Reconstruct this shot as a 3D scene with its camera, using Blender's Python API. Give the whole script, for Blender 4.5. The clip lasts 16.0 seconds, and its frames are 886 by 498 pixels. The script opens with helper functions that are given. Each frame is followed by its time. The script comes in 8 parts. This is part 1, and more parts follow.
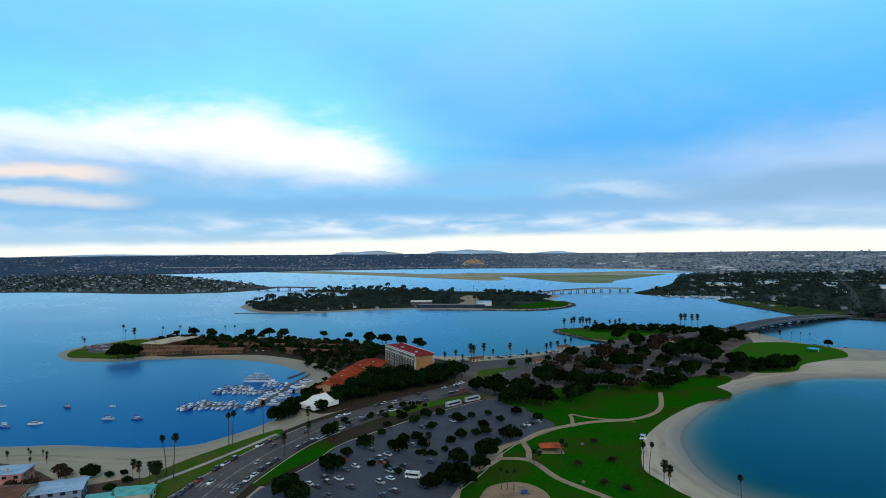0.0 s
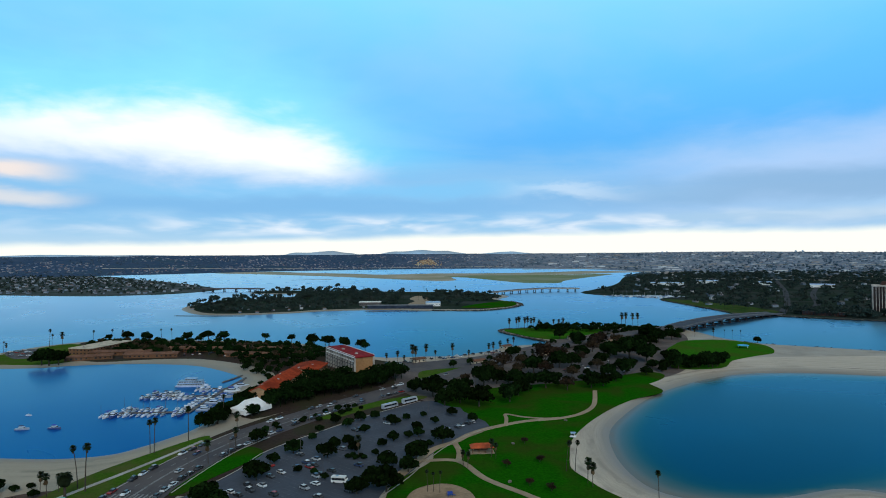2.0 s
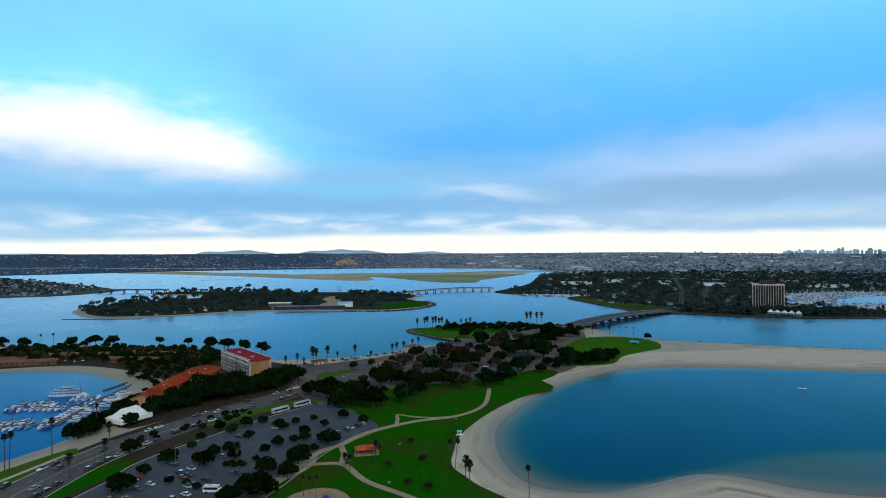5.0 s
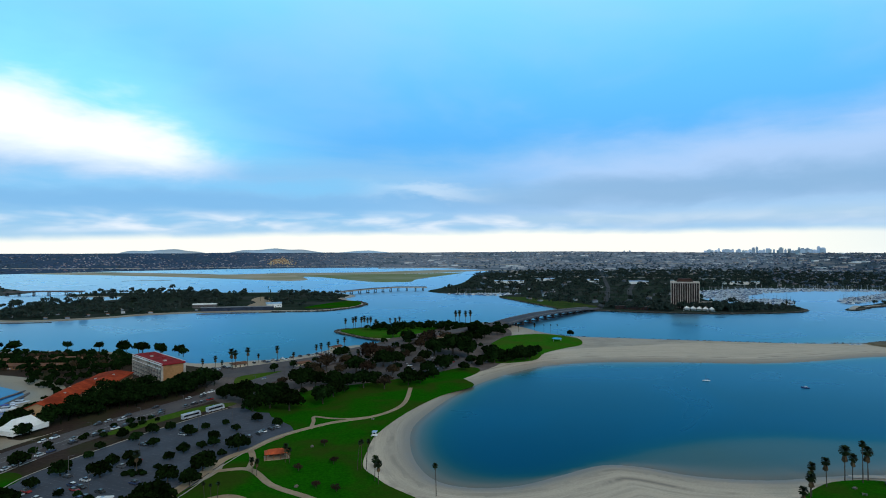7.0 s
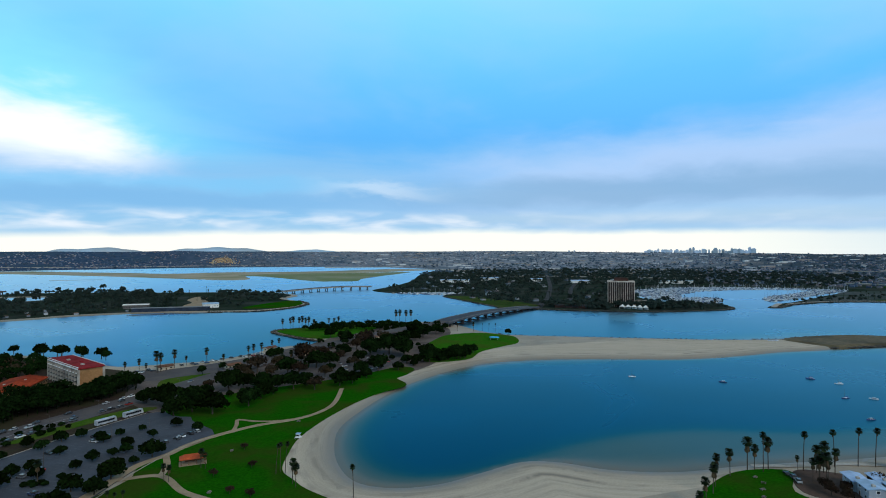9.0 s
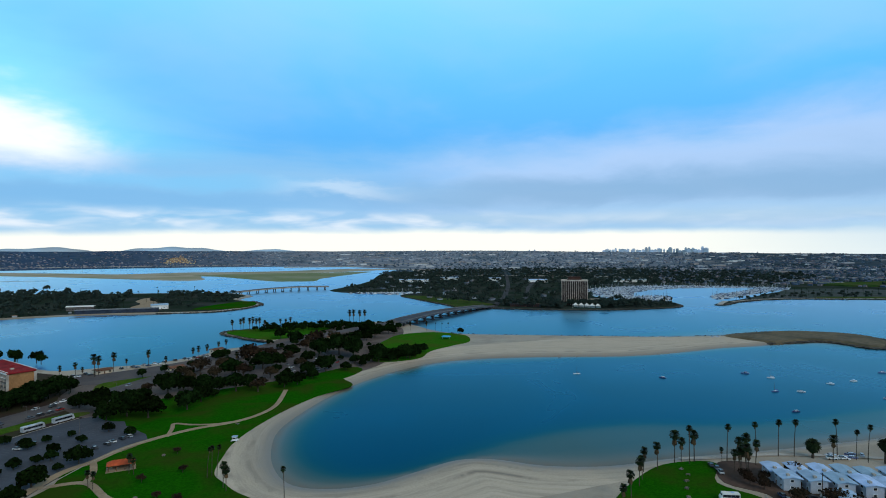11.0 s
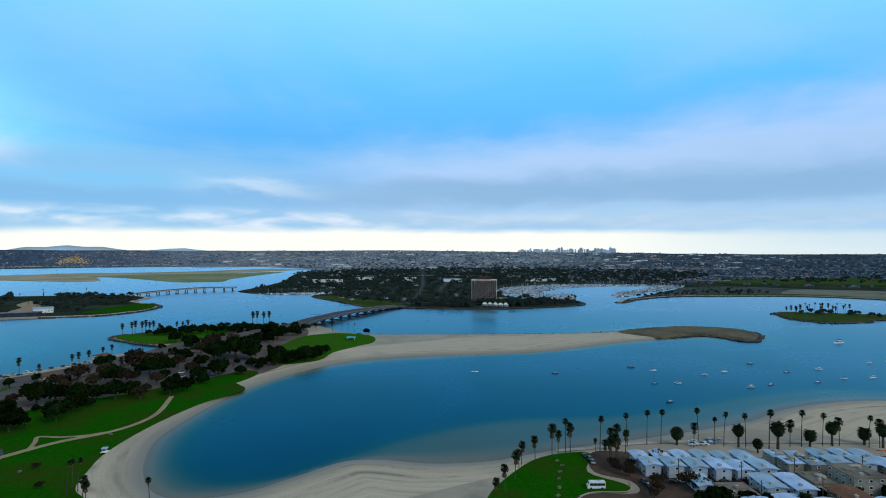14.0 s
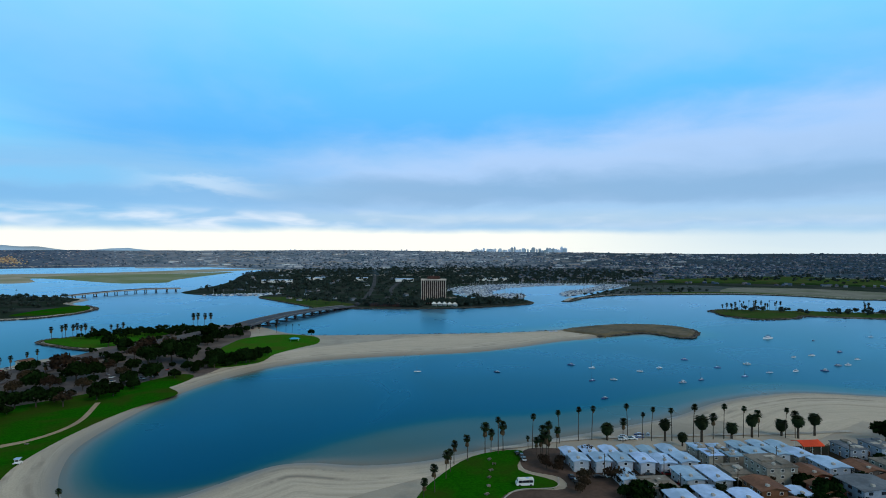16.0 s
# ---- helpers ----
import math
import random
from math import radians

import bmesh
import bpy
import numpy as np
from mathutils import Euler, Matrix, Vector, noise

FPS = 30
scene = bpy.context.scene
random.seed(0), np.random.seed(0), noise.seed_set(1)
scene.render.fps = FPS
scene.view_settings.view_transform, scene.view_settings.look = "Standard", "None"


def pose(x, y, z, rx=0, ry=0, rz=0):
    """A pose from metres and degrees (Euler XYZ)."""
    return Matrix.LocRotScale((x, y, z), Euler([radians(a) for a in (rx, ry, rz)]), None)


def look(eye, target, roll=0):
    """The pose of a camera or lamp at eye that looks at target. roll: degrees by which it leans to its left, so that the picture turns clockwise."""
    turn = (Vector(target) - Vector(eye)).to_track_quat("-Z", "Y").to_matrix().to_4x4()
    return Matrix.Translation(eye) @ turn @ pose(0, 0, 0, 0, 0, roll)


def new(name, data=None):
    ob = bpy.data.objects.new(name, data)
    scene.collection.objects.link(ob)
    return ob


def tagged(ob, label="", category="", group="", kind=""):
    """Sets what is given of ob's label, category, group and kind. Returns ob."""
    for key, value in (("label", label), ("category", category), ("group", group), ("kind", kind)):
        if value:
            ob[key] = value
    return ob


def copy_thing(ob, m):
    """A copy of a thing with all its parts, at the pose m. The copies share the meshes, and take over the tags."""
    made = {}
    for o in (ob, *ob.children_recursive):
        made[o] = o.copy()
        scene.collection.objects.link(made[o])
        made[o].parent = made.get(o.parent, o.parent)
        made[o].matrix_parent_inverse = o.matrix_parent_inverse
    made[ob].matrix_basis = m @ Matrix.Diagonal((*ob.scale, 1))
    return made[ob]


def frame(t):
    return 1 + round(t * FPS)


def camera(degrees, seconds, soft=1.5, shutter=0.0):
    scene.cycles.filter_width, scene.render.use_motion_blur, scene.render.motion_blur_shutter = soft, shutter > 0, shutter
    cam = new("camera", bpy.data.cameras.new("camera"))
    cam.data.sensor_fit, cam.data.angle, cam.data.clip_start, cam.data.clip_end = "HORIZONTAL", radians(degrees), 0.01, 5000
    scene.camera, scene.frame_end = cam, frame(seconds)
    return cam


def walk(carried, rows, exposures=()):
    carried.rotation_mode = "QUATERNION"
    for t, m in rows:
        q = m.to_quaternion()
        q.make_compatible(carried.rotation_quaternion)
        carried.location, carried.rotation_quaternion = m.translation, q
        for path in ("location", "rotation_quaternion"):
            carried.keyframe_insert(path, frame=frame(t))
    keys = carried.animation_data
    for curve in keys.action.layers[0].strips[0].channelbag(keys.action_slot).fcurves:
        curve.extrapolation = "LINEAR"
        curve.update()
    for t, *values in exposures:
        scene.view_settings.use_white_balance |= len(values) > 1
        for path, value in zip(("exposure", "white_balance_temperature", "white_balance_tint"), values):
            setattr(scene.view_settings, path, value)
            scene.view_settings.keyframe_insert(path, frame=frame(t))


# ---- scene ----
cam = camera(74.5, 16.0, soft=0.98)
METRES, EYE, TILT, LEAN, TURN = 100.0, 100.0, 0.0, 0.0, 0.0
PATH = [
    (0, (3.437, -2.102, 99.762), (3.307, -0.106, 99.778), -0.5),
    (0.5, (6.469, -1.404, 99.751), (6.368, 0.593, 99.767), -0.5),
    (1, (9.484, -0.708, 99.746), (9.419, 1.291, 99.761), -0.5),
    (1.5, (12.469, -0.084, 99.752), (12.445, 1.916, 99.768), -0.5),
    (2, (15.428, 0.334, 99.777), (15.451, 2.334, 99.793), -0.5),
    (2.5, (18.325, 0.487, 99.827), (18.4, 2.486, 99.843), -0.4),
    (3, (21.252, 0.304, 99.899), (21.377, 2.3, 99.915), -0.3),
    (5.5, (36.604, -2.13, 100.668), (36.936, -0.158, 100.681), -0.3),
    (6, (39.7, -2.733, 100.718), (40.084, -0.77, 100.731), -0.3),
    (6.5, (42.813, -3.454, 100.738), (43.251, -1.502, 100.748), -0.3),
    (7, (45.951, -4.225, 100.74), (46.443, -2.287, 100.749), -0.3),
    (7.5, (49.087, -4.951, 100.748), (49.629, -3.026, 100.756), -0.3),
    (8, (52.194, -5.599, 100.756), (52.776, -3.685, 100.763), -0.2),
    (8.5, (55.228, -6.362, 100.777), (55.847, -4.46, 100.784), -0.2),
    (9, (58.178, -7.418, 100.799), (58.835, -5.528, 100.805), -0.1),
    (11.5, (72.296, -14.098, 100.844), (73.101, -12.268, 100.848), -0.1),
    (12, (74.87, -15.473, 100.861), (75.71, -13.658, 100.865), -0.0),
    (12.5, (77.303, -16.767, 100.934), (78.181, -14.971, 100.938), 0.0),
    (13, (79.693, -18.087, 101.031), (80.618, -16.314, 101.034), 0.1),
    (13.5, (82.063, -19.472, 101.116), (83.036, -17.724, 101.119), 0.0),
    (14, (84.422, -20.861, 101.18), (85.439, -19.139, 101.183), 0.0),
    (14.5, (86.766, -22.175, 101.231), (87.819, -20.474, 101.233), 0.0),
    (15, (89.089, -23.43, 101.274), (90.176, -21.751, 101.276), -0.0),
    (15.5, (91.432, -24.645, 101.287), (92.553, -22.989, 101.289), -0.0),
    (16, (93.78, -25.846, 101.27), (94.926, -24.207, 101.272), -0.0),
]
walk(cam, [(t, look(eye, target, roll)) for t, eye, target, roll in PATH], exposures=((0, 0.03, 6300, 8), (16, 0.03, 6300, 8)))

# ---- tuning of light ----
world = bpy.data.worlds.new("sky")
scene.world = world
world.use_nodes = True


class Graph:
    """Small helper to wire shader nodes."""

    def __init__(self, tree):
        self.tree = tree
        tree.nodes.clear()

    def node(self, kind):
        return self.tree.nodes.new(kind)

    def put(self, socket, value):
        if isinstance(value, bpy.types.NodeSocket):
            self.tree.links.new(value, socket)
        elif value is not None:
            if isinstance(value, tuple) and len(value) == 3 and socket.type == "RGBA":
                value = (*value, 1)
            socket.default_value = value

    def math(self, op, a, b=None, c=None, clamp=False):
        n = self.node("ShaderNodeMath")
        n.operation, n.use_clamp = op, clamp
        for s, v in zip(n.inputs, (a, b, c)):
            self.put(s, v)
        return n.outputs[0]

    def vec(self, op, a, b=None):
        n = self.node("ShaderNodeVectorMath")
        n.operation = op
        self.put(n.inputs[0], a)
        self.put(n.inputs[1], b)
        return n.outputs[0]

    def mix(self, f, a, b, how="MIX"):
        n = self.node("ShaderNodeMix")
        n.data_type, n.blend_type = "RGBA", how
        self.put(n.inputs[0], f)
        self.put(n.inputs[6], a)
        self.put(n.inputs[7], b)
        return n.outputs[2]

    def noise(self, vector, scale, detail=3.0, rough=0.55, distort=0.0):
        n = self.node("ShaderNodeTexNoise")
        self.put(n.inputs["Vector"], vector)
        n.inputs["Scale"].default_value = scale
        n.inputs["Detail"].default_value = detail
        n.inputs["Roughness"].default_value = rough
        n.inputs["Distortion"].default_value = distort
        return n.outputs["Fac"]

    def value(self, name):
        n = self.node("ShaderNodeAttribute")
        n.attribute_name = name
        return n.outputs["Fac"]

    def step(self, x, lo, hi, a=0.0, b=1.0):
        n = self.node("ShaderNodeMapRange")
        n.interpolation_type = "SMOOTHSTEP"
        for s, v in zip(n.inputs, (x, lo, hi, a, b)):
            self.put(s, v)
        return n.outputs[0]

    def ramp(self, x, stops):
        n = self.node("ShaderNodeValToRGB")
        self.put(n.inputs[0], x)
        e = n.color_ramp.elements
        while len(e) < len(stops):
            e.new(0.5)
        for el, (p, c) in zip(e, stops):
            el.position, el.color = p, (*c, 1)
        return n.outputs[0]


def build_sky():
    g = Graph(world.node_tree)
    way = g.node("ShaderNodeTexCoord").outputs["Generated"]
    split = g.node("ShaderNodeSeparateXYZ")
    g.put(split.inputs[0], way)
    x, y, z = split.outputs
    sky = g.node("ShaderNodeTexSky")
    sky.sky_type, sky.sun_disc, sky.sun_elevation, sky.sun_rotation = "NISHITA", False, radians(28), radians(165)
    sky.air_density, sky.dust_density, sky.ozone_density = 1.0, 0.6, 3.0
    clear = g.vec("MULTIPLY", sky.outputs[0], (SKY_STRENGTH, SKY_STRENGTH, SKY_STRENGTH))
    # the stratus deck, seen in perspective
    up = g.math("MAXIMUM", z, 0.0)
    down = g.math("DIVIDE", 1.0, g.math("ADD", up, 0.07))
    flat = g.node("ShaderNodeCombineXYZ")
    g.put(flat.inputs[0], g.math("MULTIPLY", x, down))
    g.put(flat.inputs[1], g.math("MULTIPLY", y, down))
    deck = g.noise(flat.outputs[0], 0.55, 5, 0.55, 0.4)
    az = g.math("MULTIPLY", g.math("ARCTAN2", x, y), 57.29578)
    el = g.math("MULTIPLY", g.math("ARCSINE", z), 57.29578)
    tone = g.ramp(g.math("DIVIDE", el, 45.0, clamp=True), SKY_TONES)
    veil = g.mix(g.step(deck, 0.38, 0.66), tone, g.mix(0.28, tone, (0.50, 0.68, 0.86)))
    # wind-drawn raggedness of the cloud edges
    drawn = g.node("ShaderNodeCombineXYZ")
    g.put(drawn.inputs[0], g.math("MULTIPLY", az, 0.075))
    g.put(drawn.inputs[1], g.math("MULTIPLY", el, 0.22))
    wob = g.math("MULTIPLY", g.math("SUBTRACT", g.noise(drawn.outputs[0], 1.3, 5, 0.55, 0.3), 0.5), 2.0)
    fine = g.math("MULTIPLY", g.math("SUBTRACT", g.noise(drawn.outputs[0], 4.2, 4, 0.55), 0.5), 2.0)
    wob = g.math("ADD", wob, g.math("MULTIPLY", fine, 0.2))

    def times(*factors):
        out = factors[0]
        for k in factors[1:]:
            out = g.math("MULTIPLY", out, k)
        return out

    def height(stops):
        """A cloud edge's elevation along the horizon, from (azimuth, elevation) stops."""
        p = g.ramp(g.math("DIVIDE", g.math("ADD", az, 70.0), 160.0, clamp=True), [((a + 70) / 160, (e / 20,) * 3) for a, e in stops])
        return g.math("MULTIPLY", p, 20.0)

    def above(edge, rag, lo, hi):
        return g.step(g.math("ADD", g.math("SUBTRACT", el, edge), g.math("MULTIPLY", wob, rag)), lo, hi)

    def band(e0, half, a0, a1, soft, rag):
        """A loose bar of cloud."""
        v = g.math("ABSOLUTE", g.math("ADD", g.math("SUBTRACT", el, e0), g.math("MULTIPLY", wob, rag)))
        return times(g.step(v, half * 1.6, half * 0.2), g.step(az, a0 - soft, a0 + soft), g.step(az, a1 + soft, a1 - soft))

    # lilac-grey haze bars under the deck
    veil = g.mix(times(band(5.6, 3.0, -80, 16, 8, 1.5), 0.75), veil, (0.29, 0.57, 0.86))
    veil = g.mix(times(band(4.6, 0.9, -60, 24, 8, 1.2), 0.65), veil, (0.20, 0.47, 0.80))
    veil = g.mix(times(band(6.2, 0.7, -24, 8, 8, 1.4), 0.5), veil, (0.20, 0.60, 0.96))
    # the grey bank to the south, pale along its crest
    crest = height([(-70, 3), (0, 5.0), (20, 8.0), (35, 9.4), (47, 10.2), (62, 11.6), (78, 12.5), (90, 13)])
    bank = times(above(crest, 2.6, 3.4, -3.0), g.step(az, 0, 34), g.step(g.math("ADD", el, wob), 1.6, 3.0))
    core = g.mix(above(g.math("SUBTRACT", crest, 2.6), 2.0, 2.0, -1.6), (0.54, 0.69, 0.97), (0.40, 0.58, 0.85))
    core = g.mix(times(band(5.6, 1.5, 6, 90, 12, 1.6), 0.8), core, (0.27, 0.45, 0.68))
    core = g.mix(times(band(3.6, 0.7, 30, 90, 12, 0.8), 0.5), core, (0.44, 0.68, 0.92))
    core = g.mix(times(band(3.0, 0.6, 18, 90, 6, 0.9), 0.6), core, (0.50, 0.66, 0.80))
    veil = g.mix(times(bank, 0.86), veil, core)
    # the wide bright break over the hills, with a clear cyan halo above and blush below
    top = height([(-70, 9.4), (-37, 10.6), (-28, 11.9), (-22, 13.2), (-16, 12.0), (-11, 10.6), (-7, 8.6), (-3, 7.0)])
    under = height([(-70, 9.4), (-37, 8.9), (-27, 8.9), (-20, 7.9), (-12, 7.6), (-7, 7.8)])
    reach = g.step(g.math("ADD", az, g.math("MULTIPLY", wob, 6.0)), -3.0, -11.0)
    halo = times(above(top, 2.0, 10.0, -1.0), above(under, 1.0, -1.0, 2.0), g.step(az, 8.0, -16.0))
    veil = g.mix(times(halo, 0.9), veil, (0.34, 0.92, 1.10))
    blush = times(above(under, 2.2, -2.6, 0.2), above(top, 1.5, 1.0, -1.5), g.step(az, -1.0, -12.0))
    veil = g.mix(times(blush, 0.75), veil, (0.58, 0.72, 0.94))
    white = times(above(top, 3.4, 2.6, -2.0), above(under, 2.0, -1.6, 2.0), reach)
    veil = g.mix(times(white, 0.94), veil, (1.16, 1.13, 1.10))
    # blush bars low in the west, white puffs low ahead, and the clear bright rim
    veil = g.mix(times(band(6.9, 0.7, -90, -33, 3, 1.2), 0.85), veil, (1.05, 0.86, 0.74))
    veil = g.mix(times(band(4.9, 0.6, -90, -32, 3, 1.2), 0.7), veil, (0.92, 0.84, 0.78))
    veil = g.mix(times(band(5.6, 0.9, 10, 16, 6, 3.4), 0.55), veil, (0.88, 0.94, 1.0))
    puff = g.node("ShaderNodeCombineXYZ")
    g.put(puff.inputs[0], g.math("MULTIPLY", az, 0.17))
    g.put(puff.inputs[1], g.math("MULTIPLY", el, 0.75))
    low = times(g.step(g.noise(puff.outputs[0], 1.0, 3, 0.5, 0.3), 0.38, 0.74), g.step(el, 4.2, 2.9), g.step(el, 1.4, 2.4), g.step(az, 34.0, 16.0, 0.25, 1.0), g.step(az, -34.0, -14.0, 0.4, 1.0))
    veil = g.mix(times(low, 0.85), veil, (0.94, 0.96, 1.0))
    edge = height([(-70, 0.7), (-37, 0.8), (-15, 1.4), (4, 1.7), (20, 1.8), (50, 1.65), (66, 1.4), (90, 1.2)])
    veil = g.mix(times(above(edge, 0.5, 0.5, -0.35), g.step(az, 68, 40, 0.30, 1.0)), veil, (1.05, 1.03, 0.93))
    both = g.mix(0.97, clear, veil)
    back = g.node("ShaderNodeBackground")
    g.put(back.inputs[0], both)
    back.inputs[1].default_value = 1.0
    out = g.node("ShaderNodeOutputWorld")
    g.put(out.inputs[0], back.outputs[0])


SKY_STRENGTH = 0.1
SKY_TONES = [(0.0, (0.60, 0.76, 0.86)), (0.07, (0.28, 0.56, 0.84)), (0.14, (0.18, 0.50, 0.88)), (0.24, (0.12, 0.48, 0.96)), (0.36, (0.15, 0.57, 1.04)), (0.52, (0.25, 0.74, 1.04)), (0.62, (0.26, 0.44, 0.56)), (1.0, (0.20, 0.22, 0.23))]
build_sky()
sun = new("sun", bpy.data.lights.new("sun", "SUN"))
sun.data.energy, sun.data.angle, sun.data.color = 1.35, radians(24), (1.0, 0.92, 0.78)
sun.matrix_world = look((0, 0, 300), (-math.sin(radians(165)) * 100, -math.cos(radians(165)) * 100, 300 - 100 * math.tan(radians(34))))


# ---- materials ----
def surface(name, colour, second=None, rough=0.8, metal=0.0, grain=1.0, patch=0.05, bump=0.2, spread=0.0, third=None, gloss=0.3):
    """Two-scale procedural paint: grain and patches in metres, spread by object or island at random."""
    m = bpy.data.materials.new(name)
    m.use_nodes = True
    g = Graph(m.node_tree)
    place = g.node("ShaderNodeNewGeometry").outputs["Position"]
    second = second or tuple(c * 0.7 for c in colour)
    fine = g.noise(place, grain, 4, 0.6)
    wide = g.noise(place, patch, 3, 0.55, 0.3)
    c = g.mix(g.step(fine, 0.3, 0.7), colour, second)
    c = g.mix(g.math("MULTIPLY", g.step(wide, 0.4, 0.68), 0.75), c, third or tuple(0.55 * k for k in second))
    if spread:
        r = g.node("ShaderNodeObjectInfo").outputs["Random"]
        hsv = g.node("ShaderNodeHueSaturation")
        g.put(hsv.inputs["Value"], g.math("ADD", 1 - spread, g.math("MULTIPLY", r, 2 * spread)))
        g.put(hsv.inputs["Hue"], g.math("ADD", 0.485, g.math("MULTIPLY", r, 0.03)))
        g.put(hsv.inputs["Color"], c)
        c = hsv.outputs[0]
    b = g.node("ShaderNodeBsdfPrincipled")
    g.put(b.inputs["Base Color"], c)
    b.inputs["Roughness"].default_value = rough
    b.inputs["Metallic"].default_value = metal
    b.inputs["Specular IOR Level"].default_value = gloss
    if bump:
        n = g.node("ShaderNodeBump")
        n.inputs["Strength"].default_value = bump
        n.inputs["Distance"].default_value = 0.3
        g.put(n.inputs["Height"], fine)
        g.put(b.inputs["Normal"], n.outputs[0])
    out = g.node("ShaderNodeOutputMaterial")
    g.put(out.inputs[0], b.outputs[0])
    return m


def island_paint(name, colours, rough=0.7, lift=1.0):
    """One of several colours for each loose island of a mesh."""
    m = bpy.data.materials.new(name)
    m.use_nodes = True
    g = Graph(m.node_tree)
    geo = g.node("ShaderNodeNewGeometry")
    n = len(colours)
    r = g.node("ShaderNodeValToRGB")
    r.color_ramp.interpolation = "CONSTANT"
    e = r.color_ramp.elements
    while len(e) < n:
        e.new(0.5)
    for i, c in enumerate(colours):
        e[i].position, e[i].color = i / n, (*[k * lift for k in c], 1)
    g.put(r.inputs[0], geo.outputs["Random Per Island"])
    fine = g.noise(geo.outputs["Position"], 0.8, 3)
    c = g.mix(0.35, r.outputs[0], g.mix(fine, (0, 0, 0), r.outputs[0]))
    b = g.node("ShaderNodeBsdfPrincipled")
    g.put(b.inputs["Base Color"], c)
    b.inputs["Roughness"].default_value = rough
    b.inputs["Specular IOR Level"].default_value = 0.25
    out = g.node("ShaderNodeOutputMaterial")
    g.put(out.inputs[0], b.outputs[0])
    return m


def object_paint(name, colours, rough=0.35):
    """One of several colours for each object that shares a mesh."""
    m = bpy.data.materials.new(name)
    m.use_nodes = True
    g = Graph(m.node_tree)
    r = g.node("ShaderNodeValToRGB")
    r.color_ramp.interpolation = "CONSTANT"
    e = r.color_ramp.elements
    while len(e) < len(colours):
        e.new(0.5)
    for i, c in enumerate(colours):
        e[i].position, e[i].color = i / len(colours), (*c, 1)
    g.put(r.inputs[0], g.node("ShaderNodeObjectInfo").outputs["Random"])
    b = g.node("ShaderNodeBsdfPrincipled")
    dirt = g.noise(g.node("ShaderNodeNewGeometry").outputs["Position"], 1.3, 3)
    g.put(b.inputs["Base Color"], g.mix(g.math("MULTIPLY", dirt, 0.3), r.outputs[0], (0.1, 0.1, 0.1)))
    b.inputs["Roughness"].default_value = rough
    out = g.node("ShaderNodeOutputMaterial")
    g.put(out.inputs[0], b.outputs[0])
    return m


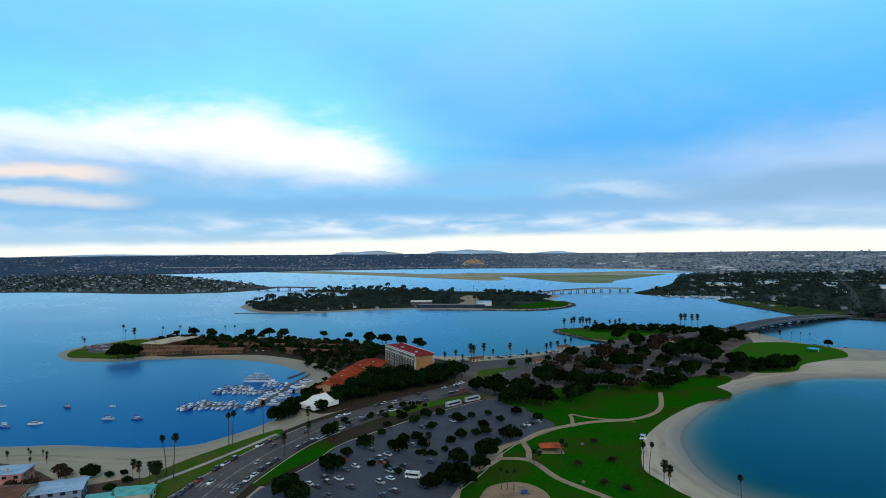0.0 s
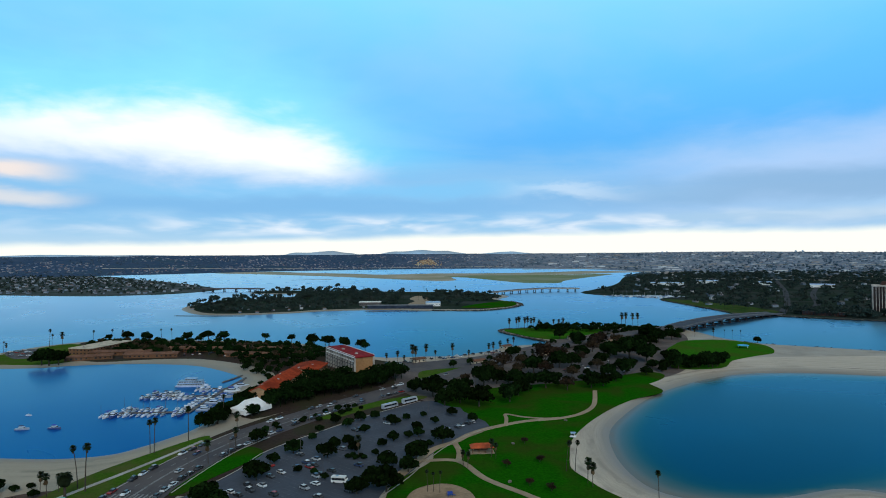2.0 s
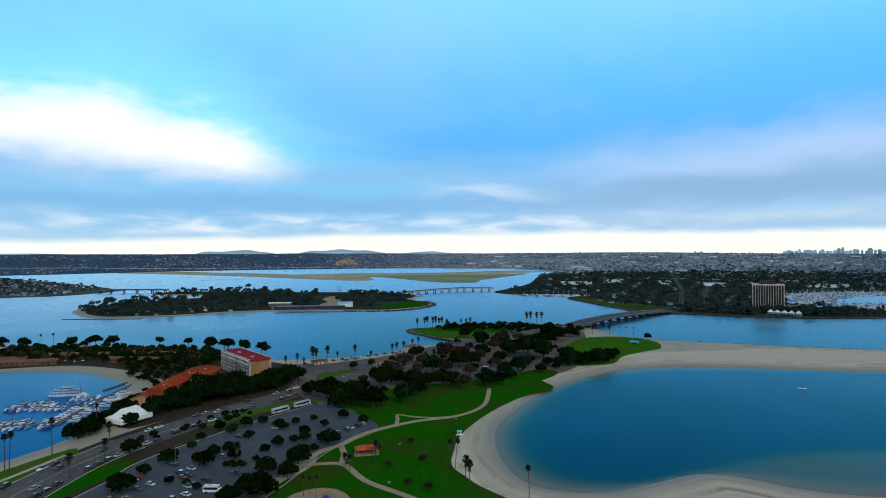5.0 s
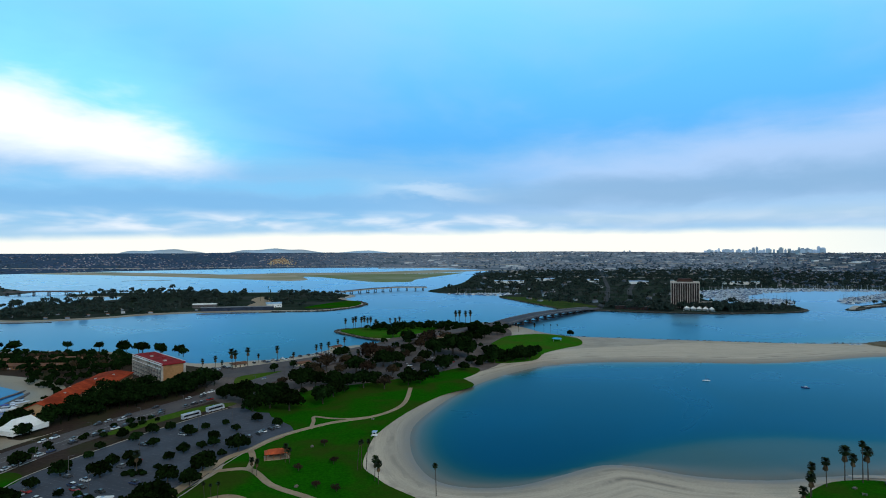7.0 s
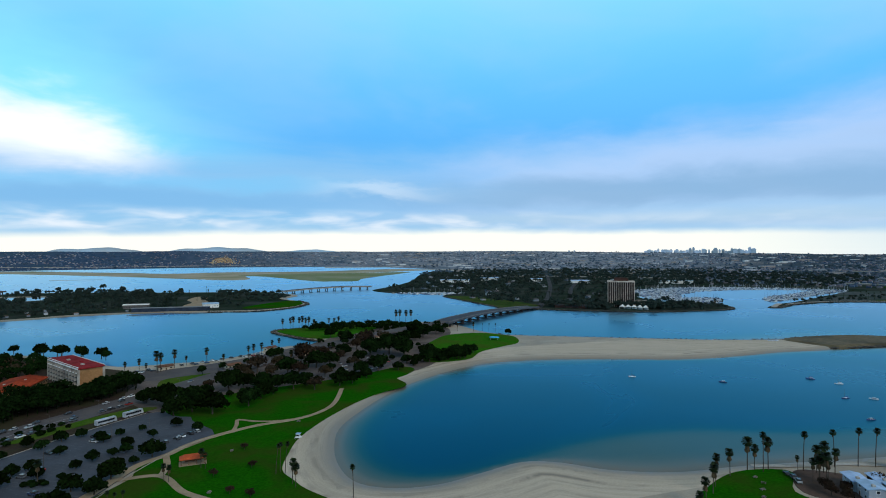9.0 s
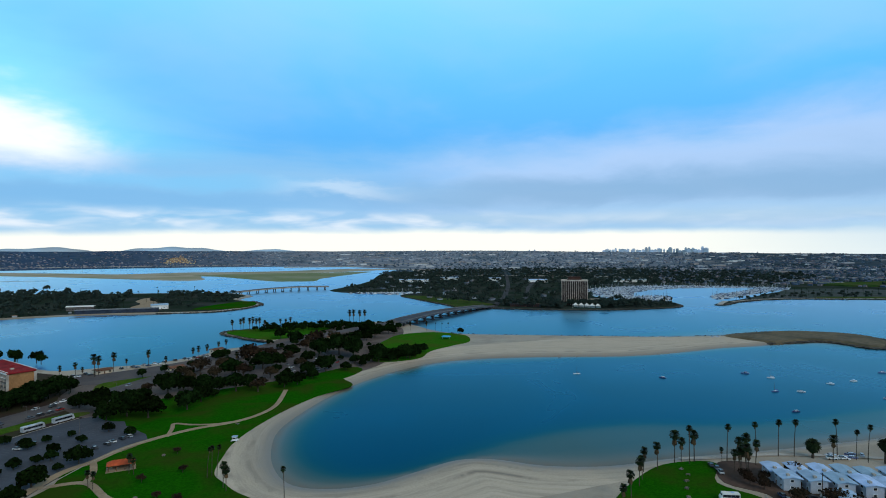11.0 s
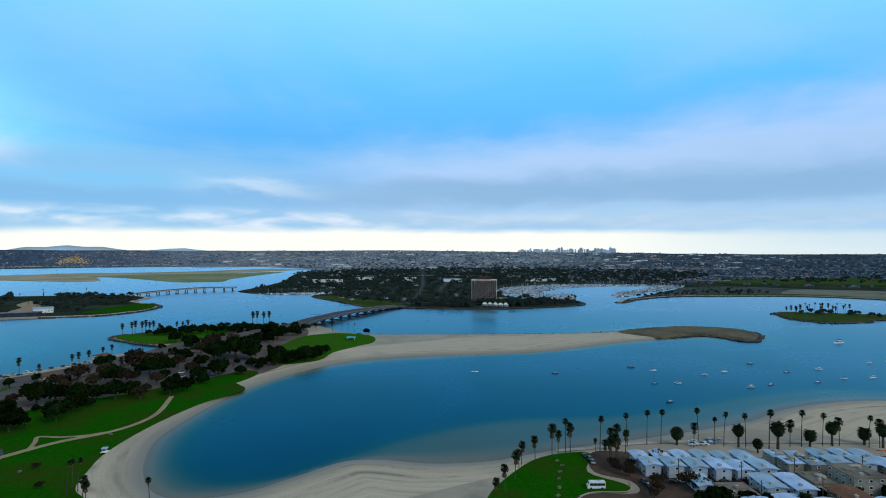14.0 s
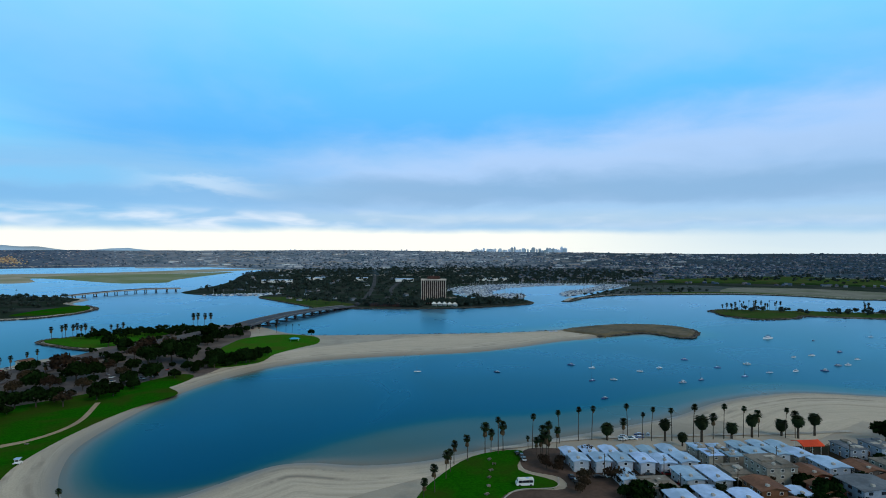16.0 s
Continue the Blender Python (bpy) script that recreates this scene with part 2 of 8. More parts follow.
def sand_paint():
    """Beach sand: wet and dark near the water, pale and raked higher up."""
    m = bpy.data.materials.new("beach_sand")
    m.use_nodes = True
    g = Graph(m.node_tree)
    place = g.node("ShaderNodeNewGeometry").outputs["Position"]
    edge = g.value("edge")
    fine = g.noise(place, 1.2, 5, 0.65)
    wide = g.noise(place, 0.035, 4, 0.6, 0.8)
    tide = g.noise(place, 0.022, 3, 0.5, 0.6)
    c = g.mix(g.step(fine, 0.3, 0.7), (0.54, 0.455, 0.355), (0.44, 0.37, 0.29))
    c = g.mix(g.math("MULTIPLY", g.step(wide, 0.35, 0.75), 0.5), c, (0.42, 0.36, 0.29))
    e = g.math("ADD", edge, g.math("MULTIPLY", g.math("SUBTRACT", tide, 0.5), 0.5))
    long = g.noise(place, 0.03, 5, 0.65, 1.0)
    wet = g.math("MULTIPLY", g.step(e, 1.8, -0.25), 0.98)
    axis = g.node("ShaderNodeSeparateXYZ")
    g.put(axis.inputs[0], place)
    drift = g.node("ShaderNodeCombineXYZ")
    g.put(drift.inputs[0], g.math("MULTIPLY", edge, 3.2))
    g.put(drift.inputs[1], g.math("MULTIPLY", axis.outputs[0], 0.014))
    g.put(drift.inputs[2], g.math("MULTIPLY", axis.outputs[1], 0.014))
    wrack = g.noise(drift.outputs[0], 1.0, 4, 0.6, 0.4)
    c = g.mix(g.math("MULTIPLY", g.step(wrack, 0.45, 0.78), g.step(edge, 4.2, 2.4, 0.0, 0.3)), c, (0.30, 0.255, 0.21))
    c = g.mix(g.math("MULTIPLY", g.step(wrack, 0.5, 0.25), 0.4), c, (0.62, 0.53, 0.43))
    for lo, hi, strength, tone in ((0.95, 1.15, 0.4, (0.14, 0.125, 0.105)), (1.55, 1.8, 0.7, (0.13, 0.115, 0.10)), (2.0, 2.12, 0.5, (0.22, 0.19, 0.16)), (2.6, 2.8, 0.35, (0.20, 0.175, 0.15))):
        mid = (lo + hi) / 2
        band = g.math("MULTIPLY", g.step(e, lo - 0.05, mid), g.step(e, hi + 0.05, mid))
        band = g.math("MULTIPLY", g.math("MULTIPLY", band, strength), g.step(long, 0.40, 0.62))
        c = g.mix(band, c, tone)
    # soft mottling drawn out along the shore, and darker silt in the west basin
    smear = g.noise(drift.outputs[0], 2.6, 5, 0.65, 0.8)
    c = g.mix(g.math("MULTIPLY", g.step(smear, 0.46, 0.72), 0.45), c, (0.27, 0.235, 0.195))
    c = g.mix(g.step(axis.outputs[0], -70.0, -130.0, 0.0, 0.55), c, (0.24, 0.215, 0.155))
    c = g.mix(wet, c, (0.185, 0.160, 0.128))
    b = g.node("ShaderNodeBsdfPrincipled")
    g.put(b.inputs["Base Color"], c)
    g.put(b.inputs["Roughness"], g.math("SUBTRACT", 0.9, g.math("MULTIPLY", wet, 0.5)))
    b.inputs["Specular IOR Level"].default_value = 0.25
    n = g.node("ShaderNodeBump")
    n.inputs["Strength"].default_value = 0.25
    g.put(n.inputs["Height"], fine)
    g.put(b.inputs["Normal"], n.outputs[0])
    out = g.node("ShaderNodeOutputMaterial")
    g.put(out.inputs[0], b.outputs[0])
    return m


def water_paint():
    """Bay water: sand shows through the shallows, deep water is dark blue; small ripples."""
    m = bpy.data.materials.new("bay_water")
    m.use_nodes = True
    g = Graph(m.node_tree)
    place = g.node("ShaderNodeNewGeometry").outputs["Position"]
    depth = g.value("depth")
    wide = g.noise(place, 0.012, 4, 0.55, 0.6)
    d = g.math("ADD", depth, g.math("MULTIPLY", g.math("SUBTRACT", wide, 0.5), 0.07))
    c = g.ramp(d, WATER_TONES)
    gust = g.noise(place, 0.008, 3, 0.5, 1.0)
    ripple = g.noise(place, 0.9, 3, 0.6)
    swell = g.noise(place, 0.16, 2, 0.5)
    n = g.node("ShaderNodeBump")
    n.inputs["Strength"].default_value = 0.07
    n.inputs["Distance"].default_value = 0.1
    g.put(n.inputs["Height"], g.math("ADD", ripple, g.math("MULTIPLY", swell, 1.5)))
    body = g.node("ShaderNodeBsdfDiffuse")
    g.put(body.inputs["Color"], c)
    shine = g.node("ShaderNodeBsdfGlossy")
    g.put(shine.inputs["Roughness"], g.math("ADD", 0.27, g.math("MULTIPLY", g.step(gust, 0.35, 0.7), 0.10)))
    g.put(shine.inputs["Normal"], n.outputs[0])
    fresnel = g.node("ShaderNodeFresnel")
    fresnel.inputs["IOR"].default_value = 1.33
    g.put(shine.inputs["Color"], g.mix(g.step(fresnel.outputs[0], 0.38, 0.66), g.mix(g.step(fresnel.outputs[0], 0.08, 0.40), *WATER_SHINE[:2]), WATER_SHINE[2]))
    b = g.node("ShaderNodeMixShader")
    g.put(b.inputs[0], g.math("MULTIPLY", g.math("POWER", fresnel.outputs[0], 1.35), g.step(d, 0.0, 0.14, 0.6, 1.3), clamp=True))
    g.put(b.inputs[1], body.outputs[0])
    g.put(b.inputs[2], shine.outputs[0])
    out = g.node("ShaderNodeOutputMaterial")
    g.put(out.inputs[0], b.outputs[0])
    return m


WATER_SHINE = (0.11, 0.76, 0.92), (0.42, 0.86, 0.97), (0.66, 0.87, 1.0)
WATER_TONES = [(0.0, (0.185, 0.160, 0.128)), (0.10, (0.150, 0.140, 0.112)), (0.20, (0.080, 0.104, 0.090)), (0.31, (0.040, 0.082, 0.082)), (0.41, (0.014, 0.064, 0.082)), (0.52, (0.003, 0.048, 0.092)), (0.64, (0.001, 0.040, 0.106)), (0.80, (0.001, 0.040, 0.114)), (1.0, (0.002, 0.052, 0.29))]
SAND, WATER = sand_paint(), water_paint()
FAR_GRASS = surface("far_grass", (0.042, 0.085, 0.022), (0.028, 0.062, 0.016), 0.95, grain=0.2, patch=0.03, third=(0.07, 0.075, 0.03), gloss=0.0)
VERGE = surface("verge_grass", (0.055, 0.120, 0.012), (0.035, 0.080, 0.010), 0.95, grain=0.9, patch=0.06, third=(0.085, 0.085, 0.030), gloss=0.0)
BRIGHT_GRASS = surface("bright_grass", (0.034, 0.150, 0.008), (0.018, 0.092, 0.006), 0.95, grain=0.7, patch=0.035, third=(0.050, 0.082, 0.012), gloss=0.0)
GRASS = surface("lawn_grass", (0.012, 0.104, 0.002), (0.006, 0.060, 0.002), 0.95, grain=0.9, patch=0.03, third=(0.034, 0.048, 0.008), gloss=0.0)
ASPHALT = surface("asphalt", (0.074, 0.086, 0.112), (0.060, 0.070, 0.092), 0.9, grain=0.8, patch=0.05, third=(0.050, 0.056, 0.072), gloss=0.1)
GROVE_LOT = surface("grove_earth", (0.150, 0.122, 0.114), (0.112, 0.092, 0.088), 0.9, grain=0.5, patch=0.05, third=(0.07, 0.058, 0.052), gloss=0.05)
BROWN_LOT = surface("brown_lot", (0.110, 0.074, 0.060), (0.080, 0.055, 0.046), 0.9, grain=0.5, patch=0.05, third=(0.05, 0.038, 0.032), gloss=0.05)
DARK_TAN = surface("brown_stucco", (0.20, 0.10, 0.055), (0.15, 0.075, 0.042), 0.9, grain=0.8, patch=0.1, gloss=0.05)
PIER_GREY = surface("grey_parapet", (0.16, 0.17, 0.18), (0.12, 0.13, 0.14), 0.85, grain=0.5, patch=0.1, gloss=0.1)
PIER_DARK = surface("dark_pier", (0.045, 0.045, 0.05), (0.03, 0.03, 0.034), 0.9, grain=0.4, patch=0.08, gloss=0.05)
OLD_ASPHALT = surface("worn_asphalt", (0.092, 0.084, 0.090), (0.070, 0.064, 0.070), 0.9, grain=0.5, patch=0.05, third=(0.110, 0.096, 0.094), gloss=0.1)
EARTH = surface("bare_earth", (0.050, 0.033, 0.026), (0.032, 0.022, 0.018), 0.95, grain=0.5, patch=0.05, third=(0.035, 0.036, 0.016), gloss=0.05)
CONCRETE = surface("concrete", (0.42, 0.39, 0.35), (0.34, 0.31, 0.28), 0.85, grain=0.9, patch=0.1, third=(0.27, 0.25, 0.22))
PLAY_SAND = surface("play_sand", (0.34, 0.24, 0.16), (0.28, 0.20, 0.13), 0.95, grain=0.9, patch=0.12, gloss=0.0)
PATHWAY = surface("tan_pathway", (0.36, 0.28, 0.19), (0.29, 0.22, 0.15), 0.9, grain=0.9, patch=0.1, third=(0.24, 0.18, 0.12), gloss=0.05)
ROCK = surface("riprap_rock", (0.13, 0.115, 0.095), (0.06, 0.055, 0.047), 0.9, grain=0.35, patch=0.06, bump=0.8)
DECKING = surface("dock_planks", (0.16, 0.15, 0.14), (0.11, 0.10, 0.10), 0.9, grain=1.5, patch=0.2, gloss=0.1)
BOAT_WHITE = surface("boat_white", (0.66, 0.72, 0.82), (0.50, 0.57, 0.68), 0.4, grain=0.8, patch=0.2, bump=0, spread=0.3)
SCRUB = surface("dry_scrub", (0.155, 0.115, 0.066), (0.075, 0.066, 0.036), 0.95, grain=0.2, patch=0.03)
MARSH = surface("marsh_grass", (0.16, 0.20, 0.07), (0.11, 0.15, 0.05), 0.95, grain=0.02, patch=0.004, third=(0.27, 0.25, 0.17))


def hazed_plain_paint():
    """Built-up plain in drawn-out patches; distance haze painted in, darker west, paler east."""
    m = bpy.data.materials.new("hazed_far_land")
    m.use_nodes = True
    g = Graph(m.node_tree)
    place = g.node("ShaderNodeNewGeometry").outputs["Position"]
    axis = g.node("ShaderNodeSeparateXYZ")
    g.put(axis.inputs[0], place)
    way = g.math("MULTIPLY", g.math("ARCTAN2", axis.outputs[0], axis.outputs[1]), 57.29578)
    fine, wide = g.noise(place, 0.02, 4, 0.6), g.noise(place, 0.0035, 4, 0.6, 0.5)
    # blue-grey haze of distance sits in these three ground tones
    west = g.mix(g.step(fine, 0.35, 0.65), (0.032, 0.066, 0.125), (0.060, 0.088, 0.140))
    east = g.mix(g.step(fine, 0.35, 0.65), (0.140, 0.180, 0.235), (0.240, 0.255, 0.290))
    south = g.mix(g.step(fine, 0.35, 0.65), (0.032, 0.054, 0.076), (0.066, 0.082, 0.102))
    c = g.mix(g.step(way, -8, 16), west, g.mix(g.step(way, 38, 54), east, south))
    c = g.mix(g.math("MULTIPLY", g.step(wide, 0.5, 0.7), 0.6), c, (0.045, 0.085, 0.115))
    b = g.node("ShaderNodeBsdfDiffuse")
    g.put(b.inputs["Color"], c)
    out = g.node("ShaderNodeOutputMaterial")
    g.put(out.inputs[0], b.outputs[0])
    return m


FAR_LAND = hazed_plain_paint()
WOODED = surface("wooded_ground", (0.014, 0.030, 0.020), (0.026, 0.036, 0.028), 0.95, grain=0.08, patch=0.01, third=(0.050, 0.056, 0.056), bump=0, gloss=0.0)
SUBURB = surface("suburb_ground", (0.055, 0.075, 0.085), (0.090, 0.098, 0.100), 0.95, grain=0.06, patch=0.012, third=(0.030, 0.050, 0.040), bump=0, gloss=0.0)
RIVER_SILT = surface("river_silt", (0.22, 0.22, 0.19), (0.15, 0.16, 0.14), 0.95, grain=0.03, patch=0.008, third=(0.10, 0.13, 0.08), bump=0, gloss=0.0)
MUD = surface("tan_mud", (0.42, 0.38, 0.30), (0.33, 0.30, 0.23), 0.95, grain=0.012, patch=0.004, third=(0.22, 0.23, 0.14), bump=0, gloss=0.0)
# pale blue: the haze before the ridges is painted into their colour
MOUNTAIN = surface("hazed_mountain", (0.46, 0.64, 0.82), (0.40, 0.58, 0.76), 0.95, grain=0.01, patch=0.002, third=(0.40, 0.44, 0.48), bump=0, gloss=0.0)
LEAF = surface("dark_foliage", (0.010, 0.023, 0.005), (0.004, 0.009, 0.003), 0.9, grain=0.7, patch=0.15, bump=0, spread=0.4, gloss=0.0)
LEAF_RED = surface("russet_foliage", (0.046, 0.026, 0.014), (0.022, 0.017, 0.010), 0.85, grain=0.7, patch=0.15, bump=0, spread=0.3, gloss=0.1)
PALM_LEAF = surface("palm_fronds", (0.018, 0.030, 0.010), (0.010, 0.017, 0.006), 0.7, grain=1.5, patch=0.3, bump=0, spread=0.3, gloss=0.08)
PALM_DRY = surface("dry_fronds", (0.12, 0.075, 0.035), (0.07, 0.045, 0.022), 0.9, grain=2.0, patch=0.3, bump=0)
BARK = surface("bark", (0.085, 0.065, 0.05), (0.05, 0.04, 0.03), 0.95, grain=3.0, patch=0.5)
WHITE = surface("white_paint", (0.78, 0.78, 0.76), (0.70, 0.70, 0.69), 0.6, grain=0.6, patch=0.1, third=(0.60, 0.60, 0.58), bump=0.05)
CREAM = surface("cream_stucco", (0.58, 0.50, 0.38), (0.50, 0.43, 0.33), 0.9, grain=0.8, patch=0.1, gloss=0.05)
TAN = surface("tan_stucco", (0.42, 0.27, 0.15), (0.35, 0.22, 0.12), 0.85, grain=0.8, patch=0.1)
RED_ROOF = surface("red_roof", (0.29, 0.026, 0.030), (0.20, 0.018, 0.022), 0.9, grain=0.7, patch=0.15, gloss=0.05)
TILE_ROOF = surface("terracotta_roof", (0.42, 0.060, 0.018), (0.26, 0.038, 0.014), 0.9, grain=0.5, patch=0.08, gloss=0.05)
# blue cast of the skylight is painted into this pale roofing
PALE_ROOF = surface("skylit_pale_roof", (0.38, 0.54, 0.76), (0.31, 0.46, 0.67), 0.7, grain=0.5, patch=0.12, third=(0.22, 0.33, 0.48), bump=0.04, spread=0.3)
TAN_ROOF = surface("gravel_roof", (0.21, 0.185, 0.155), (0.16, 0.14, 0.12), 0.9, grain=0.8, patch=0.12)
BROWN_ROOF = surface("brown_roof", (0.20, 0.09, 0.05), (0.13, 0.06, 0.035), 0.85, grain=0.7, patch=0.12)
GLASS = surface("window_glass", (0.025, 0.032, 0.04), (0.015, 0.02, 0.028), 0.12, grain=0.3, patch=0.1, bump=0, gloss=0.6)
DARK = surface("dark_concrete", (0.13, 0.115, 0.11), (0.09, 0.08, 0.078), 0.85, grain=0.6, patch=0.08)
BROWN_WALL = surface("brown_concrete", (0.085, 0.044, 0.036), (0.06, 0.032, 0.027), 0.85, grain=0.4, patch=0.08, gloss=0.05)
RUBBER = surface("tyre_rubber", (0.02, 0.02, 0.02), (0.012, 0.012, 0.012), 0.9, bump=0)
CAR_PAINT = object_paint("car_paint", [(0.78, 0.80, 0.82), (0.72, 0.74, 0.76), (0.40, 0.42, 0.45), (0.03, 0.035, 0.045), (0.10, 0.11, 0.13), (0.02, 0.02, 0.024), (0.05, 0.05, 0.055), (0.30, 0.02, 0.02), (0.03, 0.05, 0.12), (0.28, 0.29, 0.31), (0.02, 0.02, 0.024), (0.06, 0.065, 0.08), (0.55, 0.56, 0.58), (0.04, 0.045, 0.05)], 0.25)
HULL = object_paint("boat_hull", [(0.80, 0.82, 0.85), (0.58, 0.64, 0.74), (0.84, 0.84, 0.85), (0.04, 0.07, 0.22), (0.10, 0.18, 0.40), (0.74, 0.78, 0.84), (0.30, 0.36, 0.46)], 0.3)
CANVAS_BLUE = object_paint("boat_canvas", [(0.70, 0.71, 0.72), (0.01, 0.04, 0.42), (0.03, 0.04, 0.08), (0.03, 0.06, 0.30), (0.75, 0.75, 0.75), (0.02, 0.03, 0.10), (0.02, 0.05, 0.36)], 0.7)


# ---- shapes ----
def spline(pts, n=5, closed=True):
    """A smooth line through the plan's corner points."""
    p = np.array(pts, float)
    k = len(p)
    out = []
    for i in range(k if closed else k - 1):
        a, b, c, d = (p[(i + j) % k] if closed else p[min(max(i + j, 0), k - 1)] for j in (-1, 0, 1, 2))
        for s in np.arange(n) / n:
            out.append(0.5 * (2 * b + (c - a) * s + (2 * a - 5 * b + 4 * c - d) * s * s + (3 * b - a - 3 * c + d) * s ** 3))
    if not closed:
        out.append(p[-1])
    return np.array(out)


def area2(p):
    return float(np.sum(p[:, 0] * np.roll(p[:, 1], -1) - np.roll(p[:, 0], -1) * p[:, 1]))


def inset(p, d):
    """The outline moved inwards by d metres (p runs counterclockwise)."""
    e = np.roll(p, -1, 0) - np.roll(p, 1, 0)
    e /= np.maximum(np.linalg.norm(e, axis=1), 1e-6)[:, None]
    return p + np.stack([-e[:, 1], e[:, 0]], 1) * (np.asarray(d)[:, None] if np.ndim(d) else d)


def inside(p, x, y):
    """Whether points lie in the outline p."""
    x, y = np.atleast_1d(x).astype(float), np.atleast_1d(y).astype(float)
    hit = np.zeros(x.shape, bool)
    a, b = p, np.roll(p, -1, 0)
    for (x0, y0), (x1, y1) in zip(a, b):
        if y0 == y1:
            continue
        c = (y0 > y) != (y1 > y)
        hit ^= c & (x < (x1 - x0) * (y - y0) / (y1 - y0) + x0)
    return hit


def away(p, x, y, closed=True):
    """Distance of points from the line p."""
    q = np.stack([np.ravel(x), np.ravel(y)], 1).astype(float)
    best = np.full(len(q), 1e9)
    a, b = (p, np.roll(p, -1, 0)) if closed else (p[:-1], p[1:])
    for u, v in zip(a, b):
        w = v - u
        s = np.clip(((q - u) @ w) / max(w @ w, 1e-9), 0, 1)
        best = np.minimum(best, np.linalg.norm(q - u - s[:, None] * w, axis=1))
    return best


def mesh_object(name, verts, faces, material, parent=None, label="", smooth=False):
    me = bpy.data.meshes.new(name)
    me.from_pydata([tuple(map(float, v)) for v in verts], [], [tuple(map(int, f)) for f in faces])
    for m in material if isinstance(material, (list, tuple)) else [material]:
        me.materials.append(m)
    if smooth:
        me.shade_smooth()
    me.update()
    ob = new(name, me)
    if parent is not None:
        ob.parent = parent
    if label:
        ob["label"] = label
    return ob


def part(name, bm, material, parent=None, label="", smooth=False):
    """Links a bmesh as one mesh object."""
    me = bpy.data.meshes.new(name)
    bm.to_mesh(me)
    bm.free()
    for m in material if isinstance(material, (list, tuple)) else [material]:
        me.materials.append(m)
    if smooth:
        me.shade_smooth()
    ob = new(name, me)
    if parent is not None:
        ob.parent = parent
    if label:
        ob["label"] = label
    return ob


def fill(p):
    """Triangles of an outline."""
    from mathutils.geometry import tessellate_polygon
    return tessellate_polygon([[Vector((a, b, 0)) for a, b in p]])


def sheet(name, pts, z, material, label, category, drop=0.4, n=4, rim=0.0, smooth_line=True):
    """A flat piece of ground with a real edge; rim: width of the slope down to the edge."""
    p = spline(pts, n) if smooth_line else np.array(pts, float)
    if area2(p) < 0:
        p = p[::-1]
    q = inset(p, rim) if np.max(rim) > 0 else p
    k = len(p)
    verts = [(a, b, z) for a, b in q] + [(a, b, z - drop) for a, b in p]
    if np.max(rim) > 0:
        o = inset(p, -4.0)
        verts += [(a, b, z - drop - 1.2) for a, b in o]
    faces = [tuple(t) for t in fill(q)]
    for i in range(k):
        j = (i + 1) % k
        faces.append((i, k + i, k + j, j))
        if np.max(rim) > 0:
            faces.append((k + i, 2 * k + i, 2 * k + j, k + j))
    ob = mesh_object(name, verts, faces, material)
    me = ob.data
    bm = bmesh.new()
    bm.from_mesh(me)
    bmesh.ops.recalc_face_normals(bm, faces=bm.faces)
    bm.to_mesh(me)
    bm.free()
    return tagged(ob, label, category, kind="structure")


def ribbon(name, pts, width, z, material, label, category, n=6, thick=0.15, parent=None):
    """A strip of road or path along a line, with its own thickness. width and z may change along the line."""
    c = spline(pts, n, False)
    k = len(c)
    w = np.interp(np.linspace(0, 1, k), np.linspace(0, 1, np.size(width)), np.ravel(width))
    h = np.interp(np.linspace(0, 1, k), np.linspace(0, 1, np.size(z)), np.ravel(z))
    e = np.gradient(c, axis=0)
    e /= np.linalg.norm(e, axis=1)[:, None]
    s = np.stack([-e[:, 1], e[:, 0]], 1)
    verts, faces = [], []
    for i in range(k):
        for side, dz in ((1, 0), (-1, 0), (-1, -thick), (1, -thick)):
            a, b = c[i] + side * s[i] * w[i] / 2
            verts.append((a, b, h[i] + dz))
    for i in range(k - 1):
        for u in range(4):
            v = (u + 1) % 4
            faces.append((4 * i + u, 4 * i + v, 4 * i + 4 + v, 4 * i + 4 + u))
    faces += [(0, 3, 2, 1), (4 * k - 4, 4 * k - 3, 4 * k - 2, 4 * k - 1)]
    ob = mesh_object(name, verts, [f[::-1] for f in faces], material, parent)
    return ob if parent is not None else tagged(ob, label, category, kind="structure")


def box(bm, x, y, z, sx, sy, sz, turn=0.0, bevel=0.0, taper=1.0):
    """Adds a block that stands at z; taper narrows its top."""
    m = Matrix.Translation((x, y, z)) @ Matrix.Rotation(radians(turn), 4, "Z")
    vs = []
    for dz, k in ((0, 1.0), (sz, taper)):
        for ax, ay in ((-1, -1), (1, -1), (1, 1), (-1, 1)):
            vs.append(bm.verts.new(m @ Vector((ax * sx / 2 * k, ay * sy / 2 * k, dz))))
    fs = [bm.faces.new([vs[i] for i in f]) for f in ((3, 2, 1, 0), (4, 5, 6, 7), (0, 1, 5, 4), (1, 2, 6, 5), (2, 3, 7, 6), (3, 0, 4, 7))]
    if bevel:
        bmesh.ops.bevel(bm, geom=list({e for f in fs for e in f.edges}), offset=bevel, segments=1, affect="EDGES")
    return fs


def tube(bm, x, y, z0, z1, r0, r1, sides=8, dx=0.0, dy=0.0):
    """Adds a tapered post."""
    a, b = [], []
    for i in range(sides):
        t = 2 * math.pi * i / sides
        a.append(bm.verts.new((x + r0 * math.cos(t), y + r0 * math.sin(t), z0)))
        b.append(bm.verts.new((x + dx + r1 * math.cos(t), y + dy + r1 * math.sin(t), z1)))
    for i in range(sides):
        j = (i + 1) % sides
        bm.faces.new((a[i], a[j], b[j], b[i]))
    bm.faces.new(a[::-1])
    bm.faces.new(b)


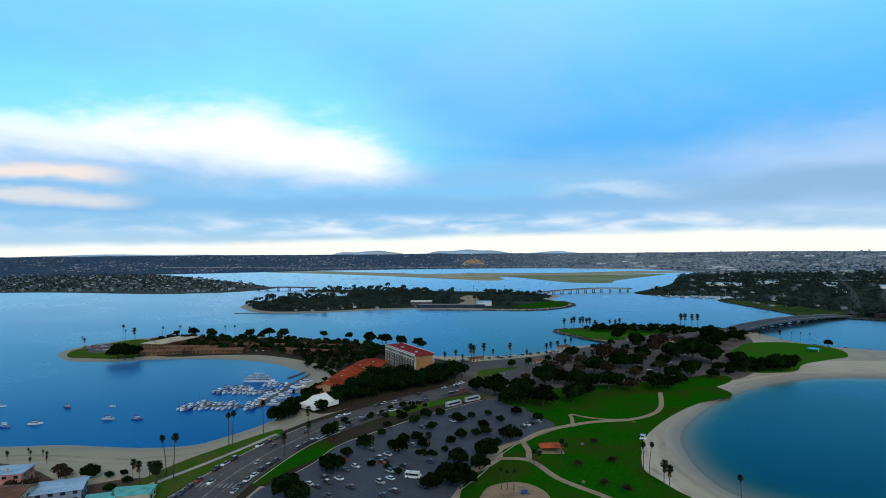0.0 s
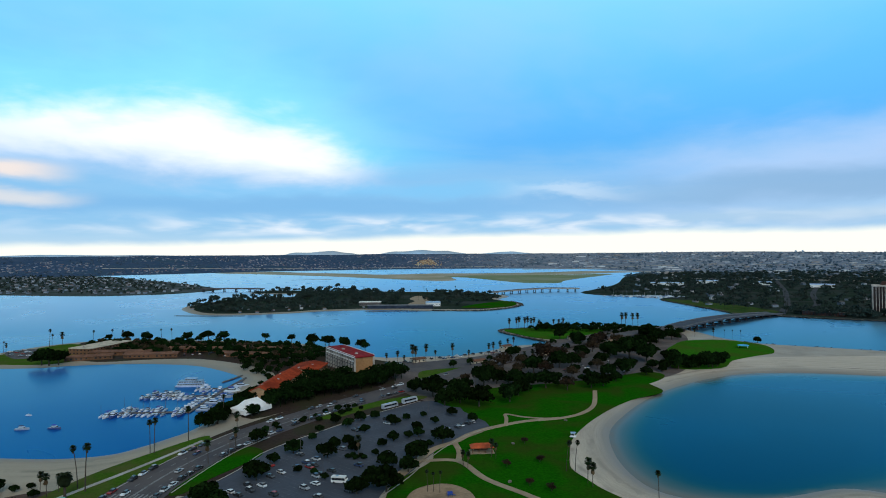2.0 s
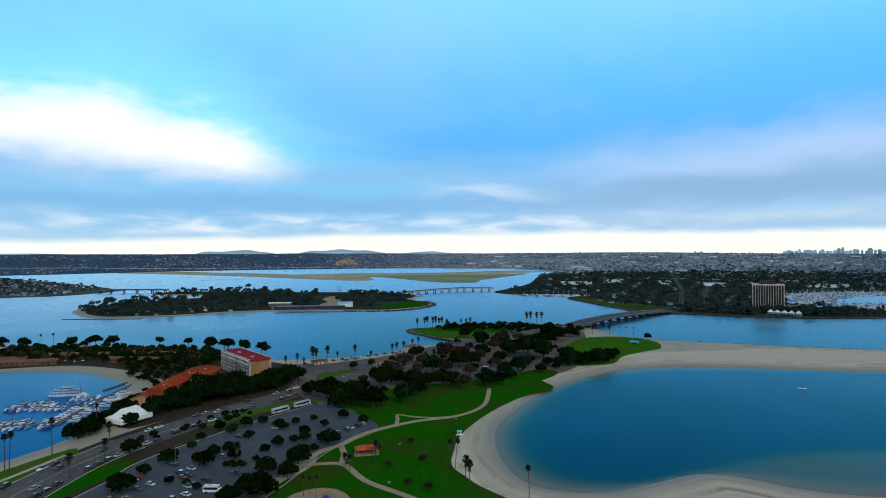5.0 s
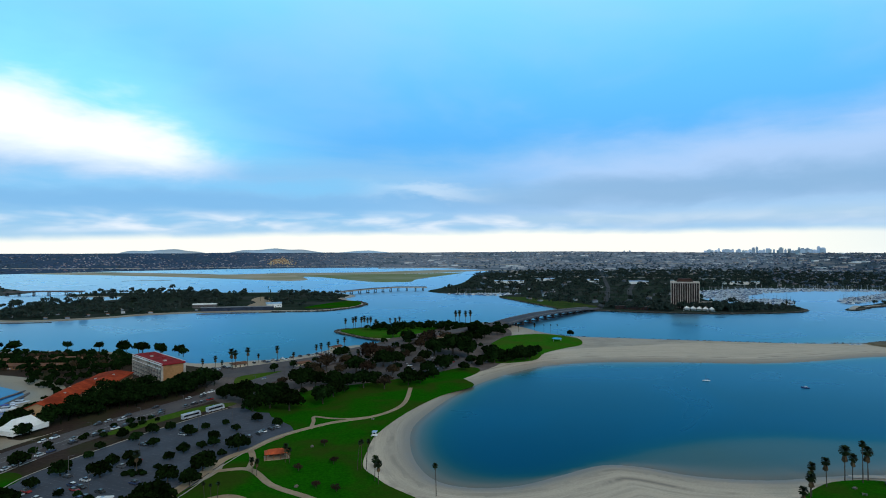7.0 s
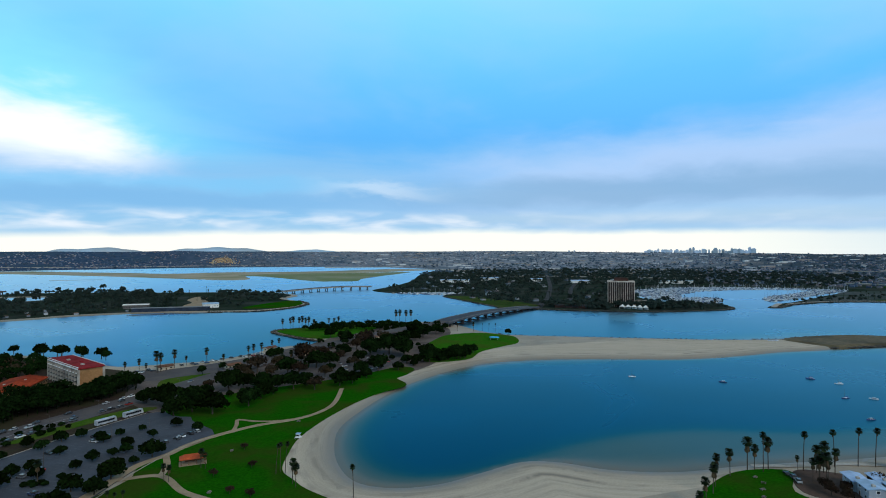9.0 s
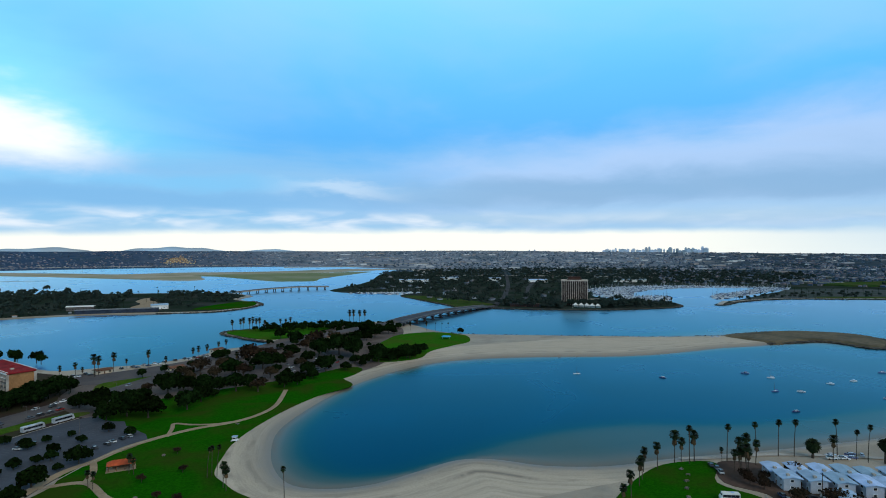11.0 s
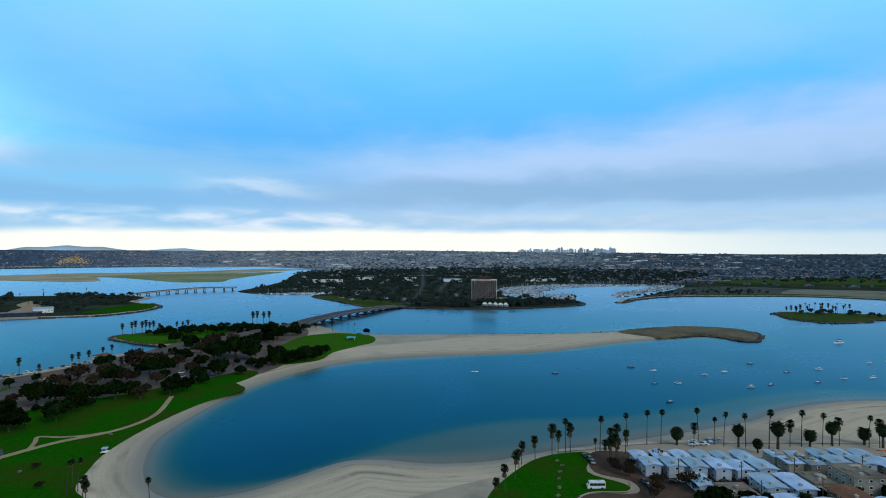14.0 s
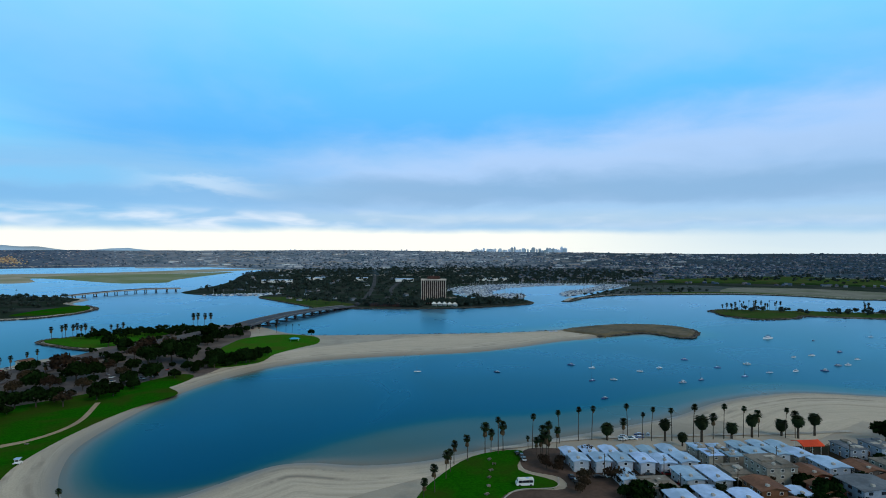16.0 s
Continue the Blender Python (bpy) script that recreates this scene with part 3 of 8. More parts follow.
def thing(name, label, category, group="", at=(0, 0, 0), turn=0.0):
    ob = new(name)
    ob.matrix_basis = pose(*at, 0, 0, turn)
    return tagged(ob, label, category, group)


# ---- the plan: shores ----
WEST_BEACH = [(-480, 262), (-330, 288), (-251, 290), (-218, 294), (-174, 291), (-150, 296), (-140, 307), (-132, 321), (-125, 337), (-120, 372), (-124, 402), (-134, 425), (-138, 462)]
BAHIA_POINT = [(-152, 488), (-197, 528), (-241, 542), (-281, 544), (-323, 537), (-345, 529), (-386, 530), (-425, 561), (-440, 592), (-436, 630), (-415, 670), (-375, 697), (-302, 695), (-160, 668), (-87, 616)]
NORTH_SHORE = [(-42, 566), (0, 567), (32, 568), (62, 590), (96, 624), (125, 633), (143, 645), (128, 668), (111, 700), (96, 738), (108, 760), (155, 768), (205, 772), (265, 785), (325, 770), (338, 720), (342, 672), (352, 640)]
SPIT_NORTH = [(368, 619), (435, 580), (497, 545), (560, 512), (626, 490), (676, 484), (728, 466), (750, 438), (756, 416), (748, 398), (738, 385), (722, 385), (700, 405), (662, 424)]
SPIT_SOUTH = [(607, 421), (564, 427), (491, 424), (440, 430), (405, 443), (356, 462), (310, 473), (264, 471), (224, 452), (186, 424), (155, 391), (130, 357)]
COVE_SHORE = [(111, 324), (103, 290), (102, 262), (107, 243), (121, 233), (140, 231), (162, 237), (185, 243), (202, 236), (219, 220), (246, 208), (280, 204), (338, 193), (379, 187), (416, 183), (458, 187), (498, 182), (537, 166), (572, 128)]
LAND_BACK = [(640, 50), (820, -60), (900, -300), (500, -420), (-300, -420), (-600, -200)]
DEEP_WATER = [(345, 442), (300, 451), (256, 448), (214, 430), (179, 400), (149, 358), (128, 322), (119, 290), (120, 266), (129, 249), (143, 242), (160, 241), (183, 248), (204, 254), (227, 260), (262, 263), (300, 258), (330, 244), (366, 230), (420, 224), (500, 216), (560, 190), (700, 60), (1500, -400), (3000, 600), (900, 800), (560, 660), (790, 470), (740, 345), (620, 405), (470, 414), (400, 434)]
MID_ISLAND = [(-441, 1059), (-380, 985), (-302, 978), (-230, 1000), (-188, 1028), (-90, 1040), (7, 1022), (85, 1008), (140, 1045), (172, 1100), (178, 1140), (168, 1195), (150, 1260), (180, 1330), (165, 1400), (110, 1480), (-100, 1540), (-300, 1610), (-420, 1625), (-474, 1600), (-478, 1545), (-440, 1500), (-365, 1485), (-300, 1450), (-330, 1390), (-400, 1330), (-452, 1265), (-476, 1190), (-470, 1120)]
CROWN_SHORE = [(-2600, 1500), (-1700, 1540), (-1345, 1552), (-1189, 1560), (-890, 1482), (-774, 1492), (-684, 1530), (-640, 1600), (-618, 1680), (-640, 1765), (-900, 2105), (-1300, 2550), (-1737, 2980), (-2800, 3300), (-3600, 2600)]
MAINLAND_WEST = [(484, 905), (490, 950), (483, 1066), (477, 1190), (500, 1245), (560, 1290), (480, 1330), (400, 1345), (372, 1440), (420, 1530), (520, 1700), (618, 1918), (777, 2348), (994, 2774), (1180, 2830), (1230, 3180), (1300, 3700), (3200, 3300), (4200, 2000), (4600, 600), (4400, -600), (2600, -500)]
MAINLAND_SOUTH = [(1900, 100), (1480, 330), (1467, 415), (1431, 575), (1378, 670), (1274, 742), (1157, 800), (1037, 797), (990, 775), (938, 757), (932, 772), (1000, 812), (1071, 835), (1267, 925), (1450, 1010), (1420, 1115), (1330, 1190), (1200, 1250), (1000, 1215), (905, 1100), (850, 1000), (838, 920), (885, 838), (868, 785), (821, 762), (717, 770), (639, 803), (589, 836), (533, 880)]
SMALL_ISLAND = [(973, 478), (945, 440), (948, 398), (1004, 374), (1040, 383), (1053, 363), (1101, 297), (1260, 180), (1330, 190), (1230, 310), (1149, 370), (1103, 430), (1046, 498), (1000, 505)]
MARSH_EDGE = [(40, 2560), (150, 2380), (284, 1985), (350, 1930), (422, 1925), (474, 2074), (600, 2290), (734, 2499), (820, 2680), (560, 2620), (300, 2660)]
FLATS_EDGE = [(-1250, 3330), (-961, 3100), (-552, 2750), (-235, 2415), (0, 2150), (90, 2190), (90, 2500), (300, 2640), (600, 2640), (850, 2800), (1040, 2900), (876, 3130), (500, 2950), (250, 2900), (0, 2950), (-250, 2850), (-400, 3000), (-677, 3220), (-1000, 3480)]


# ---- ground and water ----
def attribute(ob, name, values):
    a = ob.data.attributes.new(name, "FLOAT", "POINT")
    a.data.foreach_set("value", np.asarray(values, np.float32))


def land(name, pts, label, height=1.5, rim=10.0, material=None, n=4):
    """A body of land: sloping shore, flat top. The attribute edge runs from the waterline (0) to the top (1)."""
    p = spline(pts, n)
    if area2(p) < 0:
        p = p[::-1]
    rings = [(inset(p, -5.0), -1.6, 0.0), (p, 0.0, 0.0), (inset(p, rim * 0.35), height * 0.45, 0.35), (inset(p, rim * 0.7), height * 0.8, 0.7), (inset(p, rim), height, 1.0)]
    k = len(p)
    verts, edge, faces = [], [], []
    for q, z, e in rings:
        verts += [(a, b, z) for a, b in q]
        edge += [e] * k
    for r in range(len(rings) - 1):
        for i in range(k):
            j = (i + 1) % k
            faces.append((r * k + i, r * k + j, r * k + k + j, r * k + k + i))
    base = (len(rings) - 1) * k
    for t in fill(rings[-1][0]):
        a, b, c = (rings[-1][0][i] for i in t)
        ccw = (b[0] - a[0]) * (c[1] - a[1]) - (b[1] - a[1]) * (c[0] - a[0]) > 0
        faces.append(tuple(base + i for i in (t if ccw else t[::-1])))
    ob = mesh_object(name, verts, faces, material or SAND, smooth=True)
    attribute(ob, "edge", edge)
    return tagged(ob, label, "land", kind="structure")


MAIN_SHORE = WEST_BEACH + BAHIA_POINT + NORTH_SHORE + SPIT_NORTH + SPIT_SOUTH + COVE_SHORE + LAND_BACK
land("ground_park", MAIN_SHORE, "pale sandy park peninsula with curving beaches round a blue cove", 1.5, 9.0)
land("ground_island", MID_ISLAND, "low wooded island in the bay with a sandy rim", 1.5, 9.0, SAND)
land("ground_crown", CROWN_SHORE, "flat built-up shore across the bay with rows of houses", 1.5, 8.0, SUBURB)
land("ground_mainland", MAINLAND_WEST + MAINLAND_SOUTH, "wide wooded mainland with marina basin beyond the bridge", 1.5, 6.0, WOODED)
land("ground_islet", SMALL_ISLAND, "narrow green islet with palms off the mainland", 1.5, 8.0, ROCK)
land("ground_marsh", MARSH_EDGE, "olive green marsh at the head of the bay", 0.8, 15.0, MARSH)
land("ground_flats", FLATS_EDGE, "tan mud flats behind the marsh", 0.6, 15.0, MUD)


def make_beach(name, x0, x1, y0, y1, label):
    """The beach above the waterline, with the way from the water as an attribute for tide lines."""
    shore = spline(MAIN_SHORE, 4)
    shore = shore if area2(shore) > 0 else shore[::-1]
    core = inset(shore, 8.0)
    xs, ys = np.arange(x0, x1, 4.0), np.arange(y0, y1, 4.0)
    gx, gy = np.meshgrid(xs, ys)
    d = away(shore, gx, gy)
    ok = inside(core, gx.ravel(), gy.ravel()) & inside(shore, gx.ravel(), gy.ravel()) & (d > 8.0) & (d < 75)
    k = len(xs)
    faces = [q for q in ((j * k + i, j * k + i + 1, j * k + k + i + 1, j * k + k + i) for j in range(len(ys) - 1) for i in range(k - 1)) if ok[list(q)].all()]
    keep = np.unique(np.array(faces))
    back = np.full(k * len(ys), -1)
    back[keep] = np.arange(len(keep))
    ob = mesh_object(name, [(gx.ravel()[i], gy.ravel()[i], 1.555 + 0.04 * noise.noise(Vector((gx.ravel()[i] / 14, gy.ravel()[i] / 14, 0)))) for i in keep], back[np.array(faces)], SAND, smooth=True)
    attribute(ob, "edge", 1.0 + (d[keep] - 9.0) / 16.0)
    tagged(ob, label, "beach", kind="structure")


make_beach("beach_cove", 60, 640, 188, 540, "pale sand beach with dark tide lines round the cove")
make_beach("beach_west", -330, -110, 222, 330, "pale sand beach with tide lines on the west basin")
make_beach("beach_east", 420, 620, 60, 190, "pale sand beach with tide lines on the east bay")


def make_water():
    """The bay as one sheet, finer over the cove, with depth as an attribute."""
    xs = np.concatenate([[-5200, -2500, -1000, -500, -60, 10], np.arange(85, 800, 5), [900, 1200, 2000, 3500, 5200]])
    ys = np.concatenate([[-1500, -500, 0, 100], np.arange(130, 500, 5), [560, 700, 1000, 2000, 3000, 4000, 5200]])
    gx, gy = np.meshgrid(xs, ys)
    deep = spline(DEEP_WATER, 4)
    d = away(deep, gx, gy)
    d = np.where(inside(deep, gx.ravel(), gy.ravel()), d, -d)
    fine = (gx.ravel() >= 85) & (gx.ravel() < 800) & (gy.ravel() >= 130) & (gy.ravel() < 500)
    shore = spline(MAIN_SHORE, 4)
    s = away(shore, gx, gy)
    # a soft shelf: sand at the waterline, blue at the deep line, full depth some way inside it
    soft = s / (s + np.minimum(-np.minimum(d, 0), 30.0) + 0.01)
    shelf = 0.25 * np.clip(soft * 2.2, 0, 1) + 0.25 * np.exp(np.minimum(d, 0) / 5.0)
    near = np.clip((gx.ravel() - 150) / 60, 0, 1) * np.clip((330 - gy.ravel()) / 60, 0, 1)
    v = np.where(d < 0, 0.5 * soft * (1 - near) + shelf * near, 0.5 + np.clip(d / 90.0, 0, 0.27))
    v = np.where(fine, v, np.where(gx.ravel() < 0, 1.0, 0.77))
    k = len(xs)
    faces = [(j * k + i, j * k + i + 1, j * k + k + i + 1, j * k + k + i) for j in range(len(ys) - 1) for i in range(k - 1)]
    ob = mesh_object("water", [(a, b, 0.0) for a, b in zip(gx.ravel(), gy.ravel())], faces, WATER)
    attribute(ob, "depth", v)
    tagged(ob, "calm blue bay water, sandy and paler in the cove's shallows", "water", kind="structure")


make_water()


def hill_height(x, y):
    """Height of the far land, which rises to the skyline."""
    r = np.hypot(x - 40, y)
    a = np.degrees(np.arctan2(x - 40, y))
    top = np.interp(a, [-60, -40, -20, 0, 15, 30, 45, 60, 75, 95], [102, 102, 100, 98, 96, 94, 80, 68, 74, 80])
    start = np.interp(a, [-60, -40, -25, -15, 0, 12, 20, 40, 60, 75, 95], [3300, 3400, 3500, 3700, 3800, 3700, 3000, 2600, 2300, 1900, 1700])
    f = np.clip((r - start) / (4820 - start), 0, 1)
    return -1.5 + (top + 1.5) * (0.55 * f + 0.45 * f * f)


def make_hills():
    az = np.radians(np.linspace(-62, 96, 240))
    rr = np.linspace(1600, 4880, 60)
    verts, faces = [], []
    for r in rr:
        for t in az:
            x, y = 40 + r * math.sin(t), r * math.cos(t)
            h = float(hill_height(x, y))
            if h > 2:
                h += 5.0 * min(1, h / 40) * noise.fractal(Vector((x / 420, y / 420, 3.0)), 1.0, 2.0, 4)
            verts.append((x, y, h))
    k = len(az)
    for j in range(len(rr) - 1):
        for i in range(k - 1):
            faces.append((j * k + i, j * k + k + i, j * k + k + i + 1, j * k + i + 1))
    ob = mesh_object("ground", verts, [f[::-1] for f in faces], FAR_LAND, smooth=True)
    tagged(ob, "far built-up plain and mesas rising to the skyline", "ground", kind="structure")


make_hills()


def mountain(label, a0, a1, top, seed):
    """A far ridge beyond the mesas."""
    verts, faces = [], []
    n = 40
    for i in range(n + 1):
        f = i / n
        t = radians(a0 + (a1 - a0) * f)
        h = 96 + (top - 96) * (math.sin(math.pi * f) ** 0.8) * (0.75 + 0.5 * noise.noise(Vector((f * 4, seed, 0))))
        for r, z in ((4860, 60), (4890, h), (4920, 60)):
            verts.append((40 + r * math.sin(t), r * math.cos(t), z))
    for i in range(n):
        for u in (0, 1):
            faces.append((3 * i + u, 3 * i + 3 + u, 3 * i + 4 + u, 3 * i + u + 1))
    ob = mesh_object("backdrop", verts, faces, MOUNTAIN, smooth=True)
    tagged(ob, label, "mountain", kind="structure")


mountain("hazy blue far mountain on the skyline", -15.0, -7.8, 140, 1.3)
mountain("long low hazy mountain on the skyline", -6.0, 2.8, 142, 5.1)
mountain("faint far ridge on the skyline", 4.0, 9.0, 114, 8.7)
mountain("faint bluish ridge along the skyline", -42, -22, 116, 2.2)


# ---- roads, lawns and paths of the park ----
sheet("ground_wooded", list(map(tuple, inset(spline(MID_ISLAND, 1)[::1 if area2(np.array(MID_ISLAND, float)) > 0 else -1], 15.0))), 1.62, WOODED, "dark ground under the island trees", "ground")
ribbon("ground_strip", [(-86, 240), (-80, 272), (-76, 298), (-60, 326), (-44, 350), (-20, 376), (6, 400)], 17, 1.62, EARTH, "brown earth strip beside the car park", "ground", thick=0.3)
sheet("lawn_main", [(-8, 180), (-6, 232), (-3, 252), (12, 276), (16, 296), (45, 330), (30, 372), (60, 398), (126, 412), (165, 444), (174, 424), (172, 406), (144, 387), (113, 351), (89, 313), (80, 286), (76, 266), (80, 252), (84, 241), (94, 224), (104, 204), (90, 180)], 1.75, GRASS, "wide green park lawn beside the beach", "lawn")
sheet("ground_grove", [(-18, 452), (0, 400), (26, 376), (62, 390), (126, 404), (174, 440), (222, 484), (252, 560), (300, 660), (300, 720), (200, 745), (150, 655), (112, 606), (62, 552), (0, 505)], 1.65, GROVE_LOT, "brown earth and asphalt under the park trees", "ground")
sheet("car_park_grove", [(96, 458), (120, 452), (160, 462), (192, 500), (206, 540), (190, 560), (150, 540), (112, 512), (90, 486), (84, 466)], 1.69, OLD_ASPHALT, "worn asphalt car park under the trees", "car park")
sheet("lawn_grove", [(14, 392), (30, 372), (62, 388), (126, 402), (176, 436), (196, 462), (186, 476), (150, 456), (108, 440), (64, 428), (34, 414)], 1.71, GRASS, "green lawn running in under the park trees", "lawn")
sheet("lawn_point", [(101, 738), (116, 700), (132, 672), (152, 660), (192, 690), (228, 735), (200, 762), (150, 762), (112, 755)], 1.75, BRIGHT_GRASS, "green lawn on the rocky point", "lawn")
sheet("lawn_corner", [(214, 492), (254, 488), (280, 520), (314, 543), (341, 560), (356, 604), (332, 642), (290, 640), (262, 608), (240, 570)], 1.75, BRIGHT_GRASS, "green lawn at the root of the sand spit", "lawn")
sheet("lawn_roadside", [(3, 458), (12, 466), (42, 486), (48, 498), (36, 502), (4, 490), (0, 470)], 1.78, VERGE, "bright green strip of lawn beside the car park", "lawn")
sheet("lawn_median", [(-96, 244), (-90, 243), (-85, 258), (-77, 274), (-71, 289), (-76, 298), (-84, 298), (-91, 274)], 1.85, GRASS, "green verge between the road and the car park", "lawn")
sheet("lawn_verge", [(-56, 352), (-45, 352), (-26, 374), (6, 396), (4, 404), (-14, 398), (-34, 380)], 1.85, VERGE, "green verge along the car park", "lawn")
sheet("lawn_promenade", [(-150, 222), (-136, 222), (-126, 254), (-120, 280), (-108, 314), (-113, 318), (-128, 292), (-142, 262)], 1.75, VERGE, "green strip between the beach and the road", "lawn")
sheet("lawn_bahia", [(-404, 548), (-424, 584), (-416, 622), (-398, 662), (-345, 625), (-326, 566), (-340, 540), (-375, 538)], 1.75, VERGE, "green lawn at the tip of the hotel point", "lawn")
sheet("lawn_kerbside", [(-138, 222), (-127, 222), (-122, 248), (-118, 266), (-112, 287), (-105, 309), (-108, 314), (-118, 286), (-126, 264)], 1.87, VERGE, "green strip between the promenade and the parked cars", "lawn")
sheet("car_park_point", [(-431, 609), (-412, 627), (-378, 584), (-392, 568)], 1.79, OLD_ASPHALT, "small grey car park on the hotel point", "car park")
sheet("lawn_east", [(196, 140), (217, 170), (245, 188), (267, 196), (286, 193), (290, 186), (273, 171), (277, 153), (271, 147), (256, 155), (240, 150)], 1.75, GRASS, "green lawn with palms above the east beach", "lawn")
sheet("lawn_dana", [(482, 1190), (484, 1060), (490, 960), (486, 912), (540, 905), (570, 940), (545, 1130)], 1.9, FAR_GRASS, "green bank of the far shore beside the bridge", "lawn")
sheet("lawn_islet", [(966, 472), (950, 442), (952, 402), (1006, 380), (1040, 388), (1060, 368), (1108, 302), (1225, 210), (1150, 360), (1100, 425), (1044, 488), (1000, 497)], 1.9, FAR_GRASS, "green lawn on the narrow islet", "lawn")
sheet("lawn_island", [(60, 1060), (128, 1050), (164, 1100), (170, 1150), (158, 1190), (110, 1150)], 1.9, GRASS, "green lawn at the island's end", "lawn")
sheet("ground_yards", [(-250, 262), (-226, 262), (-204, 255), (-182, 242), (-168, 238), (-156, 245), (-143, 247), (-138, 236), (-144, 222), (-156, 200), (-250, 200)], 1.66, BROWN_LOT, "brown paved yards round the beach houses", "ground")
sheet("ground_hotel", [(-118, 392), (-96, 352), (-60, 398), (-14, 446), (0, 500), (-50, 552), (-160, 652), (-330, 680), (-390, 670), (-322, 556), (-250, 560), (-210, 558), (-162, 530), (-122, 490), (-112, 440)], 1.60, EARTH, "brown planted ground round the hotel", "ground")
sheet("car_park", [(-90, 150), (-91, 229), (-86, 243), (-76, 268), (-70, 294), (-46, 330), (-28, 354), (4, 388), (20, 384), (33, 366), (46, 330), (27, 312), (12, 286), (1, 258), (-10, 231), (-14, 150)], 1.70, ASPHALT, "large grey asphalt car park dotted with trees", "car park", n=3)
sheet("car_park_north", [(-40, 500), (-24, 531), (8, 532), (62, 562), (100, 600), (118, 612), (70, 545), (56, 502), (30, 500), (6, 486)], 1.72, OLD_ASPHALT, "narrow asphalt car park along the north beach", "car park")
sheet("car_park_east", [(290, 187), (302, 186), (312, 168), (296, 120), (268, 90), (232, 100), (240, 148), (258, 153), (274, 144), (282, 154), (276, 170)], 1.70, BROWN_LOT, "brown-grey asphalt street end and car park", "car park")
ribbon("ground_verge", [(-112, 200), (-108, 246), (-103, 272), (-95, 298), (-82, 327), (-62, 358), (-42, 386), (-20, 413), (8, 448), (42, 490)], [34, 34, 36, 40, 44, 46, 46], 1.63, EARTH, "brown earth verge along the road", "ground", thick=0.3)
ribbon("road", [(-112, 150), (-110, 226), (-109, 246), (-105, 270), (-97, 297), (-84, 326), (-64, 357), (-44, 385), (-22, 412), (6, 446), (40, 487), (90, 545), (160, 615), (240, 672), (310, 716)], [27, 27, 25, 23, 20, 18, 18], [1.8, 1.8, 1.8, 1.8, 2.0, 4.0, 8.6], OLD_ASPHALT, "worn grey asphalt road with parked cars", "road", thick=1.2)
ribbon("path_park", [(-6, 250), (2, 268), (13, 293), (24, 304), (34, 318), (47, 329), (67, 340), (88, 345), (104, 356), (116, 375), (127, 413)], [5, 4, 4, 3.2, 3], 1.92, PATHWAY, "pale winding park footpath", "path")
ribbon("path_loop", [(8, 277), (25, 276), (36, 254), (51, 237), (62, 222), (70, 200)], 3.2, 1.94, PATHWAY, "pale curving park footpath", "path")
ribbon("path_fork", [(54, 331), (56, 345), (57, 355), (66, 349), (78, 345), (88, 346)], 2.2, 1.945, PATHWAY, "short pale footpath forking across the lawn", "path")
ribbon("path_link", [(25, 276), (26, 289), (24, 303)], 3.0, 1.96, PATHWAY, "short pale footpath beside the picnic shelter", "path")
ribbon("path_promenade", [(-158, 205), (-146, 225), (-135, 248), (-122, 277), (-109, 311)], 2.4, 1.92, CONCRETE, "pale concrete beach promenade", "path")
sheet("plaza", [(2, 226), (4, 240), (10, 247), (19, 249), (27, 243), (30, 232), (22, 222), (10, 220)], 1.9, PLAY_SAND, "round pale sand play area", "play area")


# ---- bridges ----
def bridge(name, label, line, width, z, piers, pier_r, rail=1.1, deck_mat=None, rail_mat=None):
    """A beam bridge: deck, two kerb rails, and pier bents with caps."""
    top = thing(name, label, "bridge")
    c = spline(line, 8, False)
    h = np.interp(np.linspace(0, 1, len(c)), np.linspace(0, 1, np.size(z)), np.ravel(z))
    ribbon("deck", line, width, z, deck_mat or OLD_ASPHALT, "", "", n=8, thick=1.6, parent=top)
    e = np.gradient(c, axis=0)
    e /= np.linalg.norm(e, axis=1)[:, None]
    s = np.stack([-e[:, 1], e[:, 0]], 1)
    for side in (-1, 1):
        ribbon("railing", list(map(tuple, c + s * side * (width / 2 - 0.3))), 0.5, h + rail, rail_mat or DARK, "", "", n=1, thick=rail + 1.9, parent=top)
    for f in np.linspace(0.06, 0.94, piers):
        i = f * (len(c) - 1)
        a, b = int(i), min(int(i) + 1, len(c) - 1)
        p = c[a] * (1 - i + a) + c[b] * (i - a)
        zz = float(np.interp(i, range(len(c)), h))
        sv = s[a]
        bm = bmesh.new()
        ang = math.degrees(math.atan2(sv[1], sv[0]))
        box(bm, p[0], p[1], zz - 2.9, width * 0.92, pier_r * 2.2, 1.3, ang, 0.12)
        for o in (-0.34, 0.34):
            tube(bm, p[0] + sv[0] * width * o, p[1] + sv[1] * width * o, -2.0, zz - 2.8, pier_r, pier_r * 0.9, 10)
        box(bm, p[0], p[1], -1.5, width * 0.95, pier_r * 2.6, 2.4, ang, 0.15)
        part("pier", bm, PIER_DARK, top)
    return top


bridge("road_bridge", "long grey concrete road bridge on dark piers", [(304, 708), (340, 744), (392, 792), (444, 832), (494, 868), (540, 898)], 22, [8.2, 8.8, 8.6, 7.6, 5.8, 3.4], 13, 1.7, deck_mat=ASPHALT, rail_mat=PIER_GREY)
bridge("causeway_bridge", "long low pale bridge across the far channel", [(150, 1392), (222, 1440), (300, 1474), (378, 1482)], 12, [7, 9.5, 10.5, 8.5], 11, 0.9, deck_mat=CONCRETE)
bridge("channel_bridge", "low grey bridge on dark piers between island and far shore", [(-634, 1618), (-552, 1608), (-452, 1584)], 11, [8.4, 9.6, 9.2], 6, 1.3)


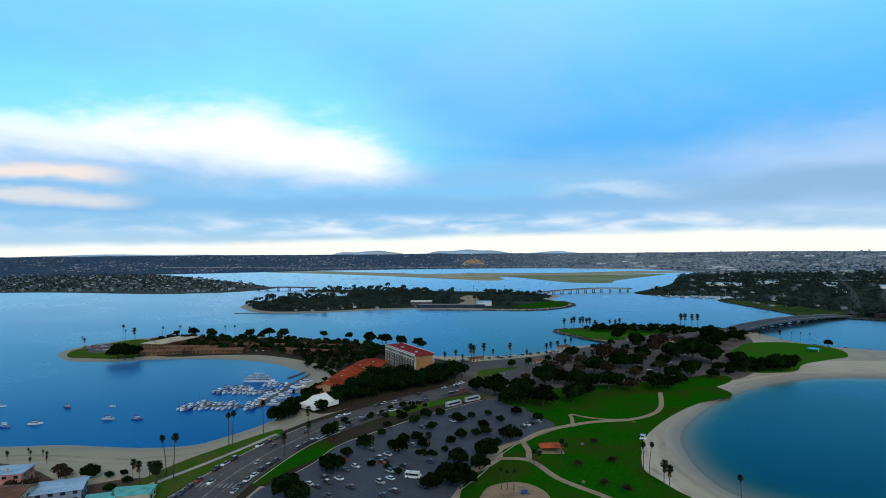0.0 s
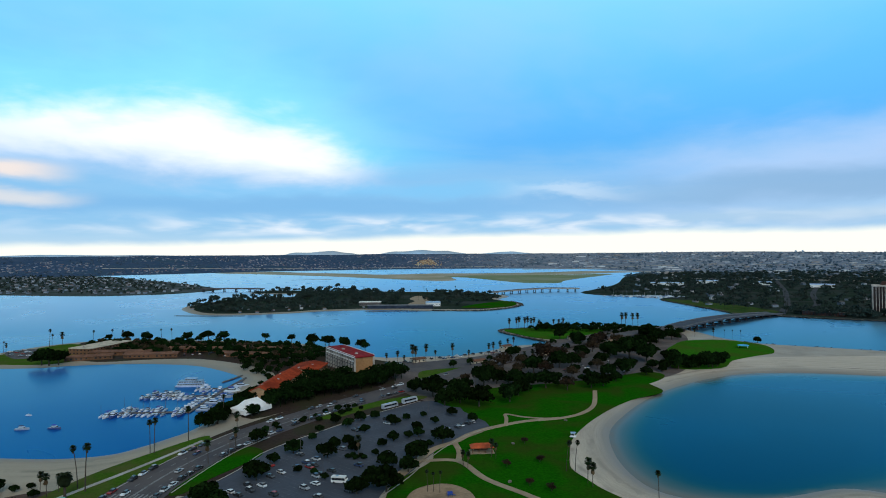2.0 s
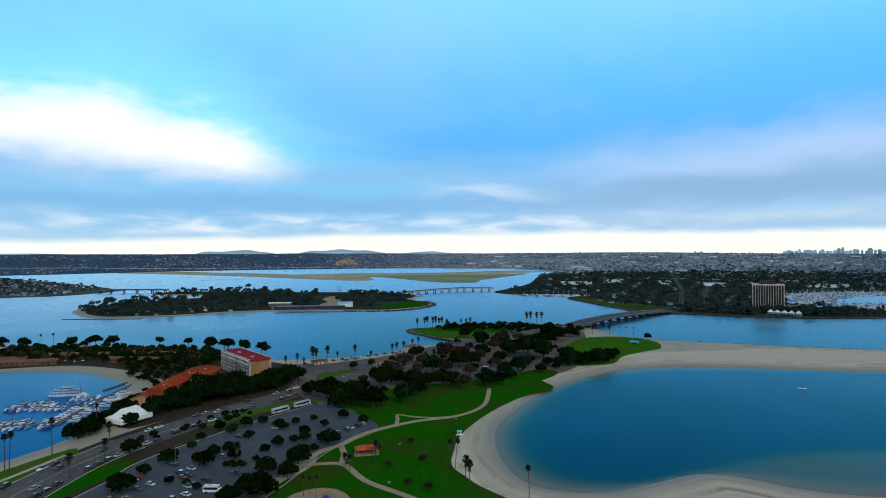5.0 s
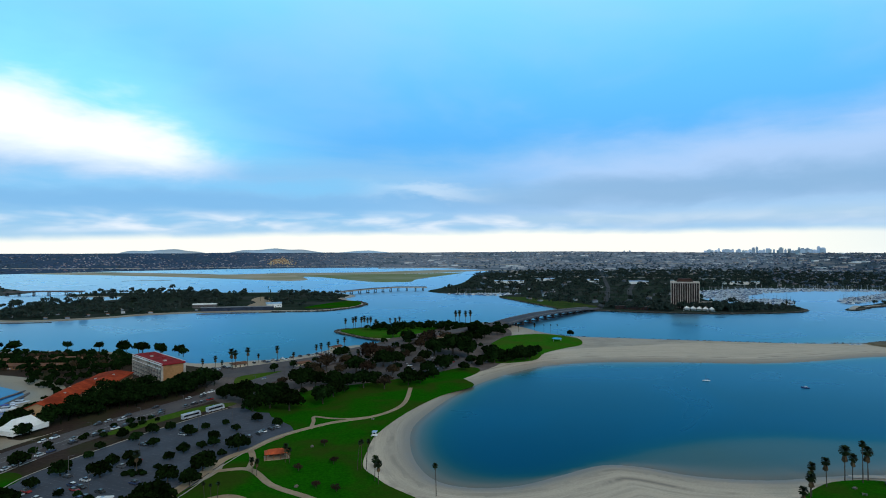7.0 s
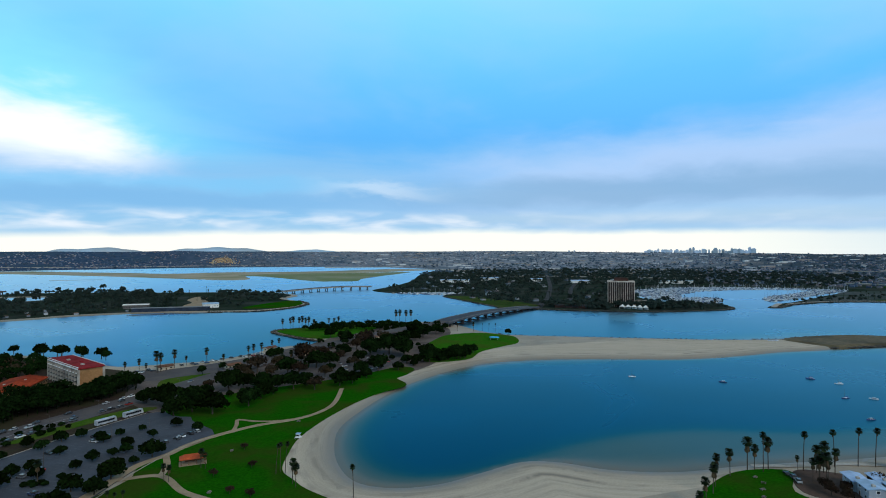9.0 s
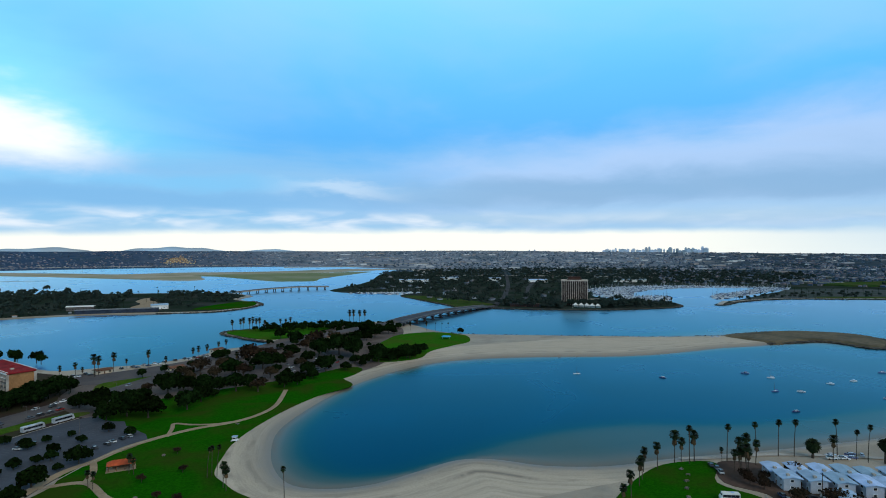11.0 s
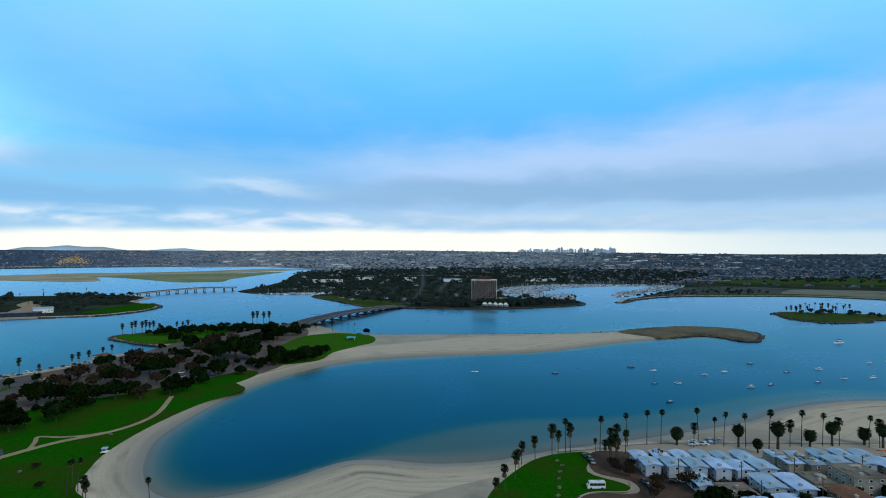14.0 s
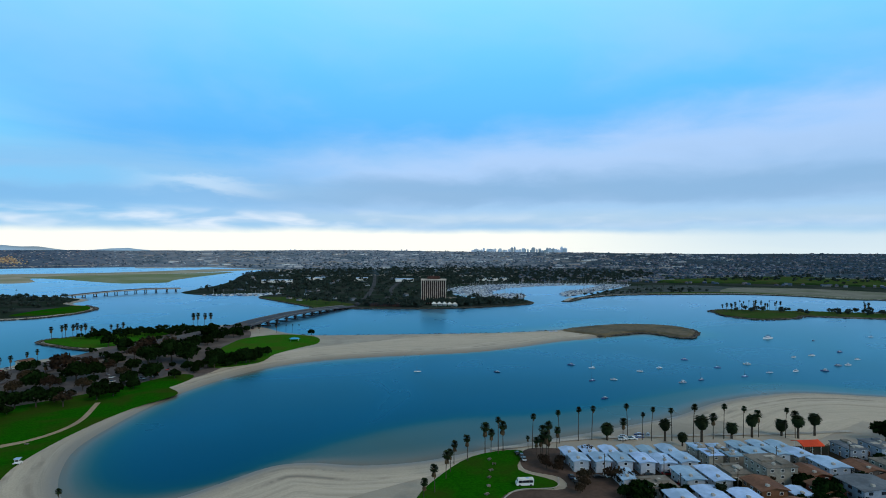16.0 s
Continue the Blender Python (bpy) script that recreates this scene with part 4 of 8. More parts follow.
# ---- hotels ----
RIB = surface("tan_ribs", (0.58, 0.50, 0.44), (0.50, 0.42, 0.37), 0.9, grain=0.8, patch=0.1, gloss=0.05)
SMOKED = surface("smoked_glass", (0.030, 0.022, 0.020), (0.02, 0.015, 0.014), 0.3, grain=0.3, patch=0.1, bump=0, gloss=0.2)


def tower_hotel():
    top = thing("hotel_tower", "brown seventeen-storey concrete hotel tower with ribbed facade", "hotel", at=(699, 870, 1.5), turn=-35)
    bm = bmesh.new()
    box(bm, 0, 0, 0, 44, 23, 43)
    part("wall", bm, BROWN_WALL, top)
    bm = bmesh.new()
    box(bm, 0, 0, 43, 47, 26, 2.2, 0, 0.3)
    part("roof", bm, RIB, top)
    bm = bmesh.new()
    box(bm, 0, 0, 45.2, 26, 15, 5.5, 0, 0.3, 0.8)
    part("penthouse", bm, BROWN_WALL, top)
    for side, length, count, dist in ((0, 44, 12, 11.5), (1, 23, 6, 22), (2, 44, 12, 11.5), (3, 23, 6, 22)):
        for i in range(count + 1):
            u = -length / 2 + length * i / count
            bm = bmesh.new()
            x, y = ((u, -dist - 0.5), (dist + 0.5, u), (u, dist + 0.5), (-dist - 0.5, u))[side]
            box(bm, x, y, 0, 0.7, 0.9, 43)
            part("rib", bm, RIB, top)
        for f in range(14):
            bm = bmesh.new()
            x, y = ((0, -dist - 0.12), (dist + 0.12, 0), (0, dist + 0.12), (-dist - 0.12, 0))[side]
            sx, sy = ((length, 0.3), (0.3, length))[side % 2]
            box(bm, x, y, 1.0 + f * 3.0, sx, sy, 1.9)
            part("window", bm, SMOKED, top)


tower_hotel()


FIN = surface("cream_fins", (0.42, 0.39, 0.35), (0.35, 0.32, 0.29), 0.85, grain=0.6, patch=0.1, gloss=0.05)


ORANGE_TAN = surface("orange_tan_stucco", (0.36, 0.19, 0.085), (0.29, 0.15, 0.066), 0.85, grain=0.8, patch=0.1, gloss=0.05)


def slab_hotel():
    top = thing("hotel_slab", "five-storey cream hotel with balconies and red roof", "hotel", at=(-60, 501, 1.5), turn=-58.5)
    L, W, H = 62, 15, 15
    bm = bmesh.new()
    box(bm, 0, 0, 0, L, W, H)
    part("wall", bm, ORANGE_TAN, top)
    bm = bmesh.new()
    box(bm, 0, 0, H, L + 2.4, W + 2.4, 1.2, 0, 0.2)
    part("roof", bm, RED_ROOF, top)
    for i in range(4):
        bm = bmesh.new()
        box(bm, -22 + i * 14, (-1) ** i * 2.0, H + 1.2, 2.4, 2.0, 0.9, 0, 0.1)
        part("roof_unit", bm, (RED_ROOF, CONCRETE)[i % 2], top)
    for side in (-1, 1):
        bm = bmesh.new()
        box(bm, 0, side * (W / 2 + 1.15), H + 1.2, L + 2.4, 0.35, 0.35)
        part("parapet", bm, WHITE, top)
    for side in (-1, 1):
        for f in range(6):
            bm = bmesh.new()
            box(bm, 0, side * (W / 2 + 0.8), max(0.3, f * 2.95), L, 1.6, 0.4 if f < 5 else 0.9)
            part("balcony", bm, DARK if f < 4 else WHITE, top)
        for i in range(12):
            bm = bmesh.new()
            box(bm, -L / 2 + i * L / 11, side * (W / 2 + 0.85), 0, 0.6, 1.7, H)
            part("fin", bm, FIN, top)
        for f in range(5):
            for i in range(11):
                bm = bmesh.new()
                box(bm, -L / 2 + (i + 0.5) * L / 11, side * (W / 2 + 0.05), f * 2.95 + 0.4, 5.2, 0.14, 2.4)
                part("window", bm, GLASS, top)


slab_hotel()


# ---- trees ----
def leaf_cloud(blobs, count, size, seed, droop=0.0):
    """Many small leaf tufts over a group of rounded masses."""
    rng = np.random.default_rng(seed)
    verts, faces = [], []
    vol = np.array([b[3] ** 2 for b in blobs])
    for _ in range(count):
        bx, by, bz, br, bh = blobs[rng.choice(len(blobs), p=vol / vol.sum())]
        v = rng.normal(size=3)
        v /= np.linalg.norm(v)
        if v[2] < -0.55:
            v[2] *= -0.5
        k = br * (0.72 + 0.36 * rng.random())
        c = np.array([bx + v[0] * k, by + v[1] * k, bz + v[2] * bh * (0.75 + 0.35 * rng.random()) - droop * rng.random()])
        n = v * 0.6 + rng.normal(size=3) * 0.55
        n /= np.linalg.norm(n)
        a = np.cross(n, rng.normal(size=3))
        a /= np.linalg.norm(a)
        b = np.cross(n, a)
        s = size * (0.6 + 0.8 * rng.random())
        i = len(verts)
        m = 5
        ang0 = rng.random() * 6.28
        verts.append(c + n * s * 0.35)
        for u in range(m):
            t = ang0 + u * 2 * math.pi / m
            q = s * (0.7 + 0.5 * rng.random())
            verts.append(c + a * math.cos(t) * q + b * math.sin(t) * q - n * s * 0.15)
        for u in range(m):
            faces.append((i, i + 1 + u, i + 1 + (u + 1) % m))
    return verts, faces


def tree_mesh(seed, r, h, trunk, count, leafsize, bare=False, tall=1.0):
    """Crown blobs, trunk and limbs of a broad tree."""
    rng = np.random.default_rng(seed)
    blobs = [(0, 0, h, r * 0.75, r * 0.6 * tall)]
    for i in range(7):
        t = 6.28 * i / 7 + rng.random() * 0.7
        d = r * (0.45 + 0.3 * rng.random())
        blobs.append((d * math.cos(t), d * math.sin(t), h + r * tall * (-0.22 + 0.4 * rng.random()), r * (0.34 + 0.22 * rng.random()), r * 0.38 * tall))
    crown = leaf_cloud(blobs, count, leafsize, seed)
    bm = bmesh.new()
    tube(bm, 0, 0, -0.4, h - r * 0.3, trunk, trunk * 0.6, 7)
    for b in blobs[1:]:
        tube(bm, 0, 0, h * 0.45, b[2], trunk * 0.45, trunk * 0.12, 5, b[0], b[1])
    return crown, bm


def tree_kind(name, label, seed, r, h, trunk, count, leafsize, material, tall=1.0):
    top = thing(name, label, "tree")
    crown, bm = tree_mesh(seed, r, h, trunk, count, leafsize, tall=tall)
    part("trunk", bm, BARK, top)
    mesh_object("crown", *crown, material, top)
    return top


def fan_palm(label, seed, height, lean, head=1.45, fronds=54, skirt=1.0):
    """A tall fan palm: thin bowed trunk, round head, skirt of dry fronds."""
    rng = np.random.default_rng(seed)
    top = thing("fan_palm", label, "palm")
    bm = bmesh.new()
    px, pz = 0.0, -0.4
    for i in range(5):
        f = (i + 1) / 5
        x, z = lean * f * f, -0.4 + (height + 0.4) * f
        tube(bm, px, 0, pz, z, 0.22 - 0.08 * i / 5, 0.22 - 0.08 * (i + 1) / 5, 7, x - px, 0)
        px, pz = x, z
    part("trunk", bm, BARK, top)
    for kind, number, mat, droop in (("crown", fronds, PALM_LEAF, 0), ("dry_skirt", 16, PALM_DRY, 1)):
        verts, faces = [], []
        for k in range(number):
            t = 2.4 * k + rng.random() * 0.4
            el = (radians(78) - radians(118) * k / number) if not droop else radians(-60 - 25 * rng.random())
            ln = head * (0.85 + 0.3 * rng.random()) * (skirt if droop else 1)
            w = ln * (0.34 if not droop else 0.2)
            d = np.array([math.cos(t) * math.cos(el), math.sin(t) * math.cos(el), math.sin(el)])
            s = np.array([-math.sin(t), math.cos(t), 0])
            u = np.cross(d, s)
            o = np.array([lean, 0, height - (0.5 if droop else 0)])
            i = len(verts)
            verts += [o, o + d * ln * 0.5 - s * w * 0.4, o + d * ln * 0.5 + s * w * 0.4, o + d * ln * 0.85 - s * w - u * 0.15 * ln, o + d * ln - u * 0.22 * ln, o + d * ln * 0.85 + s * w - u * 0.15 * ln]
            faces += [(i, i + 1, i + 2), (i + 1, i + 3, i + 4), (i + 1, i + 4, i + 2), (i + 2, i + 4, i + 5)]
        mesh_object(kind, verts, faces, mat, top)
    return top


def date_palm(label, seed, height, head=3.7, fronds=190):
    """A stout date palm with a ball of long feather fronds."""
    rng = np.random.default_rng(seed)
    top = thing("date_palm", label, "palm")
    bm = bmesh.new()
    tube(bm, 0, 0, -0.4, height * 0.85, 0.65, 0.5, 9)
    tube(bm, 0, 0, height * 0.85, height, 0.75, 0.95, 9)
    part("trunk", bm, BARK, top)
    verts, faces = [], []
    for k in range(fronds):
        t = 2.4 * k
        el = radians(84 - 150 * k / fronds)
        ln = head * (0.85 + 0.3 * rng.random())
        pts = []
        for j in range(5):
            f = j / 4
            e2 = el - radians(72) * f * f
            prev = pts[-1] if pts else np.array([0, 0, height])
            pts.append(prev + (ln / 4 if j else 0) * np.array([math.cos(t) * math.cos(e2), math.sin(t) * math.cos(e2), math.sin(e2)]))
        s = np.array([-math.sin(t), math.cos(t), 0])
        i = len(verts)
        for j, p in enumerate(pts):
            w = (0.3, 0.7, 0.78, 0.66, 0.15)[j]
            verts += [p - s * w + np.array([0, 0, -0.3 * w]), p, p + s * w + np.array([0, 0, -0.3 * w])]
        for j in range(4):
            for u in (0, 1):
                a = i + 3 * j + u
                faces.append((a, a + 1, a + 4, a + 3))
    mesh_object("crown", verts, faces, PALM_LEAF, top)
    return top


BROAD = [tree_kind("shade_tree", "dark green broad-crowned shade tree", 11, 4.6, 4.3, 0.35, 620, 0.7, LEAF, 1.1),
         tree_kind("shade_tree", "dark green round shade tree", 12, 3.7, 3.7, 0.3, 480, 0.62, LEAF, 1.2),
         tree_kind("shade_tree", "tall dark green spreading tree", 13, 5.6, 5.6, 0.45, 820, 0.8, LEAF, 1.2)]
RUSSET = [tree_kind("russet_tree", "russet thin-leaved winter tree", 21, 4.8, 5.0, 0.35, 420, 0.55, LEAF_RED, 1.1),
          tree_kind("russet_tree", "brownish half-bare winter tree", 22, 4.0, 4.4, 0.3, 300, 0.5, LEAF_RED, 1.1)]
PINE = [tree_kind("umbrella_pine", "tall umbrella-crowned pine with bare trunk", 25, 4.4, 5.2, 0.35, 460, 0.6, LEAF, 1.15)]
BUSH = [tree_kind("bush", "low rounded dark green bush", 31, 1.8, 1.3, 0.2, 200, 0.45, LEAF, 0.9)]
PALMS = [fan_palm("tall slim fan palm with a round head", 41, 15.5, 0.6), fan_palm("tall slim leaning fan palm", 42, 17.5, 1.6), fan_palm("slim fan palm with a shaggy skirt", 43, 11.0, 0.3, 2.1, 48, 1.6)]
DATES = [date_palm("stout date palm with a full round crown", 51, 9.0), date_palm("short stout bushy date palm", 52, 6.0, 3.8)]
used = set()


def plant(kind, x, y, z=1.6, size=1.0, turn=None, group="", rng=random):
    """Places a tree: the first of its kind is the built one, the rest are copies."""
    m = pose(x, y, z, 0, 0, rng.random() * 360 if turn is None else turn) @ Matrix.Scale(size, 4)
    if kind.name not in used:
        used.add(kind.name)
        kind.matrix_basis = m
        ob = kind
    else:
        s = kind.scale.copy()
        ob = copy_thing(kind, m @ Matrix.Diagonal((1 / s[0], 1 / s[1], 1 / s[2], 1)))
    if group:
        ob["group"] = group
    return ob


def scatter(pts, gap, count, rng, tries=6000, clear=()):
    """Random places inside an outline, a gap apart, clear of other outlines."""
    p = spline(pts, 3)
    lo, hi = p.min(0), p.max(0)
    out = []
    q = rng.random((tries, 2)) * (hi - lo) + lo
    ok = inside(p, q[:, 0], q[:, 1])
    for c in clear:
        ok &= ~inside(c, q[:, 0], q[:, 1])
    for a, b in q[ok]:
        if len(out) >= count:
            break
        if all((a - c) ** 2 + (b - d) ** 2 > gap * gap for c, d in out):
            out.append((a, b))
    return out


# ---- far woods, houses and other uncounted stuff ----
def hill_z(x, y):
    h = float(hill_height(x, y))
    if h > 2:
        h += 5.0 * min(1, h / 40) * noise.fractal(Vector((x / 420, y / 420, 3.0)), 1.0, 2.0, 4)
    return max(h, 1.5)


def stuff(name, verts, faces, material, label, category):
    ob = mesh_object(name, verts, faces, material)
    return tagged(ob, label, category, kind="stuff")


def woods(name, places, label, rng, radius=(3.0, 5.5), tall=(5, 10), tufts=34, size=1.3, material=None, ground=None):
    """Far trees joined into one mesh: trunks and crowns of leaf tufts."""
    verts, faces = [], []
    for x, y in places:
        r = rng.uniform(*radius)
        h = r * rng.uniform(*tall)
        z0 = ground(x, y) if ground else 1.5
        blobs = [(0, 0, h, r * 0.8, r * 0.62)] + [(r * 0.55 * math.cos(t), r * 0.55 * math.sin(t), h - r * 0.2 + rng.random() * r * 0.35, r * 0.5, r * 0.45) for t in rng.random(3) * 6.28]
        v, f = leaf_cloud(blobs, tufts, size, int(rng.integers(1 << 30)))
        i = len(verts)
        verts += [(a + x, b + y, max(c, 0.2) + z0) for a, b, c in v]
        faces += [tuple(k + i for k in q) for q in f]
        i = len(verts)
        for k in range(4):
            verts.append((x + 0.3 * math.cos(k * 1.57), y + 0.3 * math.sin(k * 1.57), z0 - 0.3))
        verts.append((x, y, z0 + h))
        faces += [(i + k, i + (k + 1) % 4, i + 4) for k in range(4)]
    return stuff(name, verts, faces, material or LEAF_FAR, label, "trees")


def palm_stuff(name, places, label, rng, tall=(10, 17)):
    """Far palms joined into one mesh: bowed trunks and round heads of fronds."""
    verts, faces = [], []
    for x, y in places:
        h, lean = rng.uniform(*tall), rng.normal(size=2) * 0.5
        i = len(verts)
        for z, r, f in ((1.2, 0.32, 0.0), (1.5 + h, 0.2, 1.0)):
            verts += [(x + lean[0] * f + r * math.cos(k * 1.57), y + lean[1] * f + r * math.sin(k * 1.57), z) for k in range(4)]
        faces += [(i + k, i + (k + 1) % 4, i + 4 + (k + 1) % 4, i + 4 + k) for k in range(4)]
        for k in range(16):
            t, e, ln = 2.4 * k, radians(75 - 120 * k / 16), rng.uniform(1.7, 2.4)
            d = np.array([math.cos(t) * math.cos(e), math.sin(t) * math.cos(e), math.sin(e)])
            w = np.array([-math.sin(t), math.cos(t), 0]) * ln * 0.3
            o = np.array([x + lean[0], y + lean[1], 1.5 + h])
            i = len(verts)
            verts += [tuple(o), tuple(o + d * ln * 0.7 - w), tuple(o + d * ln - (0, 0, 0.3)), tuple(o + d * ln * 0.7 + w)]
            faces.append((i, i + 1, i + 2, i + 3))
    return stuff(name, verts, faces, PALM_LEAF, label, "palms")


def house_stuff(name, places, label, rng, size=(8, 15), tall=(3.5, 6.5), ground=None, turn=None, roofs=None, walls=None):
    """Far houses: one mesh of walls, one of hipped roofs."""
    wv, wf, rv, rf = [], [], [], []
    for x, y in places:
        a, b, h = rng.uniform(*size), rng.uniform(*size) * 0.8, rng.uniform(*tall)
        t = rng.choice([0, math.pi / 2]) + (turn if turn is not None else 0.3)
        z0 = (ground(x, y) if ground else 1.5) - 1.0
        c, s = math.cos(t), math.sin(t)

        def at(u, v, z):
            return (x + u * c - v * s, y + u * s + v * c, z0 + z)

        i = len(wv)
        for z in (0, h + 1):
            wv += [at(-a / 2, -b / 2, z), at(a / 2, -b / 2, z), at(a / 2, b / 2, z), at(-a / 2, b / 2, z)]
        wf += [tuple(i + k for k in q) for q in ((0, 1, 5, 4), (1, 2, 6, 5), (2, 3, 7, 6), (3, 0, 4, 7))]
        i = len(rv)
        o = 0.6
        rv += [at(-a / 2 - o, -b / 2 - o, h + 0.9), at(a / 2 + o, -b / 2 - o, h + 0.9), at(a / 2 + o, b / 2 + o, h + 0.9), at(-a / 2 - o, b / 2 + o, h + 0.9), at(-a / 4, 0, h + 0.9 + b * 0.22), at(a / 4, 0, h + 0.9 + b * 0.22)]
        rf += [tuple(i + k for k in q) for q in ((0, 1, 5, 4), (2, 3, 4, 5), (1, 2, 5), (3, 0, 4), (3, 2, 1, 0))]
    stuff(name + "_walls", wv, wf, walls or HOUSE_WALLS, label + ", walls", "houses")
    stuff(name + "_roofs", rv, rf, roofs or HOUSE_ROOFS, label + ", hipped roofs", "houses")


# far leaves carry painted distance haze: slight first, strong on the plain
LEAF_FAR = island_paint("hazed_far_foliage", [(0.014, 0.032, 0.027), (0.020, 0.041, 0.032), (0.010, 0.023, 0.021), (0.027, 0.047, 0.036), (0.030, 0.037, 0.030)], 0.85)
LEAF_PLAIN = island_paint("hazed_plain_foliage", [(0.080, 0.130, 0.190), (0.094, 0.146, 0.208), (0.066, 0.112, 0.165)], 0.9)
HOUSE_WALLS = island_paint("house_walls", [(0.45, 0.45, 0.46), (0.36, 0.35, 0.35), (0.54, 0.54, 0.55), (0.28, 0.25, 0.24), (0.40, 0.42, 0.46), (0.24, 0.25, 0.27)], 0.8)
# house colours flattened towards blue-grey so that haze is built in
HAZED_WALLS = island_paint("hazed_walls", [(0.26, 0.31, 0.38), (0.19, 0.23, 0.29), (0.36, 0.40, 0.46), (0.14, 0.18, 0.24), (0.27, 0.26, 0.29), (0.50, 0.52, 0.56)], 0.8)
HAZED_ROOFS = island_paint("hazed_roofs", [(0.13, 0.18, 0.25), (0.16, 0.19, 0.25), (0.21, 0.26, 0.34), (0.12, 0.16, 0.22), (0.16, 0.20, 0.26), (0.32, 0.37, 0.44), (0.20, 0.19, 0.22)], 0.8)
HOUSE_ROOFS = island_paint("house_roofs", [(0.16, 0.15, 0.15), (0.25, 0.17, 0.13), (0.34, 0.34, 0.35), (0.12, 0.11, 0.12), (0.22, 0.2, 0.18), (0.45, 0.45, 0.46), (0.2, 0.1, 0.07)], 0.8)
SHORE_ROOFS = island_paint("shore_roofs", [(0.07, 0.07, 0.08), (0.12, 0.08, 0.07), (0.20, 0.21, 0.23), (0.05, 0.055, 0.06), (0.10, 0.10, 0.10), (0.24, 0.26, 0.29), (0.09, 0.05, 0.04)], 0.8)
# gold and orange stand for a patch of low sun on the hillside
SUN_PATCH_WALLS = island_paint("sunlit_walls", [(0.62, 0.40, 0.20), (0.66, 0.50, 0.26), (0.80, 0.70, 0.48), (0.30, 0.20, 0.14)], 0.8)
SUN_PATCH_ROOFS = island_paint("sunlit_roofs", [(0.46, 0.24, 0.12), (0.34, 0.19, 0.11), (0.60, 0.42, 0.20), (0.22, 0.14, 0.10)], 0.8)
PALE_BLOCK = island_paint("far_blocks", [(0.42, 0.45, 0.50), (0.24, 0.27, 0.31), (0.66, 0.67, 0.69), (0.34, 0.31, 0.30)], 0.8)
rng = np.random.default_rng(7)
ISLAND_WEST = [(-452, 1110), (-430, 1062), (-375, 1000), (-302, 992), (-230, 1014), (-180, 1046), (-110, 1070), (-66, 1110), (-64, 1230), (-66, 1400), (-90, 1500), (-300, 1580), (-410, 1596), (-440, 1570), (-420, 1530), (-300, 1490), (-260, 1440), (-330, 1345), (-400, 1290), (-440, 1230), (-456, 1160)]
ISLAND_EAST = [(-20, 1240), (8, 1150), (40, 1090), (70, 1100), (100, 1170), (146, 1240), (150, 1290), (165, 1350), (100, 1460), (10, 1490), (6, 1300)]


def ragged(places, wide, level, key):
    """Keeps places where a wide noise is high, so that glades and clumps are left."""
    return [q for q in places if noise.noise(Vector((q[0] / wide, q[1] / wide, key))) > level]


woods("island_woods", [q for q in ragged(scatter(ISLAND_WEST, 8.0, 900, rng, 16000), 42, -0.05, 4.0) if not (-144 < q[0] < -80 and q[1] < 1140)], "dense dark green trees covering the island", rng, (2.4, 7.5), (0.6, 1.7), 46, 1.4)
woods("island_tall_trees", [q for q in ragged(scatter(ISLAND_WEST, 30.0, 60, rng, 3000), 60, -0.1, 8.0) if not (-144 < q[0] < -80 and q[1] < 1140)], "taller dark trees standing over the island woods", rng, (6.0, 9.5), (1.3, 1.8), 70, 1.6)
woods("island_grove", ragged(scatter(ISLAND_EAST, 9.0, 190, rng, 5000), 36, 0.02, 2.0), "clumps of dark trees round the island lawn", rng, (3.0, 7.5), (0.7, 1.5), 60, 1.4)
house_stuff("island_cabins", scatter([(-440, 1075), (-375, 1004), (-302, 990), (-230, 1012), (-180, 1040), (-100, 1066), (-110, 1150), (-240, 1130), (-330, 1110), (-420, 1160)], 18, 26, rng, 4000), "small holiday cabins among the island trees", rng, (4, 7), (2.2, 3.0), walls=HAZED_WALLS)
palm_stuff("island_palms", scatter([(-360, 1030), (-120, 1080), (140, 1180), (150, 1330), (80, 1440), (-120, 1480), (-300, 1520), (-330, 1320), (-440, 1200)], 22, 46, rng, 3000), "slim palms standing over the island trees", rng)
sheet("car_park_island", [(-34, 1092), (-4, 1086), (6, 1130), (-4, 1190), (2, 1260), (-6, 1330), (-30, 1360), (-44, 1280), (-30, 1210), (-40, 1150)], 1.78, PATHWAY, "pale asphalt car park on the island", "car park")
crown_ground = [(-2300, 1520), (-1345, 1570), (-1189, 1580), (-890, 1505), (-774, 1512), (-690, 1560), (-650, 1620), (-650, 1740), (-900, 2070), (-1300, 2500), (-1700, 2850), (-2500, 2900)]
house_stuff("shore_houses", ragged(scatter(crown_ground, 15, 900, rng, 11000), 70, -0.14, 3.0), "rows of houses on the far shore", rng, (6, 12), (3, 5.5), walls=HAZED_WALLS, roofs=SHORE_ROOFS)
woods("shore_trees", scatter(crown_ground, 13, 1300, rng, 15000), "street trees among the far shore houses", rng, (2.5, 6.5), (0.8, 1.5), 20, 1.8)
main_ground = [(500, 925), (560, 930), (640, 850), (720, 800), (800, 800), (830, 960), (900, 1120), (1010, 1240), (1200, 1300), (1420, 1180), (1600, 1150), (2200, 1500), (2000, 2300), (1300, 2600), (1000, 2500), (800, 2250), (640, 1900), (540, 1680), (440, 1510), (400, 1440), (430, 1370), (580, 1320), (510, 1220), (500, 1100)]
ROADS_FAR = [spline([(548, 895), (610, 990), (670, 1080), (770, 1250), (880, 1440), (1125, 1890), (1400, 2400)], 5, False), spline([(600, 925), (712, 1059), (885, 1337), (1250, 1850)], 5, False)]
